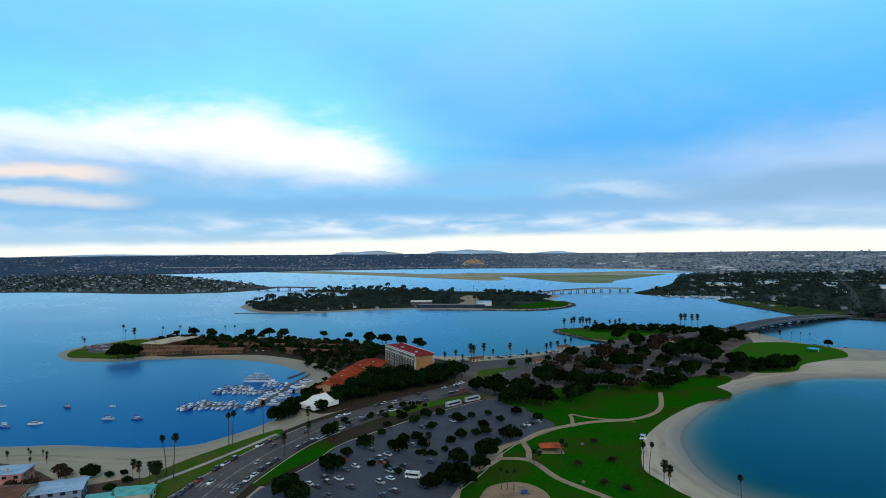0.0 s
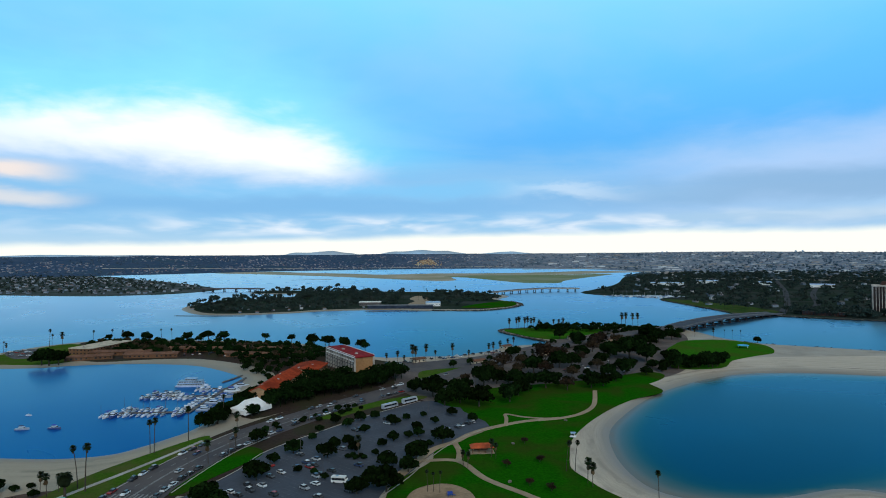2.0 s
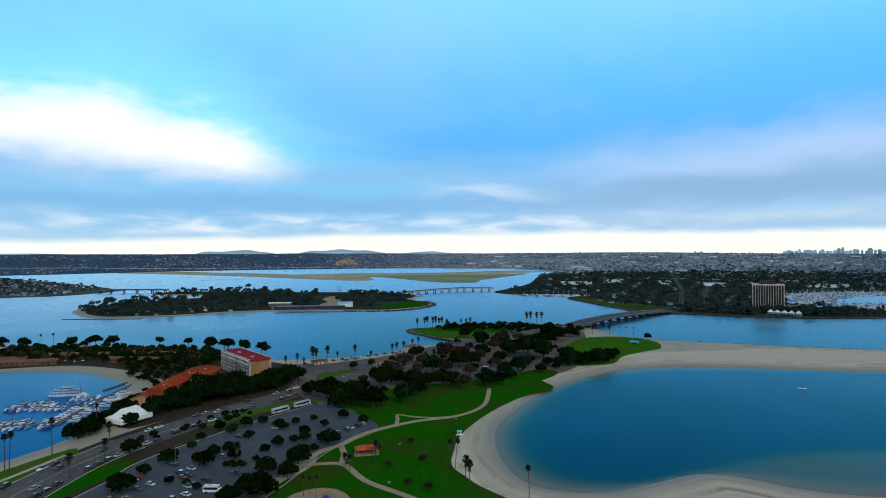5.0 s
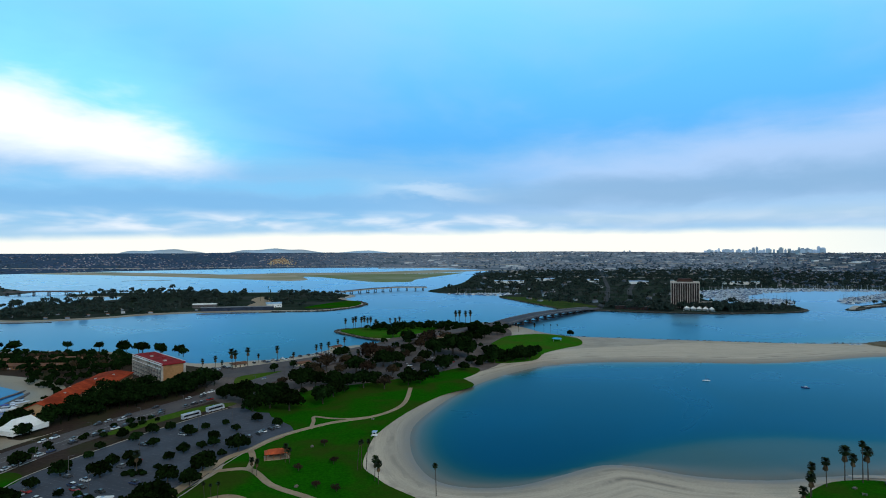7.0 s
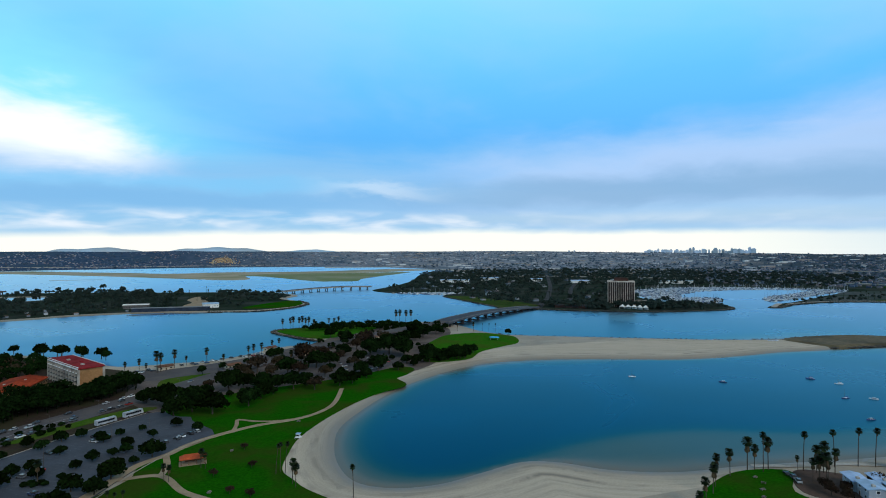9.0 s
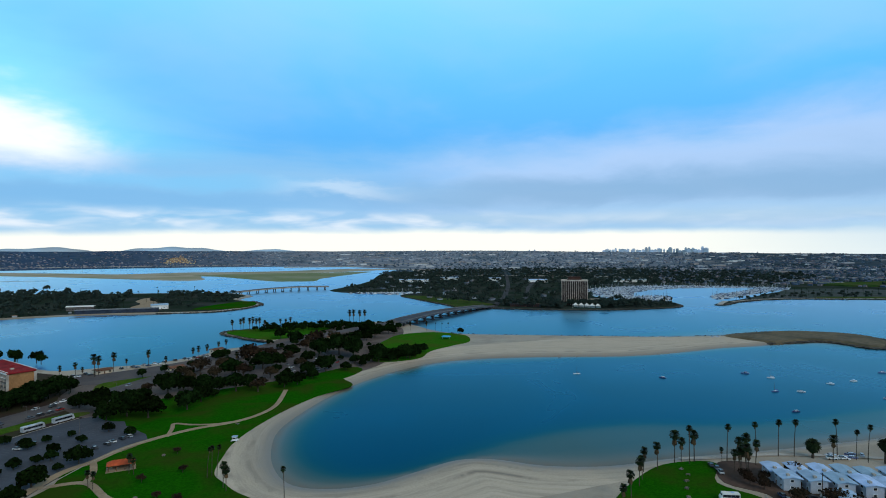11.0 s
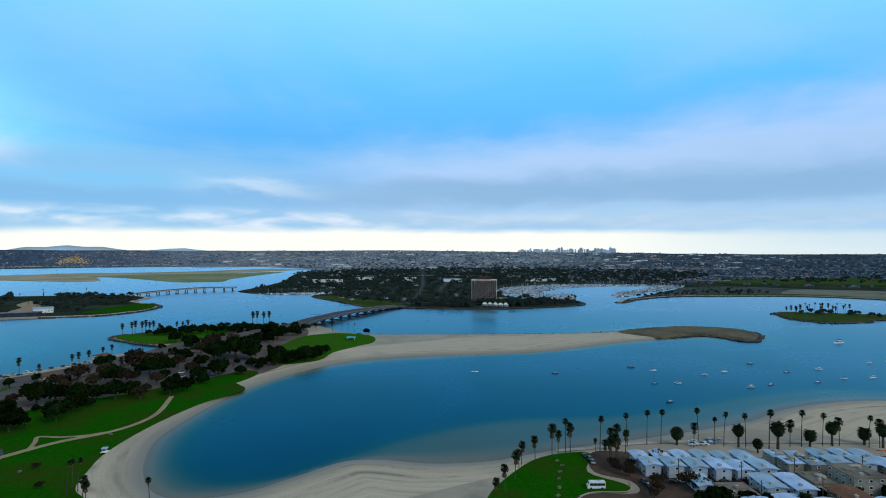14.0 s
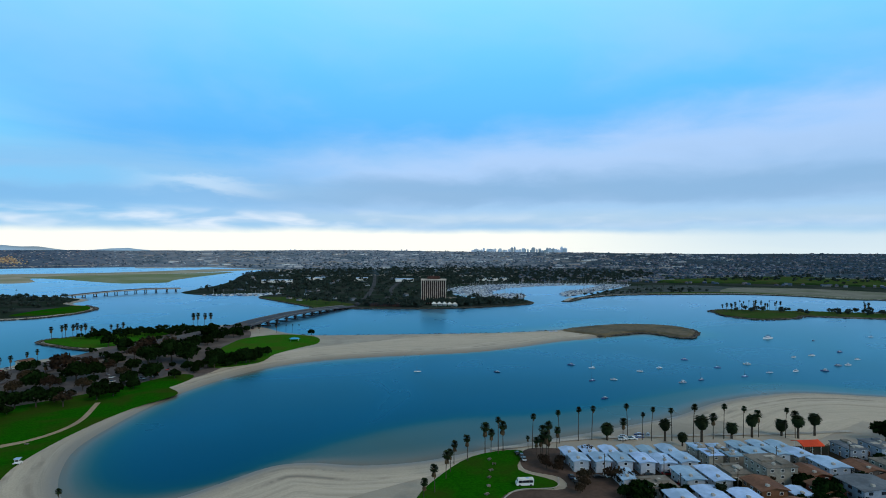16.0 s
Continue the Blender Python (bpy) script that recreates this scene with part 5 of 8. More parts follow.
wood_places = [q for q in scatter(main_ground, 11, 2300, rng, 24000) if min(away(r, [q[0]], [q[1]], False)[0] for r in ROADS_FAR) > 14]
woods("mainland_woods", [q for i, q in enumerate(wood_places) if i % 14 < 13], "dense dark trees on the mainland park", rng, (3.5, 8.5), (0.7, 1.3), 30, 1.8)
house_stuff("mainland_buildings", [q for i, q in enumerate(wood_places) if i % 14 >= 13 and q[1] > 1000], "low buildings among trees on the mainland", rng, (7, 15), (3, 5.5), walls=HAZED_WALLS, roofs=SHORE_ROOFS)
woods("mainland_tall_trees", [q for q in ragged(scatter(main_ground, 17, 520, rng, 9000), 110, 0.04, 6.0) if min(away(r, [q[0]], [q[1]], False)[0] for r in ROADS_FAR) > 16], "tall dark blue-green trees in the mainland park", rng, (6, 10), (1.0, 1.7), 56, 1.9)
palm_stuff("shore_palms", scatter(crown_ground, 40, 60, rng, 3000), "slim palms among the far shore houses", rng, (9, 15))
palm_stuff("mainland_palms", scatter([(640, 812), (720, 778), (830, 774), (870, 800), (900, 1130), (760, 1250), (600, 1000), (540, 930)], 30, 50, rng, 3000), "slim palms along the mainland shore", rng, (9, 15))
FAR_ROAD = surface("far_road", (0.060, 0.060, 0.066), (0.045, 0.045, 0.05), 0.9, grain=0.3, patch=0.04, bump=0, gloss=0.05)
for k, line in enumerate(ROADS_FAR):
    ribbon("road_far", list(map(tuple, line)), 11, 1.9, FAR_ROAD, "grey road through the mainland woods", "road", n=1)


def polar(rng, n, a0, a1, r0, r1):
    a = np.radians(rng.uniform(a0, a1, n))
    r = np.sqrt(rng.uniform(r0 * r0, r1 * r1, n))
    return 40 + r * np.sin(a), r * np.cos(a)


RIVER_MEADOW = [(1640, 1050), (1860, 800), (1950, 560), (2250, 640), (2290, 800), (2280, 960), (2020, 1060)]


def cluster(rng, n, az, da, far, df):
    """Places crowded round one spot on the far slope, thinning outwards."""
    t, d = np.radians(rng.normal(az, da, n)), rng.normal(far, df, n)
    d += 90 * (1 - np.minimum(np.abs(np.degrees(t) - az) / (2 * da), 1.0))
    return 40 + d * np.sin(t), d * np.cos(t)


def on_land(x, y, bias=0.0):
    """Keeps the places that lie on the far land; bias thins them in wide patches."""
    base = spline(MAINLAND_WEST + MAINLAND_SOUTH, 3)
    h = hill_height(x, y)
    ok = (h > 3) | inside(base, x, y)
    ok &= ~inside(spline(FLATS_EDGE, 3), x, y)
    out = [(float(a), float(b)) for a, b in zip(x[ok], y[ok])]
    return [q for q in out if not bias or bias * noise.fractal(Vector((q[0] / 340, q[1] / 520, 9.0)), 1.0, 2.0, 3) > -0.12]


# dim blue house colours: distance haze and dull light painted in
HAZED_DARK_WALLS = island_paint("hazed_dark_walls", [(0.09, 0.14, 0.23), (0.15, 0.19, 0.27), (0.26, 0.22, 0.24), (0.05, 0.09, 0.16), (0.40, 0.38, 0.40)], 0.8)
HAZED_DARK_ROOFS = island_paint("hazed_dark_roofs", [(0.05, 0.09, 0.16), (0.08, 0.11, 0.17), (0.13, 0.14, 0.19), (0.05, 0.08, 0.14), (0.19, 0.14, 0.15), (0.24, 0.28, 0.35)], 0.8)
house_stuff("west_houses", on_land(*polar(rng, 3600, -44, 6, 3000, 4780), 1.0), "far suburb houses scattered over the western plain", rng, (7, 14), (3, 5.0), hill_z, walls=HAZED_DARK_WALLS, roofs=HAZED_DARK_ROOFS)
house_stuff("far_south_houses", on_land(*polar(rng, 2300, 44, 78, 3000, 4780), 1.0), "far suburb houses scattered over the southern plain", rng, (7, 14), (3, 5.0), hill_z, walls=HAZED_DARK_WALLS, roofs=HAZED_DARK_ROOFS)
house_stuff("plain_houses", on_land(*polar(rng, 2900, 6, 46, 3000, 4780), 1.0), "far suburb houses scattered over the plain", rng, (7, 15), (3, 5.0), hill_z, walls=HAZED_WALLS, roofs=HAZED_ROOFS)
house_stuff("south_houses", [q for q in on_land(*polar(rng, 1700, 44, 80, 1900, 3200)) if not inside(spline(RIVER_MEADOW, 3), np.array([q[0]]), np.array([q[1]]))[0]], "suburb houses on the southern slopes", rng, (7, 12), (3, 5.0), hill_z, walls=HAZED_DARK_WALLS, roofs=HAZED_DARK_ROOFS)
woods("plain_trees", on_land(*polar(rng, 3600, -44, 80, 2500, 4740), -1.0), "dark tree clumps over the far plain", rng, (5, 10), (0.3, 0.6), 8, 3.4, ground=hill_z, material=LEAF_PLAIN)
# leaf colours lifted to blue-grey, imitating haze over the plain
LEAF_BAND = island_paint("hazed_band_foliage", [(0.052, 0.088, 0.114), (0.064, 0.102, 0.128), (0.044, 0.076, 0.100)], 0.9)
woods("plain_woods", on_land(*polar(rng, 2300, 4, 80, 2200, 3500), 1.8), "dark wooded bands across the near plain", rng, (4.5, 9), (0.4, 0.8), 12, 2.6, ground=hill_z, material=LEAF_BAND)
house_stuff("sunlit_houses", on_land(*cluster(rng, 260, -1.25, 0.5, 4220, 70)), "far hillside houses with a patch of sunlight in their colours", rng, (5, 12), (2.5, 5), hill_z, roofs=SUN_PATCH_ROOFS, walls=SUN_PATCH_WALLS)


def long_sheds(rng):
    """Pale long roofs across the mainland and the plain."""
    bm = bmesh.new()
    for a, b in on_land(*polar(rng, 260, 8, 62, 2700, 4700)):
        box(bm, a, b, hill_z(a, b) - 1, rng.uniform(20, 80), rng.uniform(10, 24), rng.uniform(4, 9), rng.uniform(-30, 30))
    ob = part("far_sheds", bm, PALE_BLOCK)
    tagged(ob, "pale long sheds and halls on the mainland", "buildings", kind="stuff")


long_sheds(rng)


def highway(label, a0, a1, r0, r1, width):
    """A long pale road that follows the lie of the far plain."""
    pts = []
    for k in range(30):
        f = k / 29
        t, r = radians(a0 + (a1 - a0) * f), r0 + (r1 - r0) * f + 45 * math.sin(5 * f + r0)
        pts.append((40 + r * math.sin(t), r * math.cos(t)))
    ribbon("road_plain", pts, width, [hill_z(x, y) + 2.5 for x, y in pts], CONCRETE, label, "road", n=1, thick=4.0)


highway("pale motorway across the mainland", 22, 74, 2250, 2050, 16)
highway("pale river levee road across the plain", 30, 78, 2620, 2350, 14)
highway("pale road along the foot of the mesa", 14, 58, 3050, 2950, 13)
highway("pale road through the far suburbs", 8, 50, 3520, 3650, 14)
highway("pale road along the far slope", -30, 6, 3980, 3900, 13)


# ---- skyline ----
def skyscraper(az, top, width, seed):
    r = 4842
    x, y = 40 + r * math.sin(radians(az)), r * math.cos(radians(az))
    ob = thing("skyscraper", "far hazy grey downtown tower", "skyscraper", "downtown skyline", (x, y, 66), -az)
    h = top - 66
    bm = bmesh.new()
    box(bm, 0, 0, 0, width, width * 0.8, h * 0.86)
    part("shaft", bm, TOWER, ob)
    bm = bmesh.new()
    box(bm, 0, 0, h * 0.86, width * (0.6 if seed % 3 else 0.85), width * 0.6, h * 0.14, 0, 0, 0.6 if seed % 2 else 1)
    part("crown", bm, TOWER, ob)


# pale blue cladding colour includes the haze in front of downtown
TOWER = surface("hazed_cladding", (0.50, 0.60, 0.72), (0.40, 0.50, 0.62), 0.6, grain=0.05, patch=0.01, bump=0, spread=0.3)
for i in range(34):
    a = 38.6 + 9.0 * (i + 0.5 * rng.random()) / 34
    skyscraper(a, 98 + 19 * rng.random() ** 1.5 + (11 if i in (5, 8, 14, 15, 19, 22, 27, 32, 33) else 0), 12 + 22 * rng.random(), i)
for a, tp in ((21.0, 103), (21.4, 104), (31.6, 103), (32.1, 104)):
    skyscraper(a, tp, 14, 3)


# ---- boats ----
def loft(bm, rings):
    """Joins rings of points into a skin with end caps."""
    rows = [[bm.verts.new(p) for p in r] for r in rings]
    n = len(rows[0])
    for a, b in zip(rows, rows[1:]):
        for i in range(n):
            j = (i + 1) % n
            bm.faces.new((a[i], a[j], b[j], b[i]))
    bm.faces.new(rows[0][::-1])
    bm.faces.new(rows[-1])


def hull(length, beam, height):
    bm = bmesh.new()
    rings = []
    for f, w, k in ((-0.5, 0.82, 0.92), (-0.25, 1.0, 0.92), (0.1, 0.98, 1.0), (0.32, 0.7, 1.12), (0.5, 0.06, 1.3)):
        b, h = beam / 2 * w, height * k
        x = f * length
        rings.append([(x, -b, h), (x, -b * 0.85, 0.1), (x * 0.96, 0, -0.4), (x, b * 0.85, 0.1), (x, b, h), (x, 0, h * 0.92)])
    loft(bm, rings)
    bmesh.ops.recalc_face_normals(bm, faces=bm.faces)
    return bm


def motor_boat(label, length, fly=True):
    top = thing("motor_boat", label, "boat")
    part("hull", hull(length, length * 0.33, length * 0.12), HULL, top)
    bm = bmesh.new()
    box(bm, -length * 0.04, 0, length * 0.1, length * 0.46, length * 0.25, length * 0.13, 0, 0.1, 0.82)
    cabin = part("cabin", bm, BOAT_WHITE, top)
    bm = bmesh.new()
    box(bm, -length * 0.04, 0, length * 0.145, length * 0.45, length * 0.252, length * 0.05, 0, 0, 0.95)
    part("window", bm, GLASS, cabin)
    if fly:
        bm = bmesh.new()
        box(bm, -length * 0.1, 0, length * 0.3, length * 0.3, length * 0.22, 0.25, 0, 0.05)
        for u, v in ((-1, -1), (1, -1), (1, 1), (-1, 1)):
            tube(bm, -length * 0.1 + u * length * 0.12, v * length * 0.09, length * 0.22, length * 0.3, 0.07, 0.07, 5)
        part("canopy", bm, CANVAS_BLUE, top)
    return top


def sail_boat(label, length):
    top = thing("sail_boat", label, "boat")
    part("hull", hull(length, length * 0.3, length * 0.1), HULL, top)
    bm = bmesh.new()
    box(bm, 0, 0, length * 0.09, length * 0.36, length * 0.18, length * 0.06, 0, 0.08, 0.85)
    part("cabin", bm, BOAT_WHITE, top)
    bm = bmesh.new()
    tube(bm, length * 0.06, 0, length * 0.08, length * 1.15, 0.14, 0.08, 6)
    part("mast", bm, DARK, top)
    bm = bmesh.new()
    box(bm, -length * 0.16, 0, length * 0.22, length * 0.42, 0.5, 0.5, 0, 0.12)
    part("furled_sail", bm, CANVAS_BLUE, top)
    return top


CRUISER, RUNABOUT, SLOOP = motor_boat("white motor cruiser with a canopy", 12.5), motor_boat("small white motor boat", 7.5, False), sail_boat("white sailing boat with bare mast", 9.5)
placed = set()


def put(kind, x, y, z, turn, size=1.0, group="", label=""):
    """Puts a thing or, once it stands, a copy of it."""
    m = pose(x, y, z, 0, 0, turn)
    if kind.name not in placed:
        placed.add(kind.name)
        kind.matrix_basis = m @ Matrix.Scale(size, 4)
        ob = kind
    else:
        ob = copy_thing(kind, m)
        ob.scale = (size, size, size)
    if group:
        ob["group"] = group
    if label:
        ob["label"] = label
    return ob


def dock(line, width):
    ob = ribbon("dock", line, width, 0.7, DECKING, "grey floating marina dock", "dock", n=3, thick=0.5)
    return ob


def marina(rng):
    """Rows of berths off the hotel beach."""
    spine = [(-139, 482), (-141, 455), (-142, 425), (-143, 395), (-143, 372)]
    dock(spine, 3.0)
    for (x0, y0), (x1, y1) in (((-143, 374), (-195, 372)), ((-142, 416), (-192, 416)), ((-142, 438), (-164, 440))):
        dock([(x0, y0), ((x0 + x1) / 2, (y0 + y1) / 2), (x1, y1)], 2.4)
        n = int(abs(x1 - x0) / 3.7)
        for i in range(n):
            f = (i + 0.7) / n
            for side in (-1, 1):
                if rng.random() < 0.1:
                    continue
                x, y = x0 + (x1 - x0) * f, y0 + (y1 - y0) * f + side * 6.0
                kind = (CRUISER, CRUISER, SLOOP, RUNABOUT)[rng.integers(0, 4)]
                put(kind, x, y, 0, 90 * side + rng.uniform(-5, 5), rng.uniform(0.6, 0.88), "marina boats")
    for i in range(9):
        put((CRUISER, RUNABOUT)[i % 2], -134 + rng.uniform(-1, 1), 378 + i * 8.5, 0, rng.uniform(-8, 8), rng.uniform(0.8, 1.0), "marina boats")
    dock([(-153, 460), (-149, 474), (-145, 490)], 2.2)
    for i in range(6):
        put(RUNABOUT, -149, 384 + i * 5, 0, 180 + rng.uniform(-8, 8), 0.9, "marina boats")


marina(rng)


def river_boat():
    top = thing("river_boat", "white three-deck excursion boat with long rows of windows", "boat", at=(-172, 449, 0), turn=2)
    top.scale = (0.85, 0.85, 0.66)
    part("hull", hull(28, 8.5, 1.9), BOAT_WHITE, top)
    for k, (ln, z) in enumerate(((22, 1.9), (20, 4.5), (9, 7.1))):
        bm = bmesh.new()
        box(bm, -1, 0, z, ln, 7.2 - k, 2.1, 0, 0.1)
        deckhouse = part("deckhouse", bm, BOAT_WHITE, top)
        bm = bmesh.new()
        box(bm, -1, 0, z + 2.1, ln + 1.2, 8.0 - k, 0.35, 0, 0.05)
        part("deck", bm, PALE_ROOF, top)
        for i in range(int(ln / 2.2)):
            for side in (-1, 1):
                bm = bmesh.new()
                box(bm, -1 - ln / 2 + 1.2 + i * 2.2, side * (3.6 - k / 2 + 0.04), z + 0.7, 1.5, 0.12, 1.1)
                part("window", bm, GLASS, deckhouse)


river_boat()
for x, y, kind in ((-317, 368, SLOOP), (-277, 324, CRUISER), (-263, 330, CRUISER), (-270, 367, CRUISER), (-242, 371, RUNABOUT), (-225, 341, CRUISER), (-207, 342, CRUISER)):
    put(kind, x, y, 0, rng.uniform(-30, 30), 0.62 if kind == CRUISER else 0.55, "moored boats", "white motor boat moored in the west basin" if kind != SLOOP else "")
for x, y in ((353, 382), (406, 343), (479, 329), (483, 309), (446, 277), (462, 269), (411, 236), (505, 277), (530, 276), (582, 286), (497, 233), (517, 230), (573, 249), (608, 242), (557, 217), (588, 213), (774, 305), (700, 228), (677, 234), (611, 203), (633, 190), (666, 193), (743, 221), (676, 189), (713, 195), (885, 243), (799, 268), (760, 180), (820, 200), (690, 150), (640, 130), (730, 120)):
    k = int(x + y)
    put((SLOOP, CRUISER, RUNABOUT)[k % 3] if (x, y) != (774, 305) else CRUISER, x, y, 0, 150 + rng.uniform(-25, 25), (0.6, 0.5, 0.72)[k % 3] if (x, y) != (774, 305) else 1.1, "moored boats")


def fleet(name, pts, count, rng, label, gap=9.0, size=(7, 12)):
    """Far berthed boats, too many to count: hulls and masts in one mesh."""
    bm = bmesh.new()
    for x, y in scatter(pts, gap, count, rng, 9000):
        ln = rng.uniform(*size)
        t = 35 + 90 * int(rng.integers(0, 2)) + rng.uniform(-6, 6)
        box(bm, x, y, 0.1, ln, ln * 0.32, 1.3, t, 0, 0.9)
        box(bm, x, y, 1.3, ln * 0.4, ln * 0.24, 1.4, t, 0, 0.8)
        if rng.random() < 0.28:
            box(bm, x, y, 1.5, 0.18, 0.18, rng.uniform(9, 14))
    tagged(part(name, bm, BOATS_FAR), label, "boats", kind="stuff")


BOATS_FAR = island_paint("far_boats", [(0.62, 0.66, 0.72), (0.5, 0.54, 0.6), (0.7, 0.72, 0.75), (0.12, 0.18, 0.32), (0.3, 0.34, 0.4), (0.1, 0.12, 0.16)], 0.5)
fleet("basin_fleet", [(862, 985), (905, 955), (1000, 1060), (1150, 1130), (1300, 1120), (1430, 1040), (1460, 1080), (1400, 1150), (1320, 1210), (1190, 1262), (1010, 1225), (900, 1110)], 760, rng, "hundreds of white boats berthed along the rim of the far marina basin", 6.8)
fleet("near_fleet", [(850, 900), (880, 850), (930, 880), (1000, 950), (960, 985), (900, 960)], 150, rng, "white boats berthed beside the hotel point", 6.5)
fleet("bank_fleet", [(1030, 850), (1090, 872), (1290, 950), (1460, 1010), (1480, 1050), (1380, 1040), (1240, 985), (1100, 930)], 330, rng, "white boats berthed behind the south bank", 6.5)
fleet("channel_fleet", [(395, 1330), (440, 1285), (520, 1225), (560, 1290), (500, 1320)], 70, rng, "white boats berthed beside the far channel", 8.0)


# ---- planting ----
ROAD_LINE = spline([(-112, 150), (-110, 226), (-109, 246), (-105, 270), (-97, 297), (-84, 326), (-64, 357), (-44, 385), (-22, 412), (6, 446), (40, 487), (90, 545), (160, 615), (240, 672), (310, 716)], 6, False)
CAR_PARK = [(-76, 232), (-70, 262), (-62, 290), (-44, 322), (-26, 346), (4, 376), (16, 372), (36, 336), (20, 314), (6, 288), (-6, 258), (-16, 226)]
GROVE = [(-8, 440), (8, 408), (30, 390), (62, 406), (120, 422), (164, 452), (206, 492), (236, 555), (256, 630), (250, 690), (215, 690), (160, 630), (118, 580), (66, 520), (10, 470)]
HOTEL_GROVE = [(-92, 372), (-76, 388), (-50, 412), (-24, 440), (-12, 462), (-22, 474), (-50, 456), (-72, 458), (-86, 420), (-94, 392)]
TENT_GROVE = [(-122, 338), (-112, 338), (-112, 380), (-110, 410), (-120, 418), (-118, 376)]
BAHIA_GROVE = [(-104, 545), (-64, 560), (-110, 605), (-170, 640), (-330, 668), (-372, 660), (-330, 600), (-250, 585), (-180, 580)]
PARK_TREES = [(-56, 290, 4.6), (-38, 283, 4.2), (-51, 311, 2.7), (-37, 297, 3.6), (-31, 303, 3.3), (-26, 291, 3.4), (-13, 299, 2.8), (-30, 345, 3.6), (-22, 350, 3.4), (-25, 322, 3.0), (-12, 343, 3.0), (-8, 307, 3.4), (-9, 336, 3.6), (0, 312, 2.8), (4, 325, 3.4), (5, 314, 3.4), (24, 354, 3.8), (14, 338, 2.6), (18, 304, 5.2), (36, 341, 3.2), (7, 352, 2.3)]
PARK_EDGE = [(5, 279, 6.0), (-6, 242, 6.2), (-12, 248, 5.4), (2, 263, 4.2), (-8, 270, 4.6), (-64, 256, 4.9), (-67, 262, 4.2), (-62, 277, 3.1), (-48, 265, 2.2), (-34, 256, 2.1), (-77, 231, 6.0), (-70, 226, 4.6), (-44, 341, 3.6), (-36, 333, 3.4), (-50, 325, 2.8), (-79, 307, 4.4), (-98, 358, 4.6), (11, 297, 2.4), (-18, 240, 4.8), (-15, 286, 2.2), (-3, 346, 2.8), (-40, 262, 2.0)]
GROVE_TREES = [(50, 434, 8.6), (60, 438, 6.4), (12, 401, 8.5), (20, 377, 6.4), (30, 383, 8.4), (42, 374, 8.2), (63, 385, 7.0), (71, 402, 6.3), (73, 431, 7.0), (83, 427, 5.9), (94, 423, 7.2), (119, 495, 8.0), (131, 501, 7.0), (85, 553, 5.4), (93, 571, 4.5), (94, 476, 8.6), (137, 427, 6.0), (127, 422, 6.4), (150, 460, 6.4), (166, 466, 7.2), (0, 416, 6.0), (28, 408, 6.4), (36, 420, 5.2), (104, 440, 5.0)]
BRIDGE_TREES = [(165, 617, 8.0), (174, 537, 9.6), (193, 538, 11.0), (203, 521, 9.4), (217, 486, 7.2), (196, 488, 5.0), (182, 463, 4.7), (236, 490, 6.6), (245, 492, 7.4), (254, 495, 6.4), (254, 657, 9.0), (277, 648, 7.4), (255, 629, 7.0), (155, 662, 7.0), (186, 560, 8.0), (212, 560, 7.6), (224, 596, 8.0), (240, 610, 6.4), (150, 540, 6.6), (158, 510, 6.2)]
RUSSET_TREES = [(111, 515, 11.0), (71, 492, 8.2), (64, 462, 5.0), (181, 596, 9.6), (102, 470, 6.5), (108, 415, 5.7), (121, 457, 5.4), (81, 471, 5.5), (142, 518, 6.2), (60, 480, 5.6), (130, 540, 6.4), (205, 612, 7.0), (168, 572, 6.8), (50, 455, 4.6), (88, 505, 6.0), (150, 488, 5.2)]
SIZE_OF = {0: 4.6, 1: 3.7, 2: 5.6}
for places, group in ((PARK_TREES, "car park trees"), (PARK_EDGE, "roadside trees"), (GROVE_TREES, "grove trees"), (BRIDGE_TREES, "grove trees")):
    for k, (x, y, r) in enumerate(places):
        pick = 2 if r > 6.5 else k % 2
        plant(BROAD[pick], x, y, 1.6, r / SIZE_OF[pick] * rng.uniform(0.80, 0.92) * (1.14 if r > 4 else 1.0), group=group, rng=rng)
for k, (x, y, r) in enumerate(RUSSET_TREES):
    plant(RUSSET[k % 2], x, y, 1.6, r / (4.8, 4.0)[k % 2], group="grove trees", rng=rng)
standing = [(x, y, r) for row in (GROVE_TREES, BRIDGE_TREES, RUSSET_TREES) for x, y, r in row]
for a, b in scatter(GROVE, 10.0, 90, rng, 12000):
    if away(ROAD_LINE, [a], [b], False)[0] < 11 or any(math.hypot(a - x, b - y) < r + 2.5 for x, y, r in standing):
        continue
    plant(RUSSET[rng.integers(0, 2)] if rng.random() < 0.22 else BROAD[rng.integers(0, 2)], a, b, 1.6, 0.5 + 0.5 * rng.random(), group="grove trees", rng=rng)
for a, b in scatter([(196, 470), (214, 488), (250, 484), (240, 500), (222, 505)], 7, 12, rng):
    plant(BROAD[rng.integers(0, 3)], a, b, 1.6, 0.9, group="grove trees", rng=rng)
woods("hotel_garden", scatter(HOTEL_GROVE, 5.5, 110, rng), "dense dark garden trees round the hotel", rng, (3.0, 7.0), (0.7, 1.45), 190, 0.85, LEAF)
for a, b in scatter(TENT_GROVE, 5.0, 40, rng):
    plant(BROAD[rng.integers(0, 2)], a, b, 1.6, 0.6 + 0.5 * rng.random(), group="shore garden trees", rng=rng)
bahia_places = scatter(BAHIA_GROVE, 7.5, 220, rng, 12000)
court_places = scatter([(-150, 500), (-122, 480), (-110, 515), (-100, 545), (-150, 575), (-200, 575), (-170, 545)], 7.0, 50, rng, 6000)
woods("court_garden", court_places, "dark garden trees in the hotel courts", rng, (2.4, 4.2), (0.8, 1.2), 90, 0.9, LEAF)
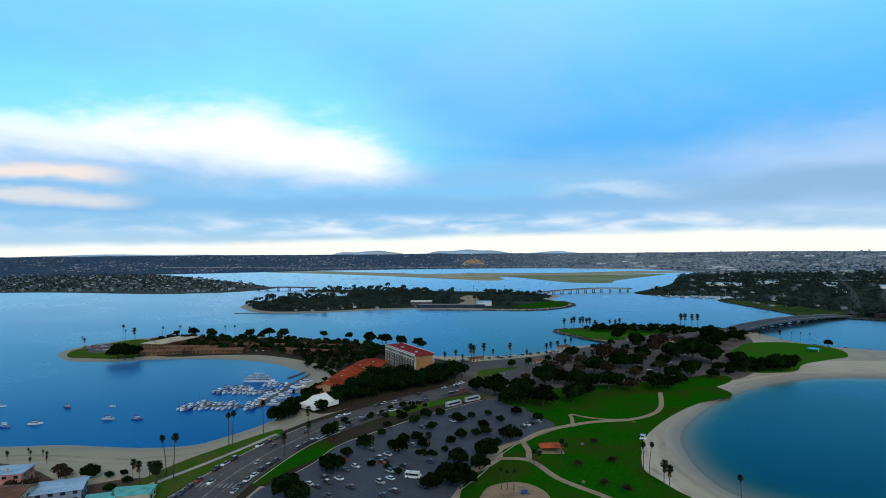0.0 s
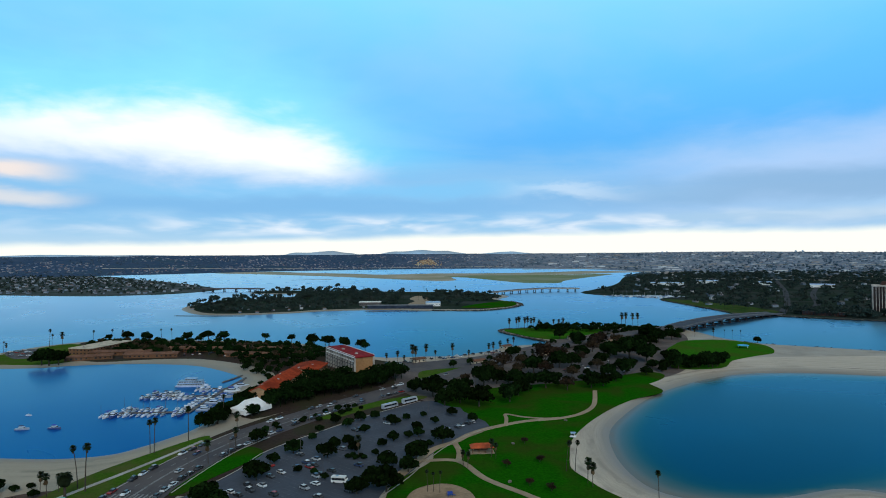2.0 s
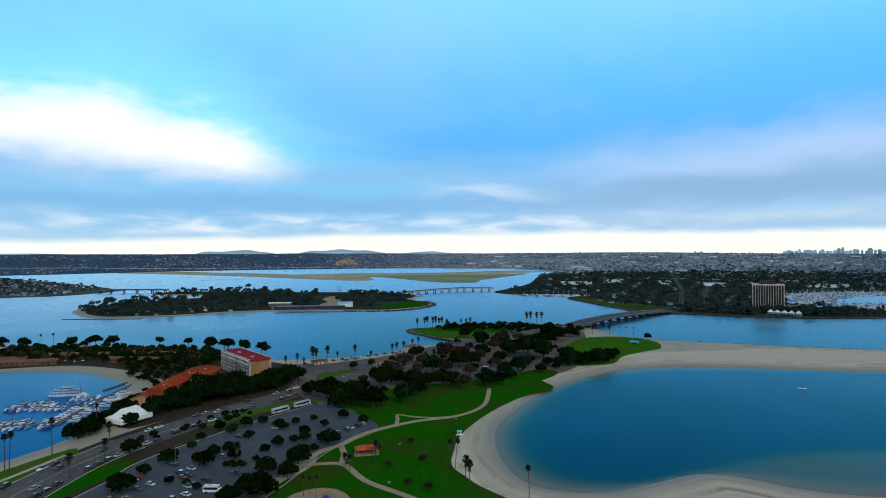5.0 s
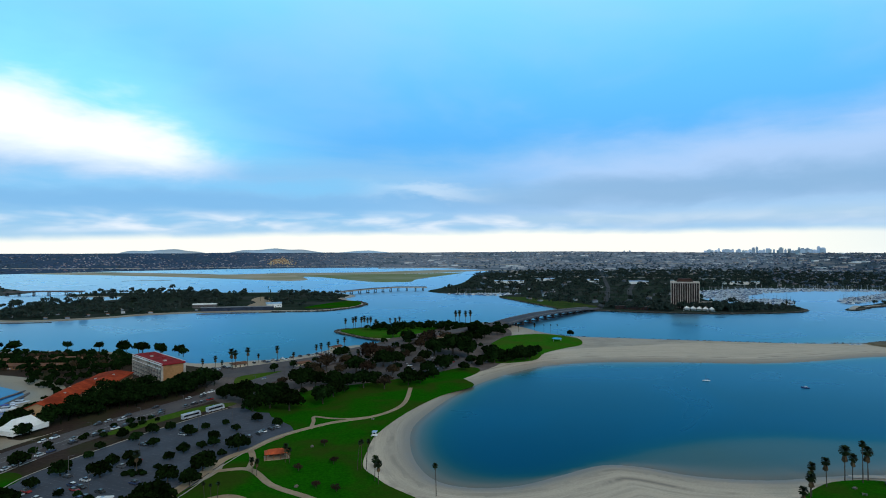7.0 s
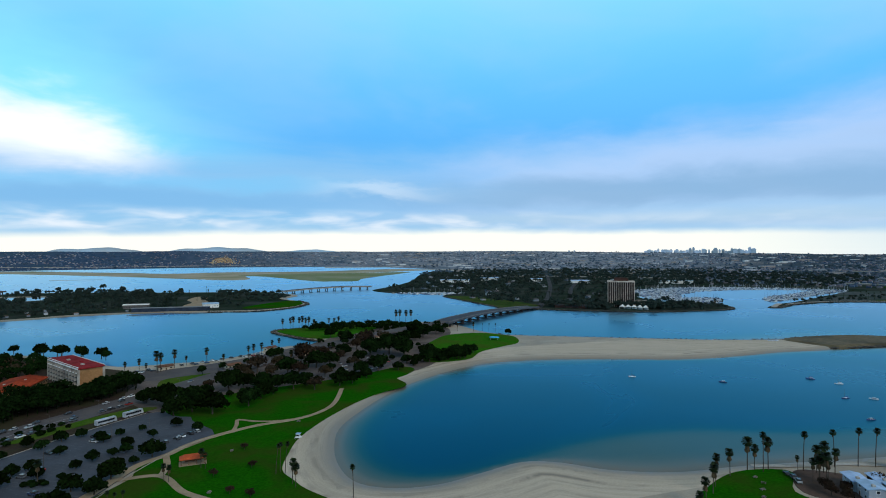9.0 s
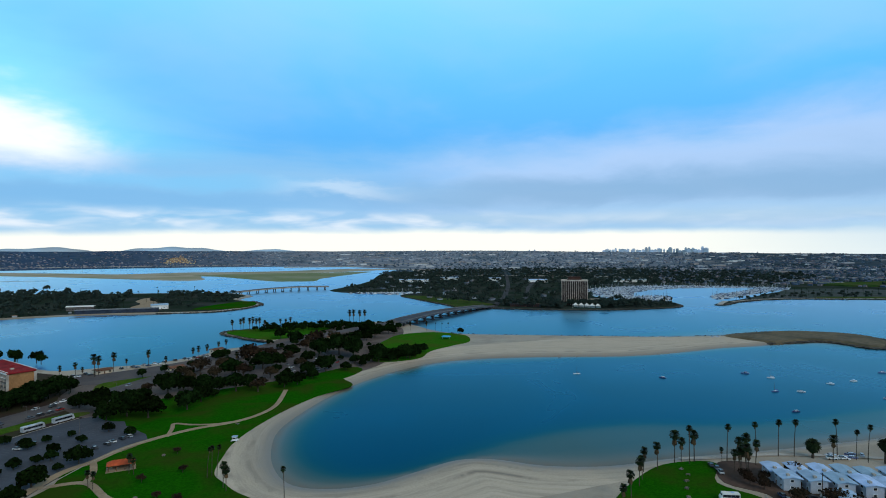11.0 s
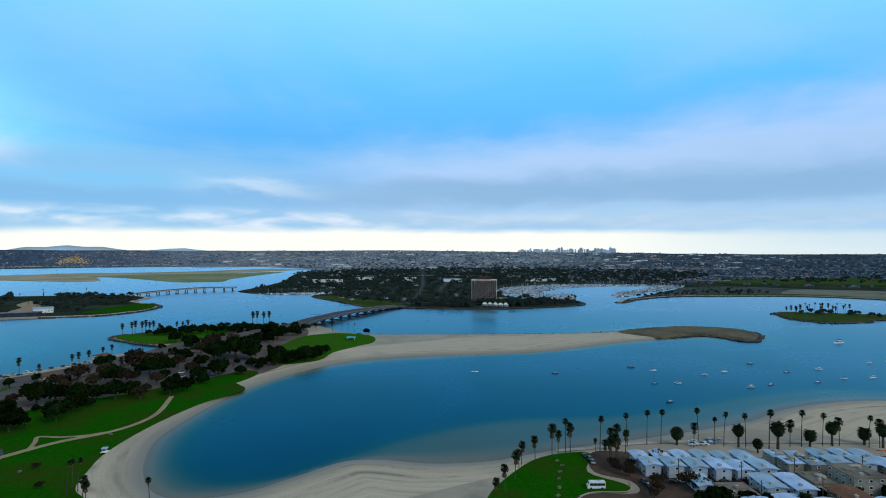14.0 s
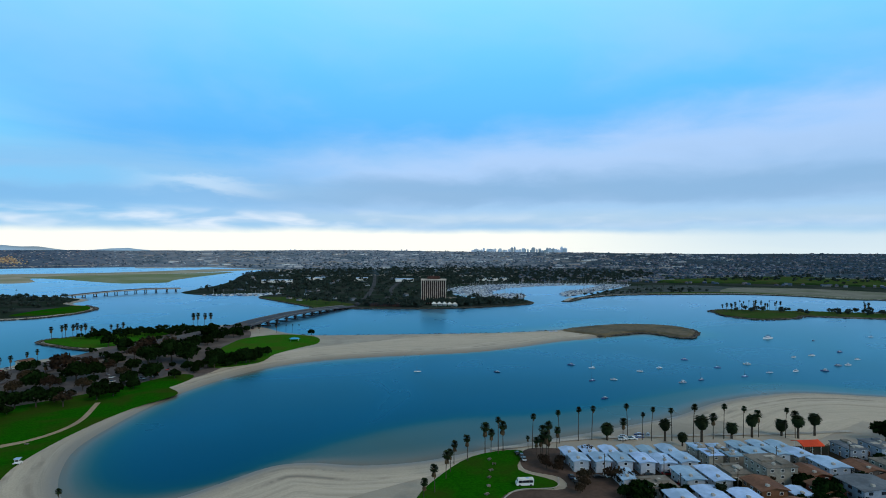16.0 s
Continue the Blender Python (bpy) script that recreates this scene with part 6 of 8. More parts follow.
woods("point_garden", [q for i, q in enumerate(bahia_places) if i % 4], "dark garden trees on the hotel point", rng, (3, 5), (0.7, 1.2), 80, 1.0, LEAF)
woods("point_scrub", [q for i, q in enumerate(bahia_places) if i % 4 == 0], "russet scrub trees on the hotel point", rng, (3, 5), (0.6, 0.9), 70, 1.0, LEAF_RED)
for x, y, s in ((-139, 489, 0.5), (-133, 487, 0.55), (-127, 480, 0.6), (-119, 466, 0.7), (-113, 454, 0.8), (-117, 441, 0.6), (-112, 428, 0.6)):
    plant(BROAD[int(-x) % 2], x, y, 1.5, s, group="hotel beach trees", rng=rng)
for x, y, s in ((-345, 536, 1.45), (-337, 534, 1.5), (-331, 538, 1.3)):
    plant(BROAD[2], x, y, 1.6, s, group="hotel point trees", rng=rng)
woods("point_trees", scatter([(130, 735), (180, 715), (225, 705), (262, 690), (300, 690), (300, 705), (262, 735), (215, 755), (160, 757)], 8.0, 70, rng), "dark trees across the rocky point", rng, (3.5, 5.5), (0.8, 1.3), 100, 1.0, LEAF)
for x, y, s in ((262, 655, 1.3), (275, 668, 1.2), (285, 650, 1.0), (290, 676, 1.3), (303, 690, 1.1), (250, 640, 1.2), (358, 620, 1.0), (222, 518, 1.4), (230, 526, 1.5), (226, 534, 1.2), (262, 512, 1.5), (272, 518, 1.3)):
    plant(BROAD[1], x, y, 1.6, s, group="lawn trees", rng=rng)
for x, y in ((62, 240), (47, 268), (63, 273), (54, 246), (60, 300)):
    plant(RUSSET[1], x, y, 1.7, 0.5, group="young lawn trees", rng=rng)
for a, b in scatter([(-88, 322), (-78, 318), (-40, 362), (-30, 378), (-46, 374)], 5, 16, rng):
    plant(BUSH[0], a, b, 1.7, 0.8 + 0.5 * rng.random(), group="verge bushes", rng=rng)
for x, y in ((-24, 281), (-26, 284), (-22, 283), (-20, 281), (-28, 282)):
    plant(BUSH[0], x, y, 1.7, 0.9, group="car park bushes", rng=rng)

for c0, many in ((0.02, 1), (0.10, 1), (0.17, 3), (0.31, 2), (0.37, 2), (0.43, 3), (0.60, 1), (0.71, 1), (0.79, 3), (0.86, 3), (0.93, 3), (0.98, 2)):
    for _ in range(many):
        f = c0 + rng.uniform(-0.018, 0.018)
        plant(PINE[0], -372 + 315 * f, 684 - 10 * f - 95 * max(0, f - 0.62) ** 1.1 * 2.2 + rng.uniform(-7, 4), 1.3, 0.9 + 0.55 * rng.random(), group="shore pines", rng=rng)
WEST_PALMS = [(-137, 249, 1, 1.0), (-132, 246, 0, 1.2), (-150, 245, 2, 0.7), (-144, 240, 2, 0.8), (-143, 246, 2, 0.6), (-128, 293, 0, 1.0), (-126, 293, 0, 1.05), (-117, 312, 0, 1.1), (-93, 277, 2, 0.9), (-23, 282, 2, 0.85), (-96, 326, 2, 0.9), (-113, 352, 0, 0.9), (-88, 300, 2, 0.8)]
LAWN_PALMS = [(11, 241, 0, 0.55), (13.5, 241, 0, 0.5), (16, 240, 0, 0.55), (27, 269, 2, 0.62), (29, 267, 2, 0.6), (41, 281, 2, 0.7), (43, 279, 2, 0.6), (73, 262, 1, 0.72), (75, 264, 0, 0.78), (77, 262, 1, 0.75), (79, 248, 2, 0.85), (80, 244, 2, 0.8), (101, 226, 0, 0.8)]
EAST_PALMS = [(290, 174, 2, 0.9), (292, 172, 2, 1.1), (294, 173, 2, 0.85), (289, 176, 2, 0.8), (293, 176, 2, 0.95), (296, 189, 2, 0.5), (240, 181, 2, 0.95), (246, 186, 2, 0.8), (253, 193, 2, 0.85), (261, 193, 2, 0.95), (274, 196, 2, 1.15), (277, 195, 2, 0.9), (279, 192, 0, 1.05), (283, 193, 2, 1.15), (297, 187, 0, 1.05), (300, 183, 2, 0.95), (303, 182, 2, 1.1), (306, 179, 2, 0.9), (315, 186, 0, 1.0), (326, 183, 0, 1.05), (333, 180, 0, 1.05), (352, 172, 0, 1.05)]
BEACH_PALMS = [(343, 168, 2, 0.95), (355, 165, 0, 0.85), (357, 161, 1, 0.95), (366, 155, 0, 1.0), (371, 146, 0, 1.2), (386, 144, 2, 1.05), (391, 141, 0, 1.1), (401, 136, 0, 1.0), (409, 132, 2, 1.1), (419, 123, 0, 0.95), (423, 120, 2, 1.1), (228, 172, 2, 0.9), (218, 165, 2, 0.8)]
NORTH_PALMS = [(-6, 518, 2, 1.4), (-4, 522, 2, 1.22), (5, 535, 2, 1.22), (14, 542, 2, 0.7), (30, 548, 2, 1.1), (44, 532, 2, 0.8), (65, 560, 2, 0.92), (70, 564, 2, 0.98), (77, 570, 2, 0.98), (88, 596, 2, 0.85), (95, 606, 2, 0.85), (-30, 520, 2, 0.8), (-20, 524, 2, 0.9), (-14, 515, 2, 0.7), (92, 513, 2, 0.9), (100, 516, 2, 1.0), (124, 515, 2, 0.85), (140, 514, 2, 0.95), (183, 549, 2, 0.9)]
POINT_PALMS = [(346, 650, 0, 0.6), (351, 641, 0, 0.65), (341, 658, 0, 0.55), (108, 744, 2, 1.16), (118, 748, 2, 1.22), (121, 752, 2, 1.28), (128, 748, 2, 1.22), (132, 752, 2, 1.28), (136, 746, 2, 1.16), (140, 750, 2, 1.22), (146, 746, 2, 0.98), (166, 750, 2, 1.0), (172, 748, 2, 1.0), (178, 752, 2, 1.1), (258, 764, 2, 1.46), (264, 766, 2, 1.46), (272, 764, 2, 1.4), (280, 765, 2, 1.4), (330, 660, 2, 0.9), (312, 668, 2, 0.8)]
ISLET_PALMS = [(990, 480, 2, 1.0), (1000, 470, 2, 1.03), (1010, 476, 2, 1.03), (1022, 462, 0, 1.0), (1030, 470, 2, 1.0), (1040, 455, 2, 1.03), (1048, 460, 0, 1.0), (1060, 444, 2, 1.0), (1066, 450, 2, 1.03), (1074, 436, 0, 1.0), (996, 476, 2, 1.15), (1006, 468, 2, 1.26), (1036, 476, 0, 1.0), (1066, 466, 2, 1.26), (1083, 465, 2, 1.15), (1094, 457, 0, 0.9), (1092, 447, 2, 1.0), (1100, 442, 2, 1.15), (1052, 470, 0, 1.0), (1165, 346, 2, 1.15), (1170, 342, 2, 1.26), (1174, 350, 0, 1.0), (842, 800, 2, 1.15), (850, 806, 2, 1.0), (858, 800, 0, 0.9), (866, 806, 2, 1.03)]
BAHIA_PALMS = [(-431, 606, 0, 0.7), (-427, 604, 2, 0.8), (-405, 638, 0, 1.2), (-401, 636, 0, 0.9), (-392, 640, 2, 1.3), (-365, 650, 0, 1.0), (-350, 660, 0, 1.0), (-340, 664, 0, 0.9), (-300, 672, 0, 0.9), (-290, 676, 0, 0.9)]
for places, group in ((WEST_PALMS, "west beach palms"), (LAWN_PALMS, "lawn palms"), (EAST_PALMS, "east lawn palms"), (BEACH_PALMS, "east beach palms"), (NORTH_PALMS, "north beach palms"), (POINT_PALMS, "point palms"), (ISLET_PALMS, "islet palms"), (BAHIA_PALMS, "hotel point palms")):
    for x, y, k, s in places:
        plant(PALMS[k], x, y, 1.6, s, group=group, rng=rng)
for x, y, k, s in ((339, 175, 1, 1.0), (363, 157, 0, 0.95), (377, 145, 0, 1.15), (395, 139, 1, 0.95), (406, 134, 0, 1.0), (421, 126, 1, 1.0), (424, 119, 0, 1.0), (436, 116, 0, 1.0), (363, 147, 1, 0.75), (-136, 239, 0, 0.9), (316, 100, 1, 0.8)):
    plant(DATES[k], x, y, 1.6, s, group="date palms", rng=rng)
for x, y, s in ((286, 144, 0.85), (282, 140, 0.7), (276, 137, 0.6), (297, 132, 0.75), (285, 158, 0.6), (284, 164, 0.7), (287, 169, 0.7), (309, 163, 0.9), (300, 136, 0.9), (302, 130, 0.8), (297, 138, 0.85), (290, 162, 0.6), (294, 165, 0.6)):
    plant(RUSSET[1], x, y, 1.6, s, group="street trees", rng=rng)
for x, y, s in ((294, 119, 0.95), (288, 124, 0.7), (301, 112, 0.8), (310, 163, 0.7), (292, 122, 1.0), (300, 112, 0.9), (288, 116, 0.9), (340, 74, 1.0), (346, 70, 1.0), (350, 76, 0.9), (334, 78, 0.9), (362, 74, 0.8), (455, 90, 1.1), (470, 84, 1.2)):
    plant(BROAD[int(x) % 3], x, y, 1.6, s, group="garden trees", rng=rng)
for a, b, k in ((20, 27, 0.5), (38, 50, 0.7), (62, 44, 0.6), (76, 46, 0.8), (90, 47, 0.9), (97, 50, 0.8), (105, 48, 0.9), (118, 46, 0.8), (132, 48, 0.9), (133, 24, 0.6), (146, 24, 0.7), (116, 70, 1.0), (98, 70, 0.8), (61, 70, 0.7), (47, 70, 0.6), (148, 46, 0.9), (134, 66, 1.0), (24, 70, 0.8), (82, 68, 0.7)):
    plant((RUSSET[1] if a in (76, 97, 133) else BROAD[a % 2]), 300 + 0.872 * a - 0.49 * b, 172 - 0.49 * a - 0.872 * b, 1.5, k, group="garden trees", rng=rng)
for x, y, s in ((-170, 246, 0.85), (-162, 247, 0.4), (-157, 250, 0.4), (-150, 241, 0.45), (-186, 216, 0.9), (-152, 232, 0.5), (-176, 210, 0.8)):
    plant(BROAD[int(-x) % 2], x, y, 1.6, s, group="beach house trees", rng=rng)
for x, y, s in ((-184, 246, 0.75), (-180, 244, 0.6), (-187, 232, 0.8), (-192, 228, 0.7), (-183, 226, 0.7), (-196, 222, 0.7)):
    plant(RUSSET[int(-x) % 2], x, y, 1.6, s, group="beach house trees", rng=rng)
for x, y, s in ((-228, 268, 0.32), (-224, 264, 0.4), (-221, 273, 0.3), (-216, 268, 0.34), (-211, 270, 0.3), (-206, 266, 0.36), (-203, 262, 0.3), (-208, 258, 0.36)):
    plant(PALMS[2], x, y, 1.6, s, group="young beach palms", rng=rng)


def masks_tents(x, y):
    """Whether a place lies on the open quay before the marquees."""
    u, w = (x - 672) * 0.652 - (y - 829) * 0.757, (672 - x) * 0.757 + (829 - y) * 0.652
    return -14 < u < 50 and w > -4


woods("islet_trees", scatter([(1010, 470), (1044, 478), (1096, 425), (1146, 360), (1215, 290), (1200, 250), (1110, 320), (1060, 385), (1030, 430)], 12, 26, rng), "dark rounded trees on the islet", rng, (4, 6), (0.8, 1.1), 60, 1.3)
woods("waterfront_trees", [q for q in scatter([(590, 850), (640, 812), (720, 778), (820, 774), (862, 790), (840, 850), (760, 830), (700, 805), (650, 850)], 9.0, 75, rng, 9000) if not masks_tents(*q) and (abs((q[0] - 699) * 0.82 + (q[1] - 870) * -0.57) > 24 or (q[0] - 699) * -0.57 - (q[1] - 870) * 0.82 > 15)], "dark trees along the hotel waterfront", rng, (2.6, 5.0), (0.8, 1.4), 60, 1.3)


rng_foot = np.random.default_rng(23)
woods("tower_foot_trees", [q for q in scatter([(560, 905), (600, 862), (640, 826), (668, 812), (700, 792), (724, 796), (750, 800), (800, 806), (790, 840), (740, 850), (700, 850), (700, 880), (660, 880), (620, 900), (590, 920)], 6.5, 190, rng_foot, 9000) if not (abs((q[0] - 699) * 0.819 - (q[1] - 870) * 0.574) < 25 and abs((q[0] - 699) * 0.574 + (q[1] - 870) * 0.819) < 15) and min(math.hypot(q[0] - 672 - i * 6.2, q[1] - 829 + i * 7.2) for i in range(5)) > 7 and not masks_tents(*q)], "tall dark trees round the foot of the hotel tower", rng_foot, (3.5, 6.5), (1.0, 1.7), 60, 1.3)
woods("roadside_trees", [tuple(ROAD_LINE[k] + np.array([-e1, e0]) * s * rng.uniform(10.5, 15) + rng.normal(size=2) * 2) for k in range(60, len(ROAD_LINE) - 4) for (e0, e1) in [(ROAD_LINE[k + 1] - ROAD_LINE[k]) / np.linalg.norm(ROAD_LINE[k + 1] - ROAD_LINE[k])] for s in (-1, 1) if rng.random() < 0.45], "dark trees along the road to the bridge", rng, (3.0, 5.0), (0.8, 1.4), 80, 1.0, LEAF)


# ---- vehicles ----
def car(label, length=4.6, wide=1.85, tall=1.5, kind="car"):
    top = thing(kind, label, "car")
    bm = bmesh.new()
    side = [(-0.5, 0.3), (-0.5, 0.55), (-0.46, 0.64), (0.22, 0.62), (0.47, 0.52), (0.5, 0.42), (0.5, 0.22), (-0.48, 0.22)]
    loft(bm, [[(x * length, s * wide / 2 * k, z * tall) for x, z in side] for s, k in ((-1, 0.94), (-1, 1.0), (1, 1.0), (1, 0.94))])
    bmesh.ops.recalc_face_normals(bm, faces=bm.faces)
    part("body", bm, CAR_PAINT, top)
    bm = bmesh.new()
    cab = [(-0.42, 0.62), (-0.3, 0.94), (0.06, 0.94), (0.24, 0.61)]
    loft(bm, [[(x * length, s * wide / 2 * (0.92 if z < 0.7 else 0.76), z * tall) for x, z in cab] for s in (-1, 1)])
    bmesh.ops.recalc_face_normals(bm, faces=bm.faces)
    part("glazing", bm, GLASS, top)
    bm = bmesh.new()
    box(bm, -0.12 * length, 0, 0.93 * tall, 0.38 * length, wide * 0.74, 0.07 * tall, 0, 0.03)
    part("roof", bm, CAR_PAINT, top)
    for x in (-0.31, 0.31):
        for y in (-1, 1):
            bm = bmesh.new()
            bmesh.ops.create_cone(bm, cap_ends=True, segments=10, radius1=0.33, radius2=0.33, depth=0.22, matrix=Matrix.Translation((x * length, y * (wide / 2 - 0.1), 0.33)) @ Matrix.Rotation(math.pi / 2, 4, "X"))
            part("wheel", bm, RUBBER, top)
    return top


def van(label, name, length, wide, tall, paint, nose=0.12):
    """A tall box vehicle: van, motor home or bus."""
    top = thing(name, label, "vehicle")
    bm = bmesh.new()
    side = [(-0.5, 0.14), (-0.5, 0.97), (-0.48, 1.0), (0.5 - nose, 1.0), (0.5 - nose * 0.4, 0.6), (0.5, 0.5), (0.5, 0.14)]
    loft(bm, [[(x * length, s * wide / 2 * k, z * tall) for x, z in side] for s, k in ((-1, 0.95), (-1, 1.0), (1, 1.0), (1, 0.95))])
    bmesh.ops.recalc_face_normals(bm, faces=bm.faces)
    part("body", bm, paint, top)
    n = max(2, int(length / 1.7))
    for s in (-1, 1):
        for i in range(n):
            bm = bmesh.new()
            box(bm, (-0.46 + (i + 0.5) * 0.84 / n) * length, s * (wide / 2 + 0.01), tall * 0.5, 0.8 * length / n, 0.06, tall * 0.33)
            part("window", bm, GLASS, top)
    bm = bmesh.new()
    box(bm, (0.5 - nose * 0.7) * length, 0, tall * 0.58, 0.3, wide * 0.86, tall * 0.28, 0, 0, 0.95)
    part("windscreen", bm, GLASS, top)
    bm = bmesh.new()
    box(bm, -0.15 * length, 0, tall, 0.16 * length, wide * 0.5, 0.22, 0, 0.04)
    part("roof_unit", bm, PALE_ROOF, top)
    for x in (-0.32, 0.32):
        for s in (-1, 1):
            bm = bmesh.new()
            bmesh.ops.create_cone(bm, cap_ends=True, segments=10, radius1=0.45, radius2=0.45, depth=0.3, matrix=Matrix.Translation((x * length, s * (wide / 2 - 0.12), 0.45)) @ Matrix.Rotation(math.pi / 2, 4, "X"))
            part("wheel", bm, RUBBER, top)
    return top


COACH_PAINT = surface("coach_paint", (0.50, 0.52, 0.56), (0.42, 0.44, 0.48), 0.4, grain=0.5, patch=0.1, bump=0)
CAR, SUV = car("parked saloon car"), car("parked sport utility car", 4.8, 1.95, 1.85)
BUS, CAMPER = van("white tour coach parked beside the verge", "coach", 12.0, 2.5, 3.2, COACH_PAINT, 0.05), van("white motor home parked on asphalt", "motor_home", 7.4, 2.4, 3.1, WHITE)
e = np.gradient(ROAD_LINE, axis=0)
e /= np.linalg.norm(e, axis=1)[:, None]
leng = np.concatenate([[0], np.cumsum(np.linalg.norm(np.diff(ROAD_LINE, axis=0), axis=1))])


def along_road(d, off):
    x, y = np.interp(d, leng, ROAD_LINE[:, 0]), np.interp(d, leng, ROAD_LINE[:, 1])
    ex, ey = np.interp(d, leng, e[:, 0]), np.interp(d, leng, e[:, 1])
    return x - ey * off, y + ex * off, math.degrees(math.atan2(ey, ex))


for off, d0, d1, chance in ((10.6, 74, 160, 0.85), (-10.4, 84, 190, 0.85), (9.0, 190, 330, 0.45), (-9.0, 200, 330, 0.5)):
    d = d0
    while d < d1:
        if rng.random() < chance:
            w = np.interp(d, [0, 150, 250, 330], [1.0, 1.0, 0.9, 0.86])
            x, y, t = along_road(d, off * w)
            put((CAR, SUV)[rng.integers(0, 2)], x, y, 1.82, t + (180 if off > 0 else 0), 1.0, "cars along the road", "car parked along the road kerb")
        d += 6.4
for d, off in ((92, 4), (118, -3.5), (140, 4), (165, 3.5), (205, -3), (240, 3.5), (262, -3.5), (300, 3), (330, -3), (360, 3), (420, -3)):
    x, y, t = along_road(d, off)
    put((CAR, SUV)[rng.integers(0, 2)], x, y, 1.85 if d < 330 else 1.95, t + (180 if off > 0 else 0), 1.0, "cars on the road", "car standing on the road lane")
trees_xy = [(o.matrix_basis.translation.x, o.matrix_basis.translation.y) for o in scene.collection.objects if o.get("group") in ("car park trees", "roadside trees")]


def free(x, y, gap=3.6):
    return all(math.hypot(x - a, y - b) > gap for a, b in trees_xy)


def park_rows(rng):
    """Bays in slanting rows across the car park, filled thinly towards the far end."""
    u, v = Vector((0.60, 0.80)), Vector((0.80, -0.60))
    outline = spline(CAR_PARK, 3)
    mv, mf = [], []
    for r in range(-6, 9):
        for k in range(0, 62):
            for s in (0, 1):
                p = Vector((-76, 236)) + u * (k * 2.9) + v * (r * 17.0 + s * 5.6)
                if not inside(outline, p.x, p.y)[0]:
                    continue
                i = len(mv)
                a, b = u * 0.07, v * 2.5
                q = p + u * 1.45
                mv += [(*(q - a - b), 1.716), (*(q + a - b), 1.716), (*(q + a + b), 1.716), (*(q - a + b), 1.716)]
                mf.append((i, i + 1, i + 2, i + 3))
                chance = 0.22 if p.y < 300 and p.x < -14 else 0.04
                if rng.random() < chance and free(p.x, p.y):
                    put((CAR, SUV)[rng.integers(0, 2)], p.x, p.y, 1.71, math.degrees(math.atan2(v.y, v.x)) + 180 * int(rng.integers(0, 2)), 1.0, "cars in the car park", "car parked in a car park bay")
    stuff("bay_lines", mv, mf, BAY_PAINT, "faded white car park bay lines", "markings")


BAY_PAINT = surface("worn_bay_paint", (0.17, 0.18, 0.20), (0.08, 0.09, 0.105), 0.9, grain=1.0, patch=0.1, third=(0.06, 0.068, 0.08), bump=0)
ROAD_PAINT = surface("road_paint", (0.30, 0.30, 0.30), (0.16, 0.16, 0.165), 0.8, grain=2.0, patch=0.2, bump=0)
park_rows(rng)
put(BUS, -15, 373, 1.71, 44, 1.0, "tour coaches")
put(BUS, -3, 386, 1.71, 44, 1.0, "tour coaches")
put(CAMPER, -27, 252, 1.71, -10, 0.95, "", "white camper van parked in the car park")
put(CAMPER, 263, 156, 1.72, 150, 1.0, "", "white motor home parked beside the east lawn")
for x, y, t in ((30, 330, 35), (34, 333, 35), (37, 336, 35), (28, 326, 35), (23, 322, 32)):
    put(CAR, x - 1.5, y + 2.5, 1.74, t + 90, 1.0, "cars beside the path", "white car parked nose-in beside the path")
for i in range(30):
    f = i / 30
    x, y = -34 + 120 * f, 512 + 68 * f + 6 * (i % 2)
    if rng.random() < 0.75:
        put((CAR, SUV)[i % 2], x, y, 1.75, 30 + 90 * (i % 2) + rng.uniform(-5, 5), 1.0, "cars at the north beach", "car parked beside the north beach")
for x, y, t in ((286, 186, 60), (285, 182, 60), (283, 178, 55), (305, 164, -70), (304, 168, -70), (302, 148, -75), (300, 142, -75), (302, 131, 15), (291, 125, 10), (285, 150, 60), (283, 146, 60), (303, 121, 10), (301, 124, -80), (296, 118, 10), (284, 112, 40), (303, 104, 5), (280, 104, 40), (345, 170, -30), (350, 168, -28), (312, 128, -30), (316, 120, -30), (322, 116, 60), (310, 112, 60)):
    put((CAR, SUV)[int(x) % 2], x, y, 1.75, t, 1.0, "cars by the east lawn", "car parked beside the east lawn")
for a, b in scatter([(130, 455), (165, 470), (190, 510), (160, 520), (120, 490)], 7, 24, rng):
    put((CAR, SUV)[rng.integers(0, 2)], a, b, 1.68, rng.uniform(0, 360), 1.0, "cars under the trees", "car parked under the park trees")
for a, b in scatter([(-428, 608), (-412, 624), (-382, 586), (-393, 572)], 6, 12, rng):
    put(CAR, a, b, 1.76, 20, 1.0, "cars at the point", "car parked at the end of the hotel point")
for a, b in scatter([(-280, 600), (-170, 592), (-110, 570), (-120, 555), (-200, 572), (-280, 580)], 7, 40, rng):
    put((CAR, SUV)[rng.integers(0, 2)], a, b, 1.68, rng.choice([20, 110]), 1.0, "cars at the hotel", "car parked behind the hotel wings")


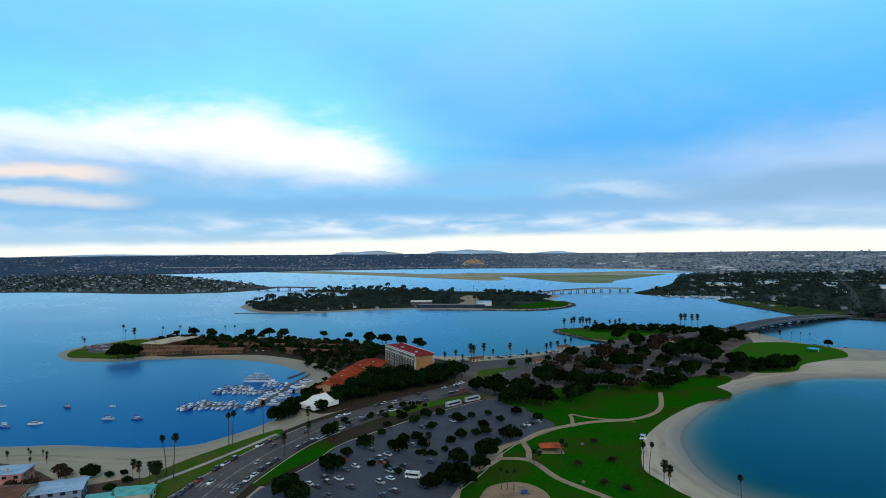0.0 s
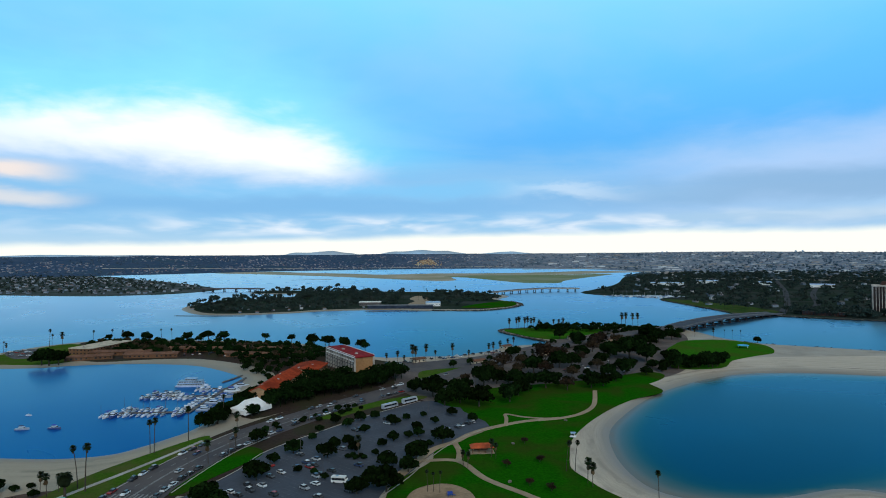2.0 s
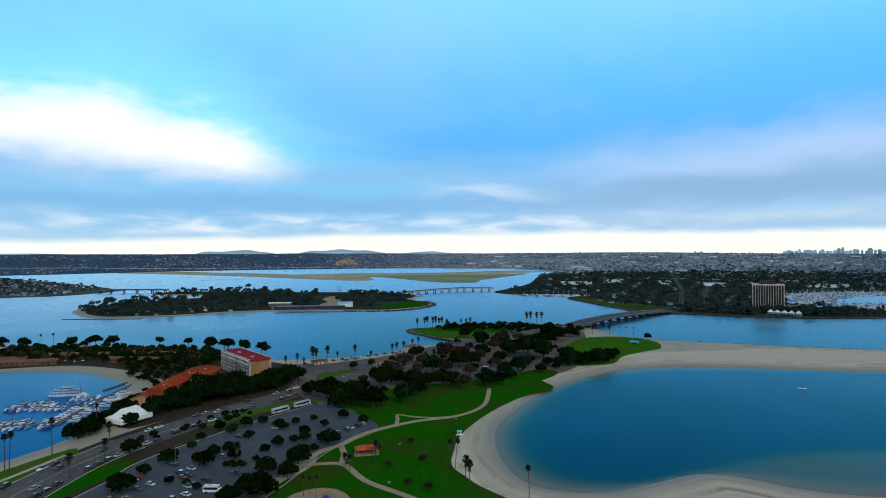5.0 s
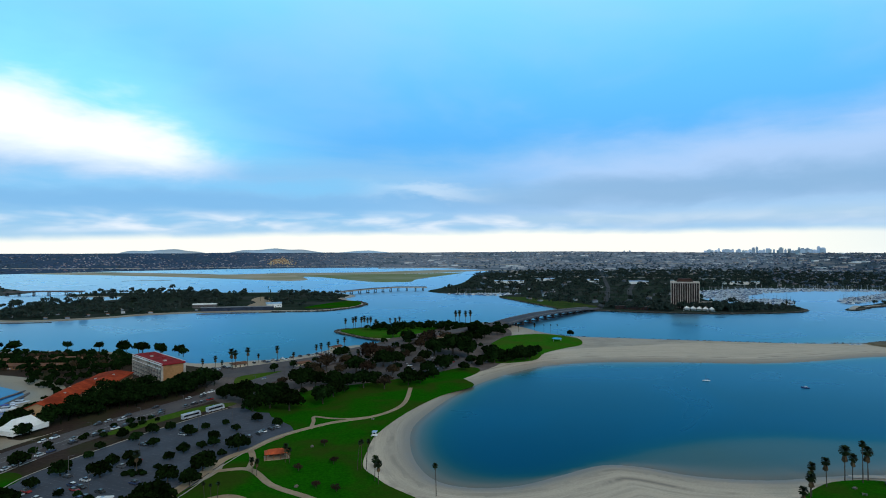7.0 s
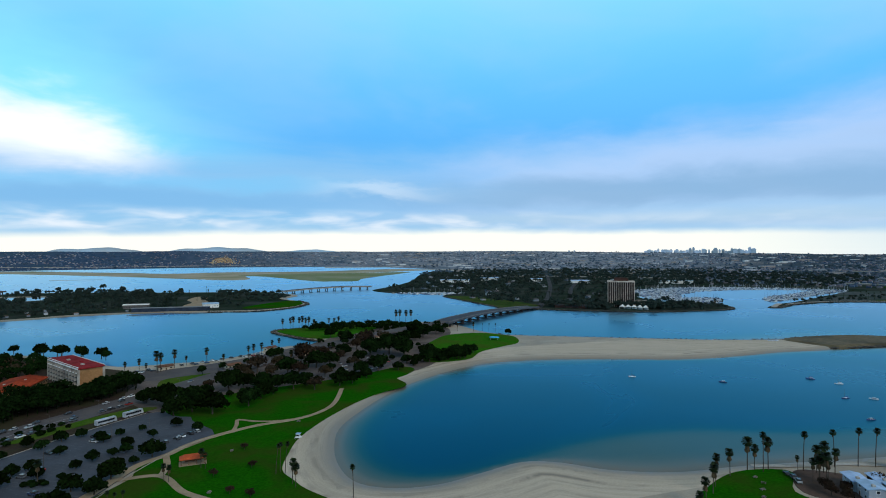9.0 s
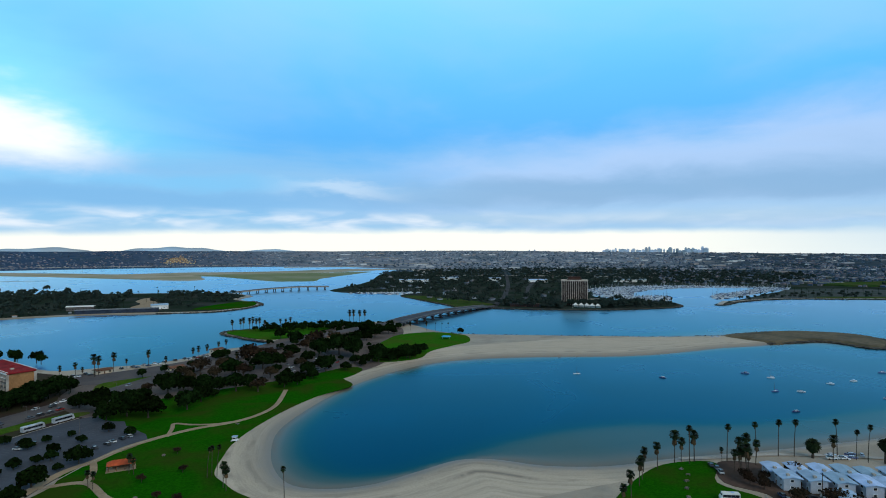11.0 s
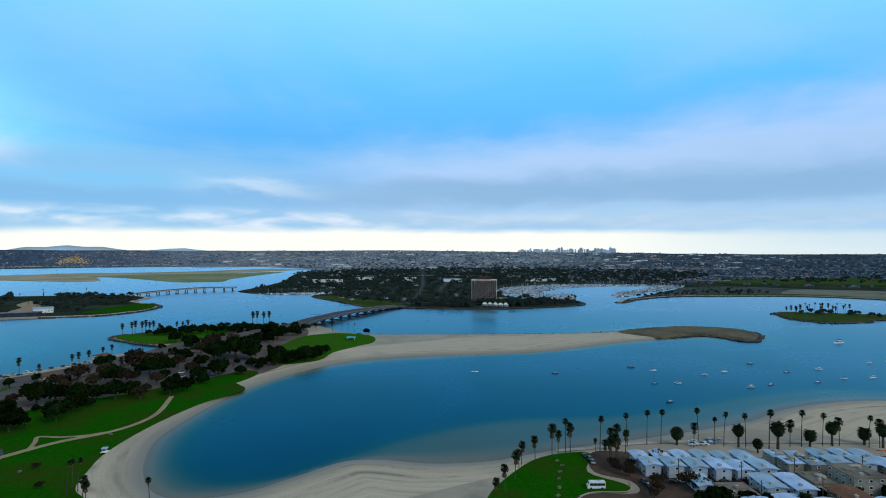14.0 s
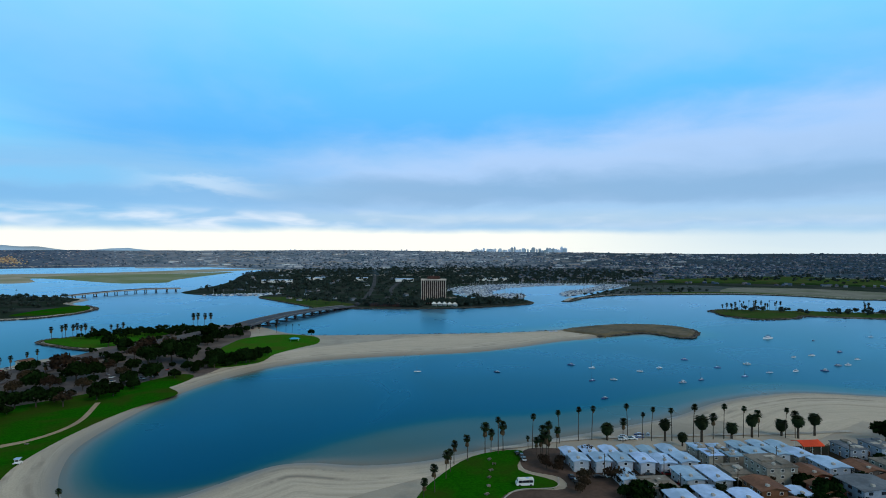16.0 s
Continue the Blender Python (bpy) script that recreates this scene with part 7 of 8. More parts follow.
# ---- road paint and kerbs ----
def lane_marks():
    mv, mf = [], []
    for off, dash, gap, w in ((0.3, 400, 0, 0.18), (-0.3, 400, 0, 0.18), (5.2, 3, 5, 0.16), (-5.2, 3, 5, 0.16)):
        d = 60.0
        while d < 330:
            d1 = min(d + min(dash, 4), 330)
            i = len(mv)
            for dd, oo in ((d, off - w), (d1, off - w), (d1, off + w), (d, off + w)):
                x, y, _ = along_road(dd, oo)
                mv.append((x, y, 1.825))
            mf.append((i, i + 1, i + 2, i + 3))
            d = d1 + gap
    for k in range(9):
        i = len(mv)
        for dd, oo in ((88, -8 + 2 * k), (92.5, -8 + 2 * k), (92.5, -7.1 + 2 * k), (88, -7.1 + 2 * k)):
            x, y, _ = along_road(dd, oo)
            mv.append((x, y, 1.825))
        mf.append((i, i + 1, i + 2, i + 3))
    stuff("lane_marks", mv, mf, ROAD_PAINT, "worn white lane lines and zebra crossing", "markings")


lane_marks()
ribbon("kerb_west", [(-127, 205), (-122, 240), (-116, 272), (-108, 300), (-96, 330)], 0.5, 1.98, CONCRETE, "pale concrete kerb along the road", "kerb")
ribbon("kerb_median", [(-95, 243), (-90, 274), (-84, 297), (-75, 316)], 0.5, 1.98, CONCRETE, "pale concrete kerb beside the verge", "kerb")
ribbon("kerb_car_park", [(-86, 243), (-76, 268), (-70, 294), (-46, 330), (-28, 354), (4, 389)], 0.5, 1.98, CONCRETE, "pale concrete kerb round the car park", "kerb")
ribbon("kerb_path", [(-8, 236), (3, 258), (14, 286), (29, 312), (46, 329)], 0.35, 1.98, CONCRETE, "pale concrete kerb beside the car park", "kerb")
ribbon("kerb_east", [(243, 149), (257, 154), (272, 147), (281, 154)], 0.6, 1.95, CONCRETE, "pale curved kerb round the east lawn", "kerb")
ribbon("path_east", [(313, 178), (309, 160), (305, 145), (300, 128), (294, 112)], 5, 1.85, CONCRETE, "pale pavement beside the beach flats", "path")
ribbon("sea_wall", [(280, 199), (300, 192), (318, 188), (345, 176), (366, 163), (395, 146), (430, 124), (460, 108)], 3.0, 1.9, CONCRETE, "pale boardwalk above the east beach", "path")


# ---- buildings of the park and hotel ----
def gable(bm_roof, L, W, z, rise, over=0.8):
    pts = [(-W / 2 - over, z), (0, z + rise), (W / 2 + over, z), (W / 2 + over, z - 0.3), (0, z + rise - 0.3), (-W / 2 - over, z - 0.3)]
    loft(bm_roof, [[(x, y, h) for y, h in pts] for x in (-L / 2 - over, L / 2 + over)])
    bmesh.ops.recalc_face_normals(bm_roof, faces=bm_roof.faces)


def house(label, x, y, turn, L, W, H, wall, roof, rise=0.0, storeys=1, name="house", z=1.5, group="", ends=True, category="house", units=0, frames=False, panes=True):
    """A house: walls with gable ends, roof with eaves, windows with frames on every side, a door."""
    top = thing(name, label, category, group, (x, y, z), turn)
    bm = bmesh.new()
    box(bm, 0, 0, -0.3, L, W, H + 0.3)
    if rise:
        for s in (-1, 1):
            a, b, c = bm.verts.new((s * L / 2, -W / 2, H)), bm.verts.new((s * L / 2, W / 2, H)), bm.verts.new((s * L / 2, 0, H + rise * 0.97))
            bm.faces.new((a, b, c))
    part("wall", bm, wall, top)
    bm = bmesh.new()
    if rise:
        gable(bm, L, W, H + 0.15, rise)
    else:
        box(bm, 0, 0, H, L + 0.9, W + 0.9, 0.4, 0, 0.06)
        box(bm, 0, 0, H + 0.4, L - 1.0, W - 1.0, 0.08)
    part("roof", bm, roof, top)
    sh = H / storeys
    for side, ln, dist in () if not panes else ((0, L, W / 2), (1, W, L / 2), (2, L, W / 2), (3, W, L / 2)):
        n = max(1, int(ln / 4.0))
        for f in range(storeys):
            for i in range(n):
                u = -ln / 2 + (i + 0.5) * ln / n
                px, py = ((u, -dist), (dist, u), (u, dist), (-dist, u))[side]
                door = f == 0 and i == n // 2 and side in (0, 2)
                w, h, z0 = (1.0, 2.05, 0.0) if door else (1.7, 1.2, f * sh + sh * 0.36) if not frames else (1.2, 0.95, f * sh + sh * 0.42)
                holder = top
                for nm, grow, t, mt in ((("door" if door else "window"), 0.0, 0.2, BROWN_ROOF if door else GLASS), ("frame", 0.16, 0.12, WHITE)):
                    if nm == "frame" and not frames:
                        continue
                    bm = bmesh.new()
                    sx, sy = ((w + 2 * grow, t), (t, w + 2 * grow))[side % 2]
                    box(bm, px, py, max(z0 - grow, 0), sx, sy, h + 2 * grow)
                    holder = part(nm, bm, mt, holder)
    if name == "beach_house" and not rise:
        for k in range(3):
            bm = bmesh.new()
            box(bm, L * (0.3 - 0.3 * k), W * (0.2 if (k + int(x)) % 2 else -0.22), H + rise * 0.4 + 0.1, L * (0.12 + 0.08 * ((k + int(y)) % 3)), W * 0.36, 0.5 + 0.35 * ((k + int(x)) % 3), 0, 0.05)
            part("roof_hatch", bm, (roof, CONCRETE, TAN_ROOF)[(k + int(x + y)) % 3], top)
    for i in range(units):
        bm = bmesh.new()
        box(bm, -L / 3 + i * L / max(1, units) * 0.8, (-1) ** i * W * 0.15, H + (0.35 if not rise else rise * 0.6), 1.4, 1.2, 1.0, 0, 0.05)
        part("roof_unit", bm, CONCRETE, top)
    return top


def beach_flats():
    """Rows of low flats behind the east beach. u runs along the beach, v inland."""
    o, u, v = Vector((300, 172)), Vector((0.872, -0.49)), Vector((-0.49, -0.872))
    white, pale = "white two-storey beach flats with a pale roof", "pale-roofed white cottage among the beach flats"
    cream = "cream beach flats with a pale flat roof"
    rows = [(4, 10, 20, 8, 5.6, FLATS_WHITE, PALE_ROOF, 0.9, 2, white), (13.5, 11, 22, 8, 5.4, FLATS_WHITE, PALE_ROOF, 0.9, 2, white), (23, 12, 23, 8, 5.8, FLATS_WHITE, PALE_ROOF, 0.9, 2, white), (32.5, 13, 25, 8, 5.4, FLATS_WHITE, PALE_ROOF, 0.9, 2, white), (42, 13, 25, 8, 5.6, FLATS_WHITE, PALE_ROOF, 0.9, 2, white), (52, 13, 25, 9, 5.4, FLATS_WHITE, PALE_ROOF, 1.0, 2, white),
            (67, 11, 20, 8, 5.6, FLATS_CREAM, PALE_ROOF, 0.0, 2, cream), (77, 11, 20, 8, 5.8, FLATS_CREAM, PALE_ROOF, 0.0, 2, cream), (88, 11, 20, 9, 5.6, FLATS_WHITE, PALE_ROOF, 0.9, 2, white), (99, 11, 22, 8, 5.8, FLATS_WHITE, PALE_ROOF, 0.9, 2, white), (109, 12, 24, 9, 5.8, FLATS_CREAM, PALE_ROOF, 1.0, 2, "cream beach flats with a long pale roof"), (140, 12, 13, 10, 5.4, BLUE_WALL, SLATE, 0, 2, "grey beach house with flat roof"), (155, 13, 14, 11, 5.6, BLUE_WALL, SLATE, 0, 2, "grey beach house with flat roof"), (176, 14, 18, 12, 6.0, FLATS_CREAM, TAN_ROOF, 0, 2, "cream flat-roofed beach house beside the sand"),
            (19, 34, 12, 8, 4.6, FLATS_WHITE, PALE_ROOF, 0.8, 2, pale), (27, 44, 12, 16, 4.6, FLATS_CREAM, TAN_ROOF, 0.0, 1, "low cream building with a gravel roof"), (45, 37, 14, 9, 5.6, FLATS_WHITE, PALE_ROOF, 0.7, 2, pale), (56, 38, 16, 9, 5.6, FLATS_WHITE, PALE_ROOF, 0.7, 2, pale), (68, 33, 12, 10, 4.5, FLATS_CREAM, TAN_ROOF, 0, 1, "low cream building with a gravel roof"), (83, 36, 16, 15, 8.5, FLATS_CREAM, TAN_ROOF, 0, 3, "three-storey cream flats with a flat brown roof"), (98, 41, 12, 11, 6.0, RED_BROWN, BROWN_ROOF, 1.6, 2, "red-brown gabled wooden house"), (112, 34, 13, 11, 6.2, BLUE_WALL, PALE_ROOF, 0.8, 2, "blue-grey house with a pale roof"), (126, 37, 13, 11, 5.5, DARK, BROWN_ROOF, 1.5, 2, "dark brown gabled wooden house"), (140, 36, 13, 11, 5.5, FLATS_CREAM, TAN_ROOF, 0, 2, cream),
            (30, 60, 11, 10, 5.2, BLUE_WALL, PALE_ROOF, 0.7, 2, "blue-grey house with a pale roof"), (43, 58, 12, 10, 5.6, FLATS_WHITE, PALE_ROOF, 0.7, 2, pale), (55, 62, 11, 10, 5.4, FLATS_CREAM, PALE_ROOF, 0.7, 2, cream), (68, 54, 13, 12, 6.4, DARK_TAN, BROWN_ROOF, 1.4, 2, "tan house with a brown tile roof"), (80, 58, 9, 8, 4.0, FLATS_WHITE, PALE_ROOF, 0.8, 1, pale), (92, 57, 11, 10, 5.5, RED_BROWN, BROWN_ROOF, 1.3, 2, "red-brown gabled wooden house"), (106, 62, 14, 17, 8.0, BLUE_WALL, SLATE, 1.0, 3, "grey three-storey house with a gravel roof"), (124, 58, 13, 12, 6.0, RED_BROWN, BROWN_ROOF, 1.6, 2, "red-brown gabled wooden house"), (140, 58, 13, 12, 6.0, FLATS_CREAM, TAN_ROOF, 0, 2, cream),
            (20, 80, 11, 11, 5.6, FLATS_WHITE, PALE_ROOF, 0.8, 2, pale), (36, 80, 11, 11, 5.6, FLATS_CREAM, TAN_ROOF, 0, 2, cream), (52, 82, 11, 11, 5.6, FLATS_WHITE, PALE_ROOF, 0.8, 2, pale), (68, 76, 12, 12, 6.4, DARK_TAN, BROWN_ROOF, 1.4, 2, "tan house with a brown tile roof"), (84, 78, 12, 12, 6, DARK, BROWN_ROOF, 1.6, 2, "dark brown gabled wooden house"), (104, 84, 13, 13, 7, FLATS_CREAM, TAN_ROOF, 0, 2, cream)]
    for a, b, dep, wid, h, wall, roof, rise, st, label in rows:
        p = o + u * a + v * b
        cuts = [(0, dep)] if dep < 20 else [(-dep * 0.27, dep * 0.44), (dep * 0.24, dep * 0.48)]
        for k, (off, ln) in enumerate(cuts):
            q = p - v * off + u * (0.5 * (-1) ** k if len(cuts) > 1 else 0)
            house(label, q.x, q.y, 60.7, ln, wid - 1.3 - 0.8 * k, h - 0.7 * k - (0.0, 0.9, 0.4)[int(a + b) % 3], wall, roof, rise * 0.8, st, "beach_house", group="beach flats", units=2 if rise < 0.5 else 1, frames=b < 60)
    for a in range(8, 132, 8):
        p = o + u * (a + 1.7 * math.sin(a)) + v * 26.7
        put((CAR, SUV)[a % 3 % 2], p.x, p.y, 1.52, -29 + 180 * (a % 2), 1.0, "cars in the alley", "car parked in the alley behind the flats")
    p = o + u * 122 + v * 8
    top = thing("marquee", "bright orange canvas marquee on posts", "tent", at=(p.x, p.y, 1.5), turn=-29)
    bm = bmesh.new()
    gable(bm, 9.5, 7.5, 5.4, 1.6)
    part("canopy", bm, ORANGE, top)
    for sx in (-4.4, 0, 4.4):
        for sy in (-3.4, 3.4):
            bm = bmesh.new()
            tube(bm, sx, sy, 0, 5.5, 0.1, 0.1, 6)
            part("post", bm, WHITE, top)
    for a, b in ((12, 28), (37, 32), (62, 28), (93, 26), (119, 25), (60, 49), (34, 52), (128, 27)):
        p = o + u * a + v * b
        pole = thing("utility_pole", "dark wooden utility pole with cross-arm", "pole", "utility poles", (p.x, p.y, 1.5), 60)
        bm = bmesh.new()
        tube(bm, 0, 0, -0.3, 11, 0.22, 0.14, 7)
        part("post", bm, BARK, pole)
        bm = bmesh.new()
        box(bm, 0, 0, 10.1, 2.6, 0.18, 0.18)
        part("cross_arm", bm, BARK, pole)


# white and cream walls toned down: their facade shade is in the colour
FLATS_WHITE = surface("shaded_white_stucco", (0.42, 0.46, 0.54), (0.35, 0.39, 0.46), 0.8, grain=0.8, patch=0.12, third=(0.34, 0.38, 0.45), spread=0.12)
FLATS_CREAM = surface("shaded_cream_stucco", (0.31, 0.28, 0.24), (0.25, 0.23, 0.195), 0.85, grain=0.8, patch=0.12)
RED_BROWN = surface("red_brown_siding", (0.22, 0.060, 0.035), (0.15, 0.042, 0.026), 0.85, grain=0.8, patch=0.12)
SLATE = surface("grey_flat_roof", (0.15, 0.17, 0.20), (0.11, 0.125, 0.15), 0.85, grain=0.6, patch=0.12)
ORANGE = surface("orange_canvas", (0.80, 0.075, 0.015), (0.7, 0.06, 0.012), 0.7, grain=0.5, patch=0.1, bump=0.05)
TURQUOISE = surface("turquoise_roof", (0.12, 0.50, 0.46), (0.10, 0.42, 0.40), 0.6, grain=0.5, patch=0.15)
PINK = surface("pink_stucco", (0.55, 0.26, 0.22), (0.46, 0.21, 0.18), 0.85, grain=0.8, patch=0.1)
BLUE_WALL = surface("blue_grey_siding", (0.28, 0.33, 0.42), (0.22, 0.27, 0.35), 0.8, grain=0.8, patch=0.1)
sheet("ground_flats", [tuple(Vector((300, 172)) + Vector((0.872, -0.49)) * a + Vector((-0.49, -0.872)) * b) for a, b in ((-3, 20), (2, -1), (60, -2), (120, -3), (186, -2), (190, 60), (188, 112), (90, 114), (6, 112), (-4, 60))], 1.62, EARTH, "dark paved alleys and yards between the flats", "ground", smooth_line=False)
beach_flats()
house("pink stucco beach house with pale roof", -203, 238, 14, 18, 11, 6, PINK, PALE_ROOF, 0, 2, units=2)
house("pink stucco beach house with pale roof", -228, 244, 14, 18, 12, 6.5, PINK, PALE_ROOF, 0, 2)
house("blue-grey beach house with pale blue roof", -168, 225, 24, 17, 13, 5.2, BLUE_WALL, PALE_ROOF, 0.8, 2)
house("low beach hall with turquoise roof", -137, 224, 15, 15, 9, 4, CREAM, TURQUOISE, 0, 1)
house("small beach kiosk with turquoise roof", -146, 217, 25, 10, 8, 4, CREAM, TURQUOISE, 0, 1)
house("grey beach house with brown roof", -182, 214, 10, 16, 12, 7, CREAM, BROWN_ROOF, 1.6, 2)
house("pale gabled beach house with white walls", -214, 214, 8, 18, 13, 7, WHITE, PALE_ROOF, 0.8, 2)


def hotel_wings():
    for x, y, t, ln, w in ((-317, 562, 20, 40, 10), (-262, 572, 4, 50, 10), (-172, 570, -14, 50, 10), (-300, 588, 2, 60, 10), (-230, 604, -4, 60, 10), (-160, 600, -16, 50, 10)):
        wing = house("long low hotel wing with brown tile roof", x, y, t, ln, w, 3.4, DARK_TAN, BROWN_ROOF, 1.6, 1, "hotel_wing", group="hotel wings", category="hotel")
        for i in range(int(ln / 5)):
            bm = bmesh.new()
            box(bm, -ln / 2 + 2.5 + i * 5, -w / 2 - 0.7, 0, 0.4, 0.4, 3.4)
            part("column", bm, DARK_TAN, wing)
    house("tall tan hotel block with pale roof", -335, 614, 76, 56, 26, 6.5, DARK_TAN, CREAM, 0, 2, "hotel_block", category="hotel", units=4)
    house("red-roofed main hall of the hotel", -103, 433, 85, 68, 16, 5.0, TAN, TILE_ROOF, 3.6, 1, "hotel_hall", category="hotel", units=3)
    house("terracotta-roofed tan hotel lobby", -93, 489, 85, 36, 24, 4.5, TAN, TILE_ROOF, 2.2, 1, "hotel_lobby", category="hotel", units=2)


hotel_wings()


def big_tent():
    top = thing("event_tent", "large white event tent with a hipped roof", "tent", at=(-101, 366, 1.5), turn=56)
    top.scale = (0.98, 0.98, 1.05)
    bm = bmesh.new()
    a, b = 10.5, 7.5
    low = [bm.verts.new((sx * a, sy * b, 4.0)) for sx, sy in ((-1, -1), (1, -1), (1, 1), (-1, 1))]
    sag = [bm.verts.new((sx * a * 0.72, sy * b * 0.5, 5.6)) for sx, sy in ((-1, -1), (1, -1), (1, 1), (-1, 1))]
    up = [bm.verts.new((-a * 0.5, 0, 8.6)), bm.verts.new((a * 0.5, 0, 8.6))]
    for i in range(4):
        bm.faces.new((low[i], low[(i + 1) % 4], sag[(i + 1) % 4], sag[i]))
    for f in ((sag[0], sag[1], up[1], up[0]), (sag[2], sag[3], up[0], up[1]), (sag[1], sag[2], up[1]), (sag[3], sag[0], up[0])):
        bm.faces.new(f)
    part("canopy", bm, WHITE, top)
    for sx, sy, lx, ly in ((0, -7.4, 20.6, 0.12), (0, 7.4, 20.6, 0.12), (-10.3, 0, 0.12, 14.8)):
        bm = bmesh.new()
        box(bm, sx, sy, 1.6, lx, ly, 2.5)
        part("side_wall", bm, WHITE, top)
    for sx in (-10, 0, 10):
        for sy in (-7.2, 7.2):
            bm = bmesh.new()
            tube(bm, sx, sy, 0, 4.1, 0.12, 0.12, 6)
            part("post", bm, DARK, top)


big_tent()


def shelter():
    top = thing("picnic_shelter", "picnic shelter with orange hipped roof on posts", "shelter", at=(37, 289, 1.8), turn=4)
    top.scale = (0.88, 0.88, 0.88)
    bm = bmesh.new()
    a, b = 6.6, 3.8
    low = [bm.verts.new((sx * a, sy * b, 3.0)) for sx, sy in ((-1, -1), (1, -1), (1, 1), (-1, 1))]
    up = [bm.verts.new((-a * 0.6, 0, 4.9)), bm.verts.new((a * 0.6, 0, 4.9))]
    for f in ((low[0], low[1], up[1], up[0]), (low[2], low[3], up[0], up[1]), (low[1], low[2], up[1]), (low[3], low[0], up[0]), tuple(low[::-1])):
        bm.faces.new(f)
    part("roof", bm, SHELTER_ROOF, top)
    for sx in (-5.6, -1.9, 1.9, 5.6):
        for sy in (-3.0, 3.0):
            bm = bmesh.new()
            box(bm, sx, sy, 0, 0.35, 0.35, 3.0)
            part("post", bm, DARK_TAN, top)
    bm = bmesh.new()
    box(bm, 0, 0, -0.1, 13.6, 8, 0.25)
    part("slab", bm, PATHWAY, top)
    bm = bmesh.new()
    box(bm, 0, 2.6, 0.15, 8, 0.3, 2.6)
    part("back_wall", bm, DARK_TAN, top)


SHELTER_ROOF = surface("orange_tile_roof", (0.55, 0.10, 0.03), (0.42, 0.075, 0.025), 0.8, grain=1.0, patch=0.2)
shelter()


def guard_hut():
    top = thing("lifeguard_hut", "small white lifeguard hut on legs on the sand", "hut", at=(87, 309, 1.5), turn=-25)
    top.scale = (0.72, 0.72, 0.72)
    bm = bmesh.new()
    box(bm, 0, 0, 1.4, 2.8, 2.8, 2.4, 0, 0.05)
    part("cabin", bm, WHITE, top)
    bm = bmesh.new()
    box(bm, 0, 0, 3.8, 3.6, 3.6, 0.3, 0, 0.05)
    part("roof", bm, PALE_ROOF, top)
    bm = bmesh.new()
    box(bm, 0, 0, 1.2, 4.4, 4.4, 0.2)
    part("platform", bm, WHITE, top)
    for s, q in ((0, -1.42), (1, 1.42)):
        bm = bmesh.new()
        box(bm, q if s else 0, 0 if s else q, 2.3, 0.06 if s else 2.2, 2.2 if s else 0.06, 1.0)
        part("window", bm, GLASS, top)
    for sx in (-1.8, 1.8):
        for sy in (-1.8, 1.8):
            bm = bmesh.new()
            box(bm, sx, sy, -0.3, 0.2, 0.2, 1.5)
            part("leg", bm, WHITE, top)


guard_hut()


def beach_hut(x, y, t):
    house("small brown beach restroom block", x, y, t, 12, 6, 3.0, CREAM, BROWN_ROOF, 1.2, 1, "restroom", category="hut")


for x, y, t in ((52, 520, 30), (86, 600, 40), (-2, 531, 30), (120, 560, 20), (170, 660, 10), (205, 640, 30)):
    beach_hut(x, y, t)


# ---- rocks, sand and small things ----
def boulders(name, line, count, spread, rng, label, z=0.6, size=(0.8, 2.2), closed=False):
    """Riprap: many angular stones along a shore."""
    c = spline(line, 6, closed)
    verts, faces = [], []
    ico = [(0, 0, 1), (0.9, 0, 0.3), (0.28, 0.85, 0.35), (-0.75, 0.5, 0.3), (-0.7, -0.55, 0.35), (0.3, -0.85, 0.3), (0, 0, -0.8)]
    tri = [(0, 1, 2), (0, 2, 3), (0, 3, 4), (0, 4, 5), (0, 5, 1), (6, 2, 1), (6, 3, 2), (6, 4, 3), (6, 5, 4), (6, 1, 5)]
    for _ in range(count):
        k, f = rng.integers(0, len(c) - 1), rng.random()
        p = c[k] * (1 - f) + c[k + 1] * f + rng.normal(size=2) * spread
        s = rng.uniform(*size)
        t = rng.random() * 6.28
        i = len(verts)
        for a, b, h in ico:
            k = s * rng.uniform(0.75, 1.2)
            verts.append((p[0] + k * (a * math.cos(t) - b * math.sin(t)), p[1] + k * (a * math.sin(t) + b * math.cos(t)), z + rng.uniform(-0.1, 0.1) + k * h * 0.7))
        faces += [tuple(i + k for k in q) for q in tri]
    stuff(name, verts, faces, STONES, label, "rocks")


STONES = island_paint("stones", [(0.080, 0.074, 0.066), (0.05, 0.048, 0.044), (0.12, 0.11, 0.095), (0.04, 0.038, 0.036)], 0.9)
jetty = [(622, 480), (660, 487), (700, 485), (736, 474), (764, 448), (774, 424), (768, 396), (750, 376), (732, 367), (706, 356), (694, 366), (699, 394), (688, 414), (655, 418), (628, 424)]
sheet("ground_jetty", jetty, 3.0, SCRUB, "brown scrub-covered end of the sand spit", "ground", drop=2.6, rim=7.0)
boulders("jetty_rocks", jetty, 900, 1.6, rng, "dark riprap rocks round the end of the spit")
boulders("point_rocks", [(143, 645), (128, 668), (111, 700), (96, 738), (108, 760), (155, 768), (205, 772), (265, 785)], 500, 1.2, rng, "dark riprap rocks along the point")
boulders("spit_rocks", [(352, 640), (368, 621), (435, 582), (497, 547), (560, 514), (632, 492)], 160, 1.0, rng, "scattered dark rocks along the spit's channel side", 0.3, (0.4, 1.0))
boulders("islet_rocks", SMALL_ISLAND, 500, 2.0, rng, "dark riprap rocks round the islet", 0.6, (1.0, 2.5), True)
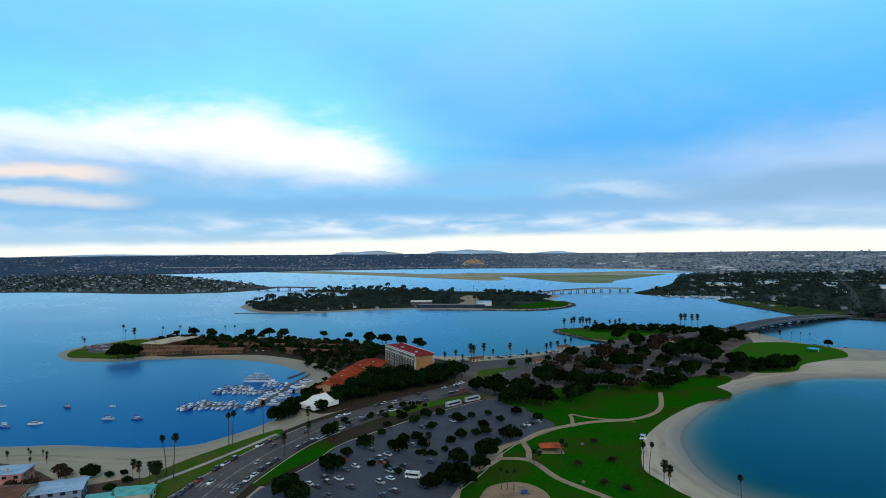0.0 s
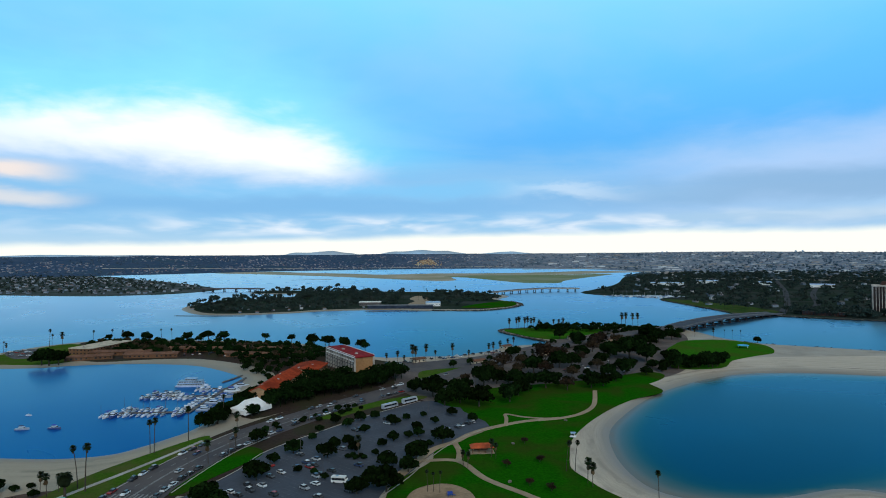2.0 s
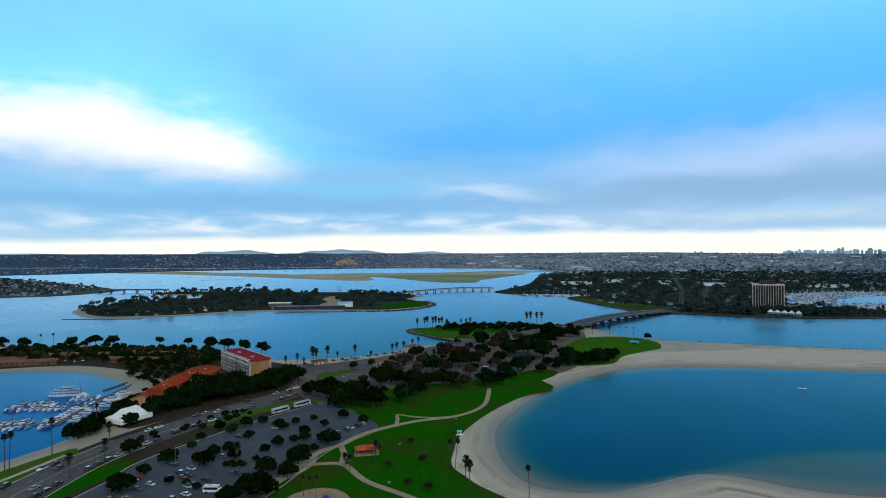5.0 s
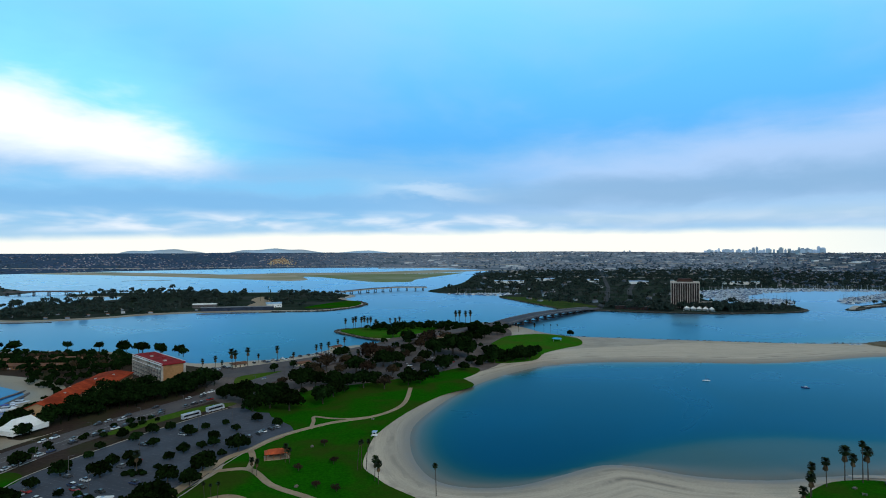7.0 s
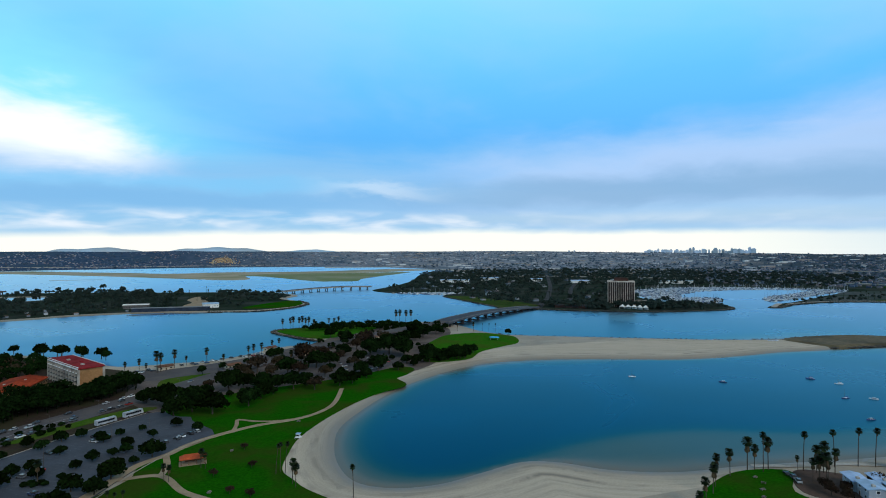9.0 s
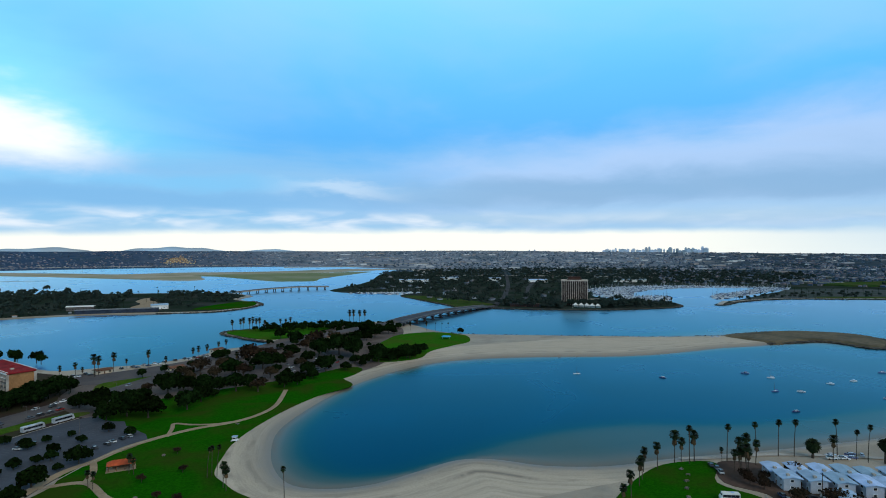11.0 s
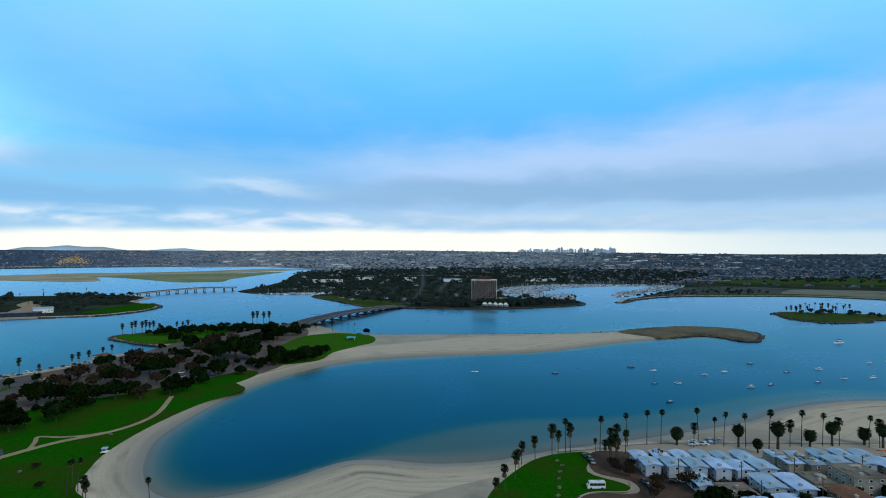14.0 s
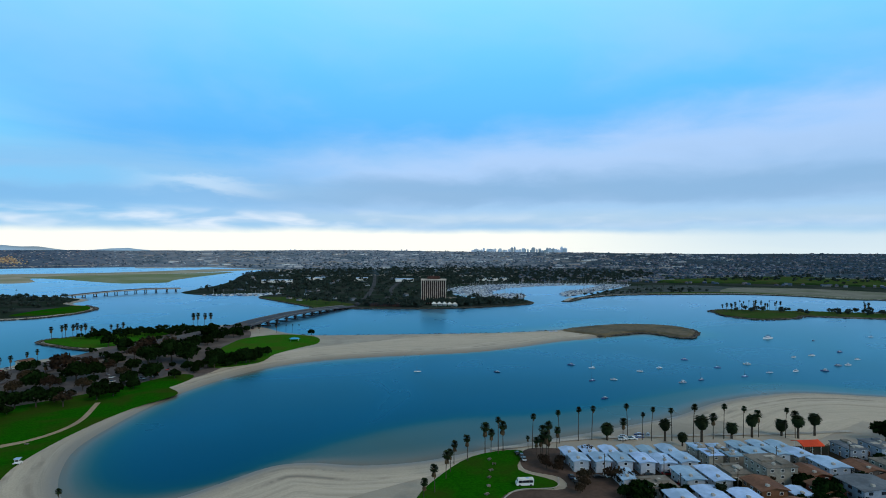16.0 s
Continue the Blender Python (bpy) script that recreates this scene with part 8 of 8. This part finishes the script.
boulders("mainland_rocks", [(533, 880), (589, 836), (639, 803), (717, 770), (821, 762), (868, 785), (885, 838)], 600, 1.5, rng, "dark riprap rocks along the hotel waterfront", 0.7, (1.0, 2.4))
boulders("dana_rocks", [(484, 905), (490, 950), (483, 1066), (477, 1190)], 400, 1.5, rng, "dark riprap rocks along the far bank", 0.7, (1.0, 2.4))
boulders("south_rocks", [(1467, 415), (1431, 575), (1378, 670), (1274, 742), (1157, 800), (1037, 797), (938, 757)], 900, 2.2, rng, "dark riprap rocks along the south bank", 0.7, (1.2, 2.8))
boulders("island_rocks", [(7, 1022), (85, 1008), (140, 1045), (172, 1100), (178, 1140), (168, 1195)], 400, 2.0, rng, "dark riprap rocks at the island's end", 0.7, (1.2, 2.5))
sheet("river_flat", [(1445, 440), (1436, 580), (1398, 690), (1450, 745), (1590, 785), (1680, 700), (1710, 560), (1660, 440)], 1.75, RIVER_SILT, "grey-tan silty river flats beyond the bank", "ground")
sheet("lawn_river", RIVER_MEADOW, 6.0, FAR_GRASS, "green meadow beyond the river flats", "lawn", drop=6)
woods("meadow_trees", ragged(scatter(RIVER_MEADOW, 22, 170, rng, 3000), 120, 0.0, 5.0), "dark trees standing about the green meadow", rng, (4, 8), (0.7, 1.2), 30, 2.0, ground=lambda a, b: 5.8)
sheet("lawn_mainland", [(1240, 770), (1400, 690), (1450, 590), (1462, 600), (1420, 720), (1270, 800)], 1.8, FAR_GRASS, "green strip along the south bank", "lawn")


rng_bank = np.random.default_rng(19)
woods("bank_trees", scatter([(1040, 818), (1080, 838), (1260, 870), (1420, 840), (1400, 740), (1300, 770), (1170, 815)], 16, 46, rng_bank, 3000), "low dark trees along the south bank", rng_bank, (2.5, 5.0), (0.7, 1.2), 46, 1.3)
palm_stuff("bank_palms", scatter([(1050, 820), (1080, 836), (1260, 880), (1430, 850), (1400, 760), (1200, 820)], 22, 24, rng_bank, 3000), "slim palms along the south bank", rng_bank, (9, 14))


def picnic_table():
    top = thing("picnic_table", "pale concrete picnic table with benches on grass", "table")
    bm = bmesh.new()
    box(bm, 0, 0, 0.68, 2.4, 0.9, 0.1, 0, 0.02)
    part("tabletop", bm, TAN_ROOF, top)
    for s in (-1, 1):
        bm = bmesh.new()
        box(bm, 0, s * 0.85, 0.38, 2.4, 0.35, 0.1, 0, 0.02)
        part("bench", bm, TAN_ROOF, top)
        bm = bmesh.new()
        box(bm, s * 0.8, 0, 0, 0.25, 1.7, 0.68)
        part("leg", bm, TAN_ROOF, top)
    return top


def blue_canopy():
    """A small open shade canopy on the corner lawn."""
    top = thing("shade_canopy", "light blue shade canopy on posts on the lawn", "shelter", at=(325, 587, 1.75), turn=-25)
    bm = bmesh.new()
    bmesh.ops.create_cone(bm, cap_ends=True, segments=14, radius1=5.6, radius2=4.6, depth=0.6, matrix=Matrix.Translation((0, 0, 2.9)))
    part("canopy", bm, BLUE_CLOTH, top)
    for sx in (-4, 4):
        for sy in (-2.1, 2.1):
            bm = bmesh.new()
            tube(bm, sx, sy, 0, 3.0, 0.12, 0.1, 6)
            part("post", bm, WHITE, top)


BLUE_CLOTH = surface("blue_cloth", (0.06, 0.42, 0.68), (0.05, 0.36, 0.58), 0.7, grain=0.5, patch=0.1, bump=0.05)
blue_canopy()
TABLE = picnic_table()
for x, y in ((268, 182), (262, 177), (256, 171), (250, 164), (244, 158), (270, 188), (54, 300), (90, 340), (46, 250)):
    put(TABLE, x, y, 1.76, rng.uniform(0, 180), 0.8, "picnic tables")


def play_frame():
    top = thing("play_frame", "blue and red climbing frame on the sand", "playground", at=(20, 236, 1.9), turn=20)
    top.scale = (0.6, 0.6, 0.6)
    for sx in (-1.6, 1.6):
        for sy in (-1.2, 1.2):
            bm = bmesh.new()
            tube(bm, sx, sy, -0.2, 2.6, 0.12, 0.12, 6)
            part("post", bm, BLUE_PLASTIC, top)
    bm = bmesh.new()
    box(bm, 0, 0, 1.3, 3.4, 2.6, 0.15)
    part("platform", bm, BLUE_PLASTIC, top)
    bm = bmesh.new()
    gable(bm, 3.0, 2.4, 2.6, 0.9, 0.3)
    part("roof", bm, BLUE_PLASTIC, top)
    bm = bmesh.new()
    loft(bm, [[(1.7, -0.5, 1.4), (1.7, 0.5, 1.4), (1.7, 0.5, 1.3), (1.7, -0.5, 1.3)], [(4.4, -0.5, 0.2), (4.4, 0.5, 0.2), (4.4, 0.5, 0.1), (4.4, -0.5, 0.1)]])
    part("slide", bm, BLUE_PLASTIC, top)


BLUE_PLASTIC = surface("blue_plastic", (0.03, 0.07, 0.35), (0.02, 0.05, 0.28), 0.4, bump=0)
play_frame()


def white_tents():
    for i in range(5):
        x, y = 672 + i * 6.2, 829 - i * 7.2
        top = thing("peaked_tent", "white peaked marquee on the hotel waterfront", "tent", "waterfront marquees", (x, y, 1.5), -50)
        bm = bmesh.new()
        ring = [bm.verts.new((a * 4.2, b * 4.2, 4.0)) for a, b in ((-1, -1), (1, -1), (1, 1), (-1, 1))]
        peak = bm.verts.new((0, 0, 8.0))
        for k in range(4):
            bm.faces.new((ring[k], ring[(k + 1) % 4], peak))
        part("canopy", bm, WHITE, top)
        for a, b in ((-1, -1), (1, -1), (1, 1), (-1, 1)):
            bm = bmesh.new()
            tube(bm, a * 4, b * 4, 0, 4.0, 0.15, 0.15, 5)
            part("post", bm, WHITE, top)
        bm = bmesh.new()
        box(bm, 0, 4.1, 0.3, 8, 0.1, 3.6)
        part("side_wall", bm, WHITE, top)


white_tents()
SLATE = surface("slate_boards", (0.035, 0.05, 0.08), (0.025, 0.034, 0.055), 0.8, grain=0.4, patch=0.1, gloss=0.1)
house("dark pavilion with long white roof on the island", -112, 1122, -4, 40, 13, 6.5, DARK, WHITE, 1.5, 1, "pavilion", category="building", units=2)
house("long low dark boathouse on the island shore", -50, 1056, -3, 118, 14, 6.0, SLATE, SHORE_ROOFS, 0.8, 1, "boathouse", category="building", panes=False)
house("white restaurant on the island shore", 8, 1098, 10, 26, 16, 7, WHITE, PALE_ROOF, 2.0, 1, "restaurant", category="building")
house("low dark hotel annex beside the tower", 600, 874, -42, 54, 16, 6, BROWN_WALL, TAN_ROOF, 0, 3, "hotel_annex", category="hotel", units=3)
house("low pale hotel annex beside the marina", 748, 880, -42, 50, 16, 8, CREAM, TAN_ROOF, 0, 2, "hotel_annex", category="hotel", units=3)
for x, y, L, W in ((690, 1700, 90, 22), (850, 1790, 60, 20), (960, 1680, 45, 24), (1040, 1540, 56, 22), (1300, 1420, 100, 26)):
    house("long pale roofed hall in the mainland park", x, y, -20, L, W, 8, WHITE, PALE_ROOF, 1.5, 1, "exhibition_hall", category="building", panes=False)
sheet("ground_bank", [(1040, 812), (1150, 862), (1267, 908), (1440, 988), (1600, 900), (1620, 500), (1490, 420), (1446, 560), (1390, 675), (1284, 754), (1160, 812)], 1.6, SUBURB, "grey-green waste ground behind the south bank", "ground")
ribbon("path_bank", [(1000, 792), (1060, 806), (1160, 806), (1280, 748), (1384, 672), (1438, 575), (1474, 415)], 6, 1.95, CONCRETE, "pale path along the south bank", "path")
ribbon("pier_south", [(1000, 806), (968, 786), (936, 762)], 9, 2.2, CONCRETE, "pale concrete fishing pier", "pier", thick=2.4)
ribbon("breakwater_island", [(-420, 975), (-360, 966), (-300, 962)], 5, 0.6, ROCK, "low dark breakwater off the island", "breakwater", thick=1.5)
ribbon("breakwater_mid", [(-110, 1012), (-60, 1018), (-10, 1016), (30, 1010)], 4, 0.5, ROCK, "low dark floating breakwater off the island", "breakwater", thick=1.0)
ribbon("sand_bar", [(-560, 2320), (-480, 2340), (-400, 2320)], 22, 0.5, SAND, "low sand bar in the far bay", "sand bar", thick=1.0)


def small_boats_on_sand():
    for i, (x, y) in enumerate(((348, 172), (352, 169), (356, 168), (360, 171), (364, 168), (350, 174), (554, 503), (560, 500), (612, 476), (606, 478))):
        put(RUNABOUT, x, y, 1.4, rng.uniform(0, 180), 0.75, "beached boats", "small boat drawn up on the sand")


small_boats_on_sand()


def street_lamp():
    top = thing("street_lamp", "slim dark street lamp with a single arm", "lamp")
    bm = bmesh.new()
    tube(bm, 0, 0, -0.2, 9, 0.13, 0.08, 6)
    part("post", bm, DARK, top)
    bm = bmesh.new()
    box(bm, 1.0, 0, 8.9, 2.2, 0.12, 0.12)
    part("arm", bm, DARK, top)
    bm = bmesh.new()
    box(bm, 2.1, 0, 8.8, 0.8, 0.35, 0.16, 0, 0.03)
    part("lamp_head", bm, DARK, top)
    return top


LAMP = street_lamp()
for d in range(80, 400, 32):
    x, y, t = along_road(d, -12.4 * float(np.interp(d, [0, 150, 330, 420], [1.0, 0.98, 0.85, 0.8])))
    put(LAMP, x, y, 1.7, t + 90, 1.0, "street lamps")
for x, y in ((-52, 288), (-28, 308), (-6, 340), (-36, 262), (10, 356)):
    put(LAMP, x, y, 1.7, 40, 1.0, "street lamps")


for proto in BROAD + RUSSET + PINE + BUSH + PALMS + DATES:
    if proto.name not in used:
        for child in list(proto.children_recursive):
            bpy.data.objects.remove(child)
        bpy.data.objects.remove(proto)
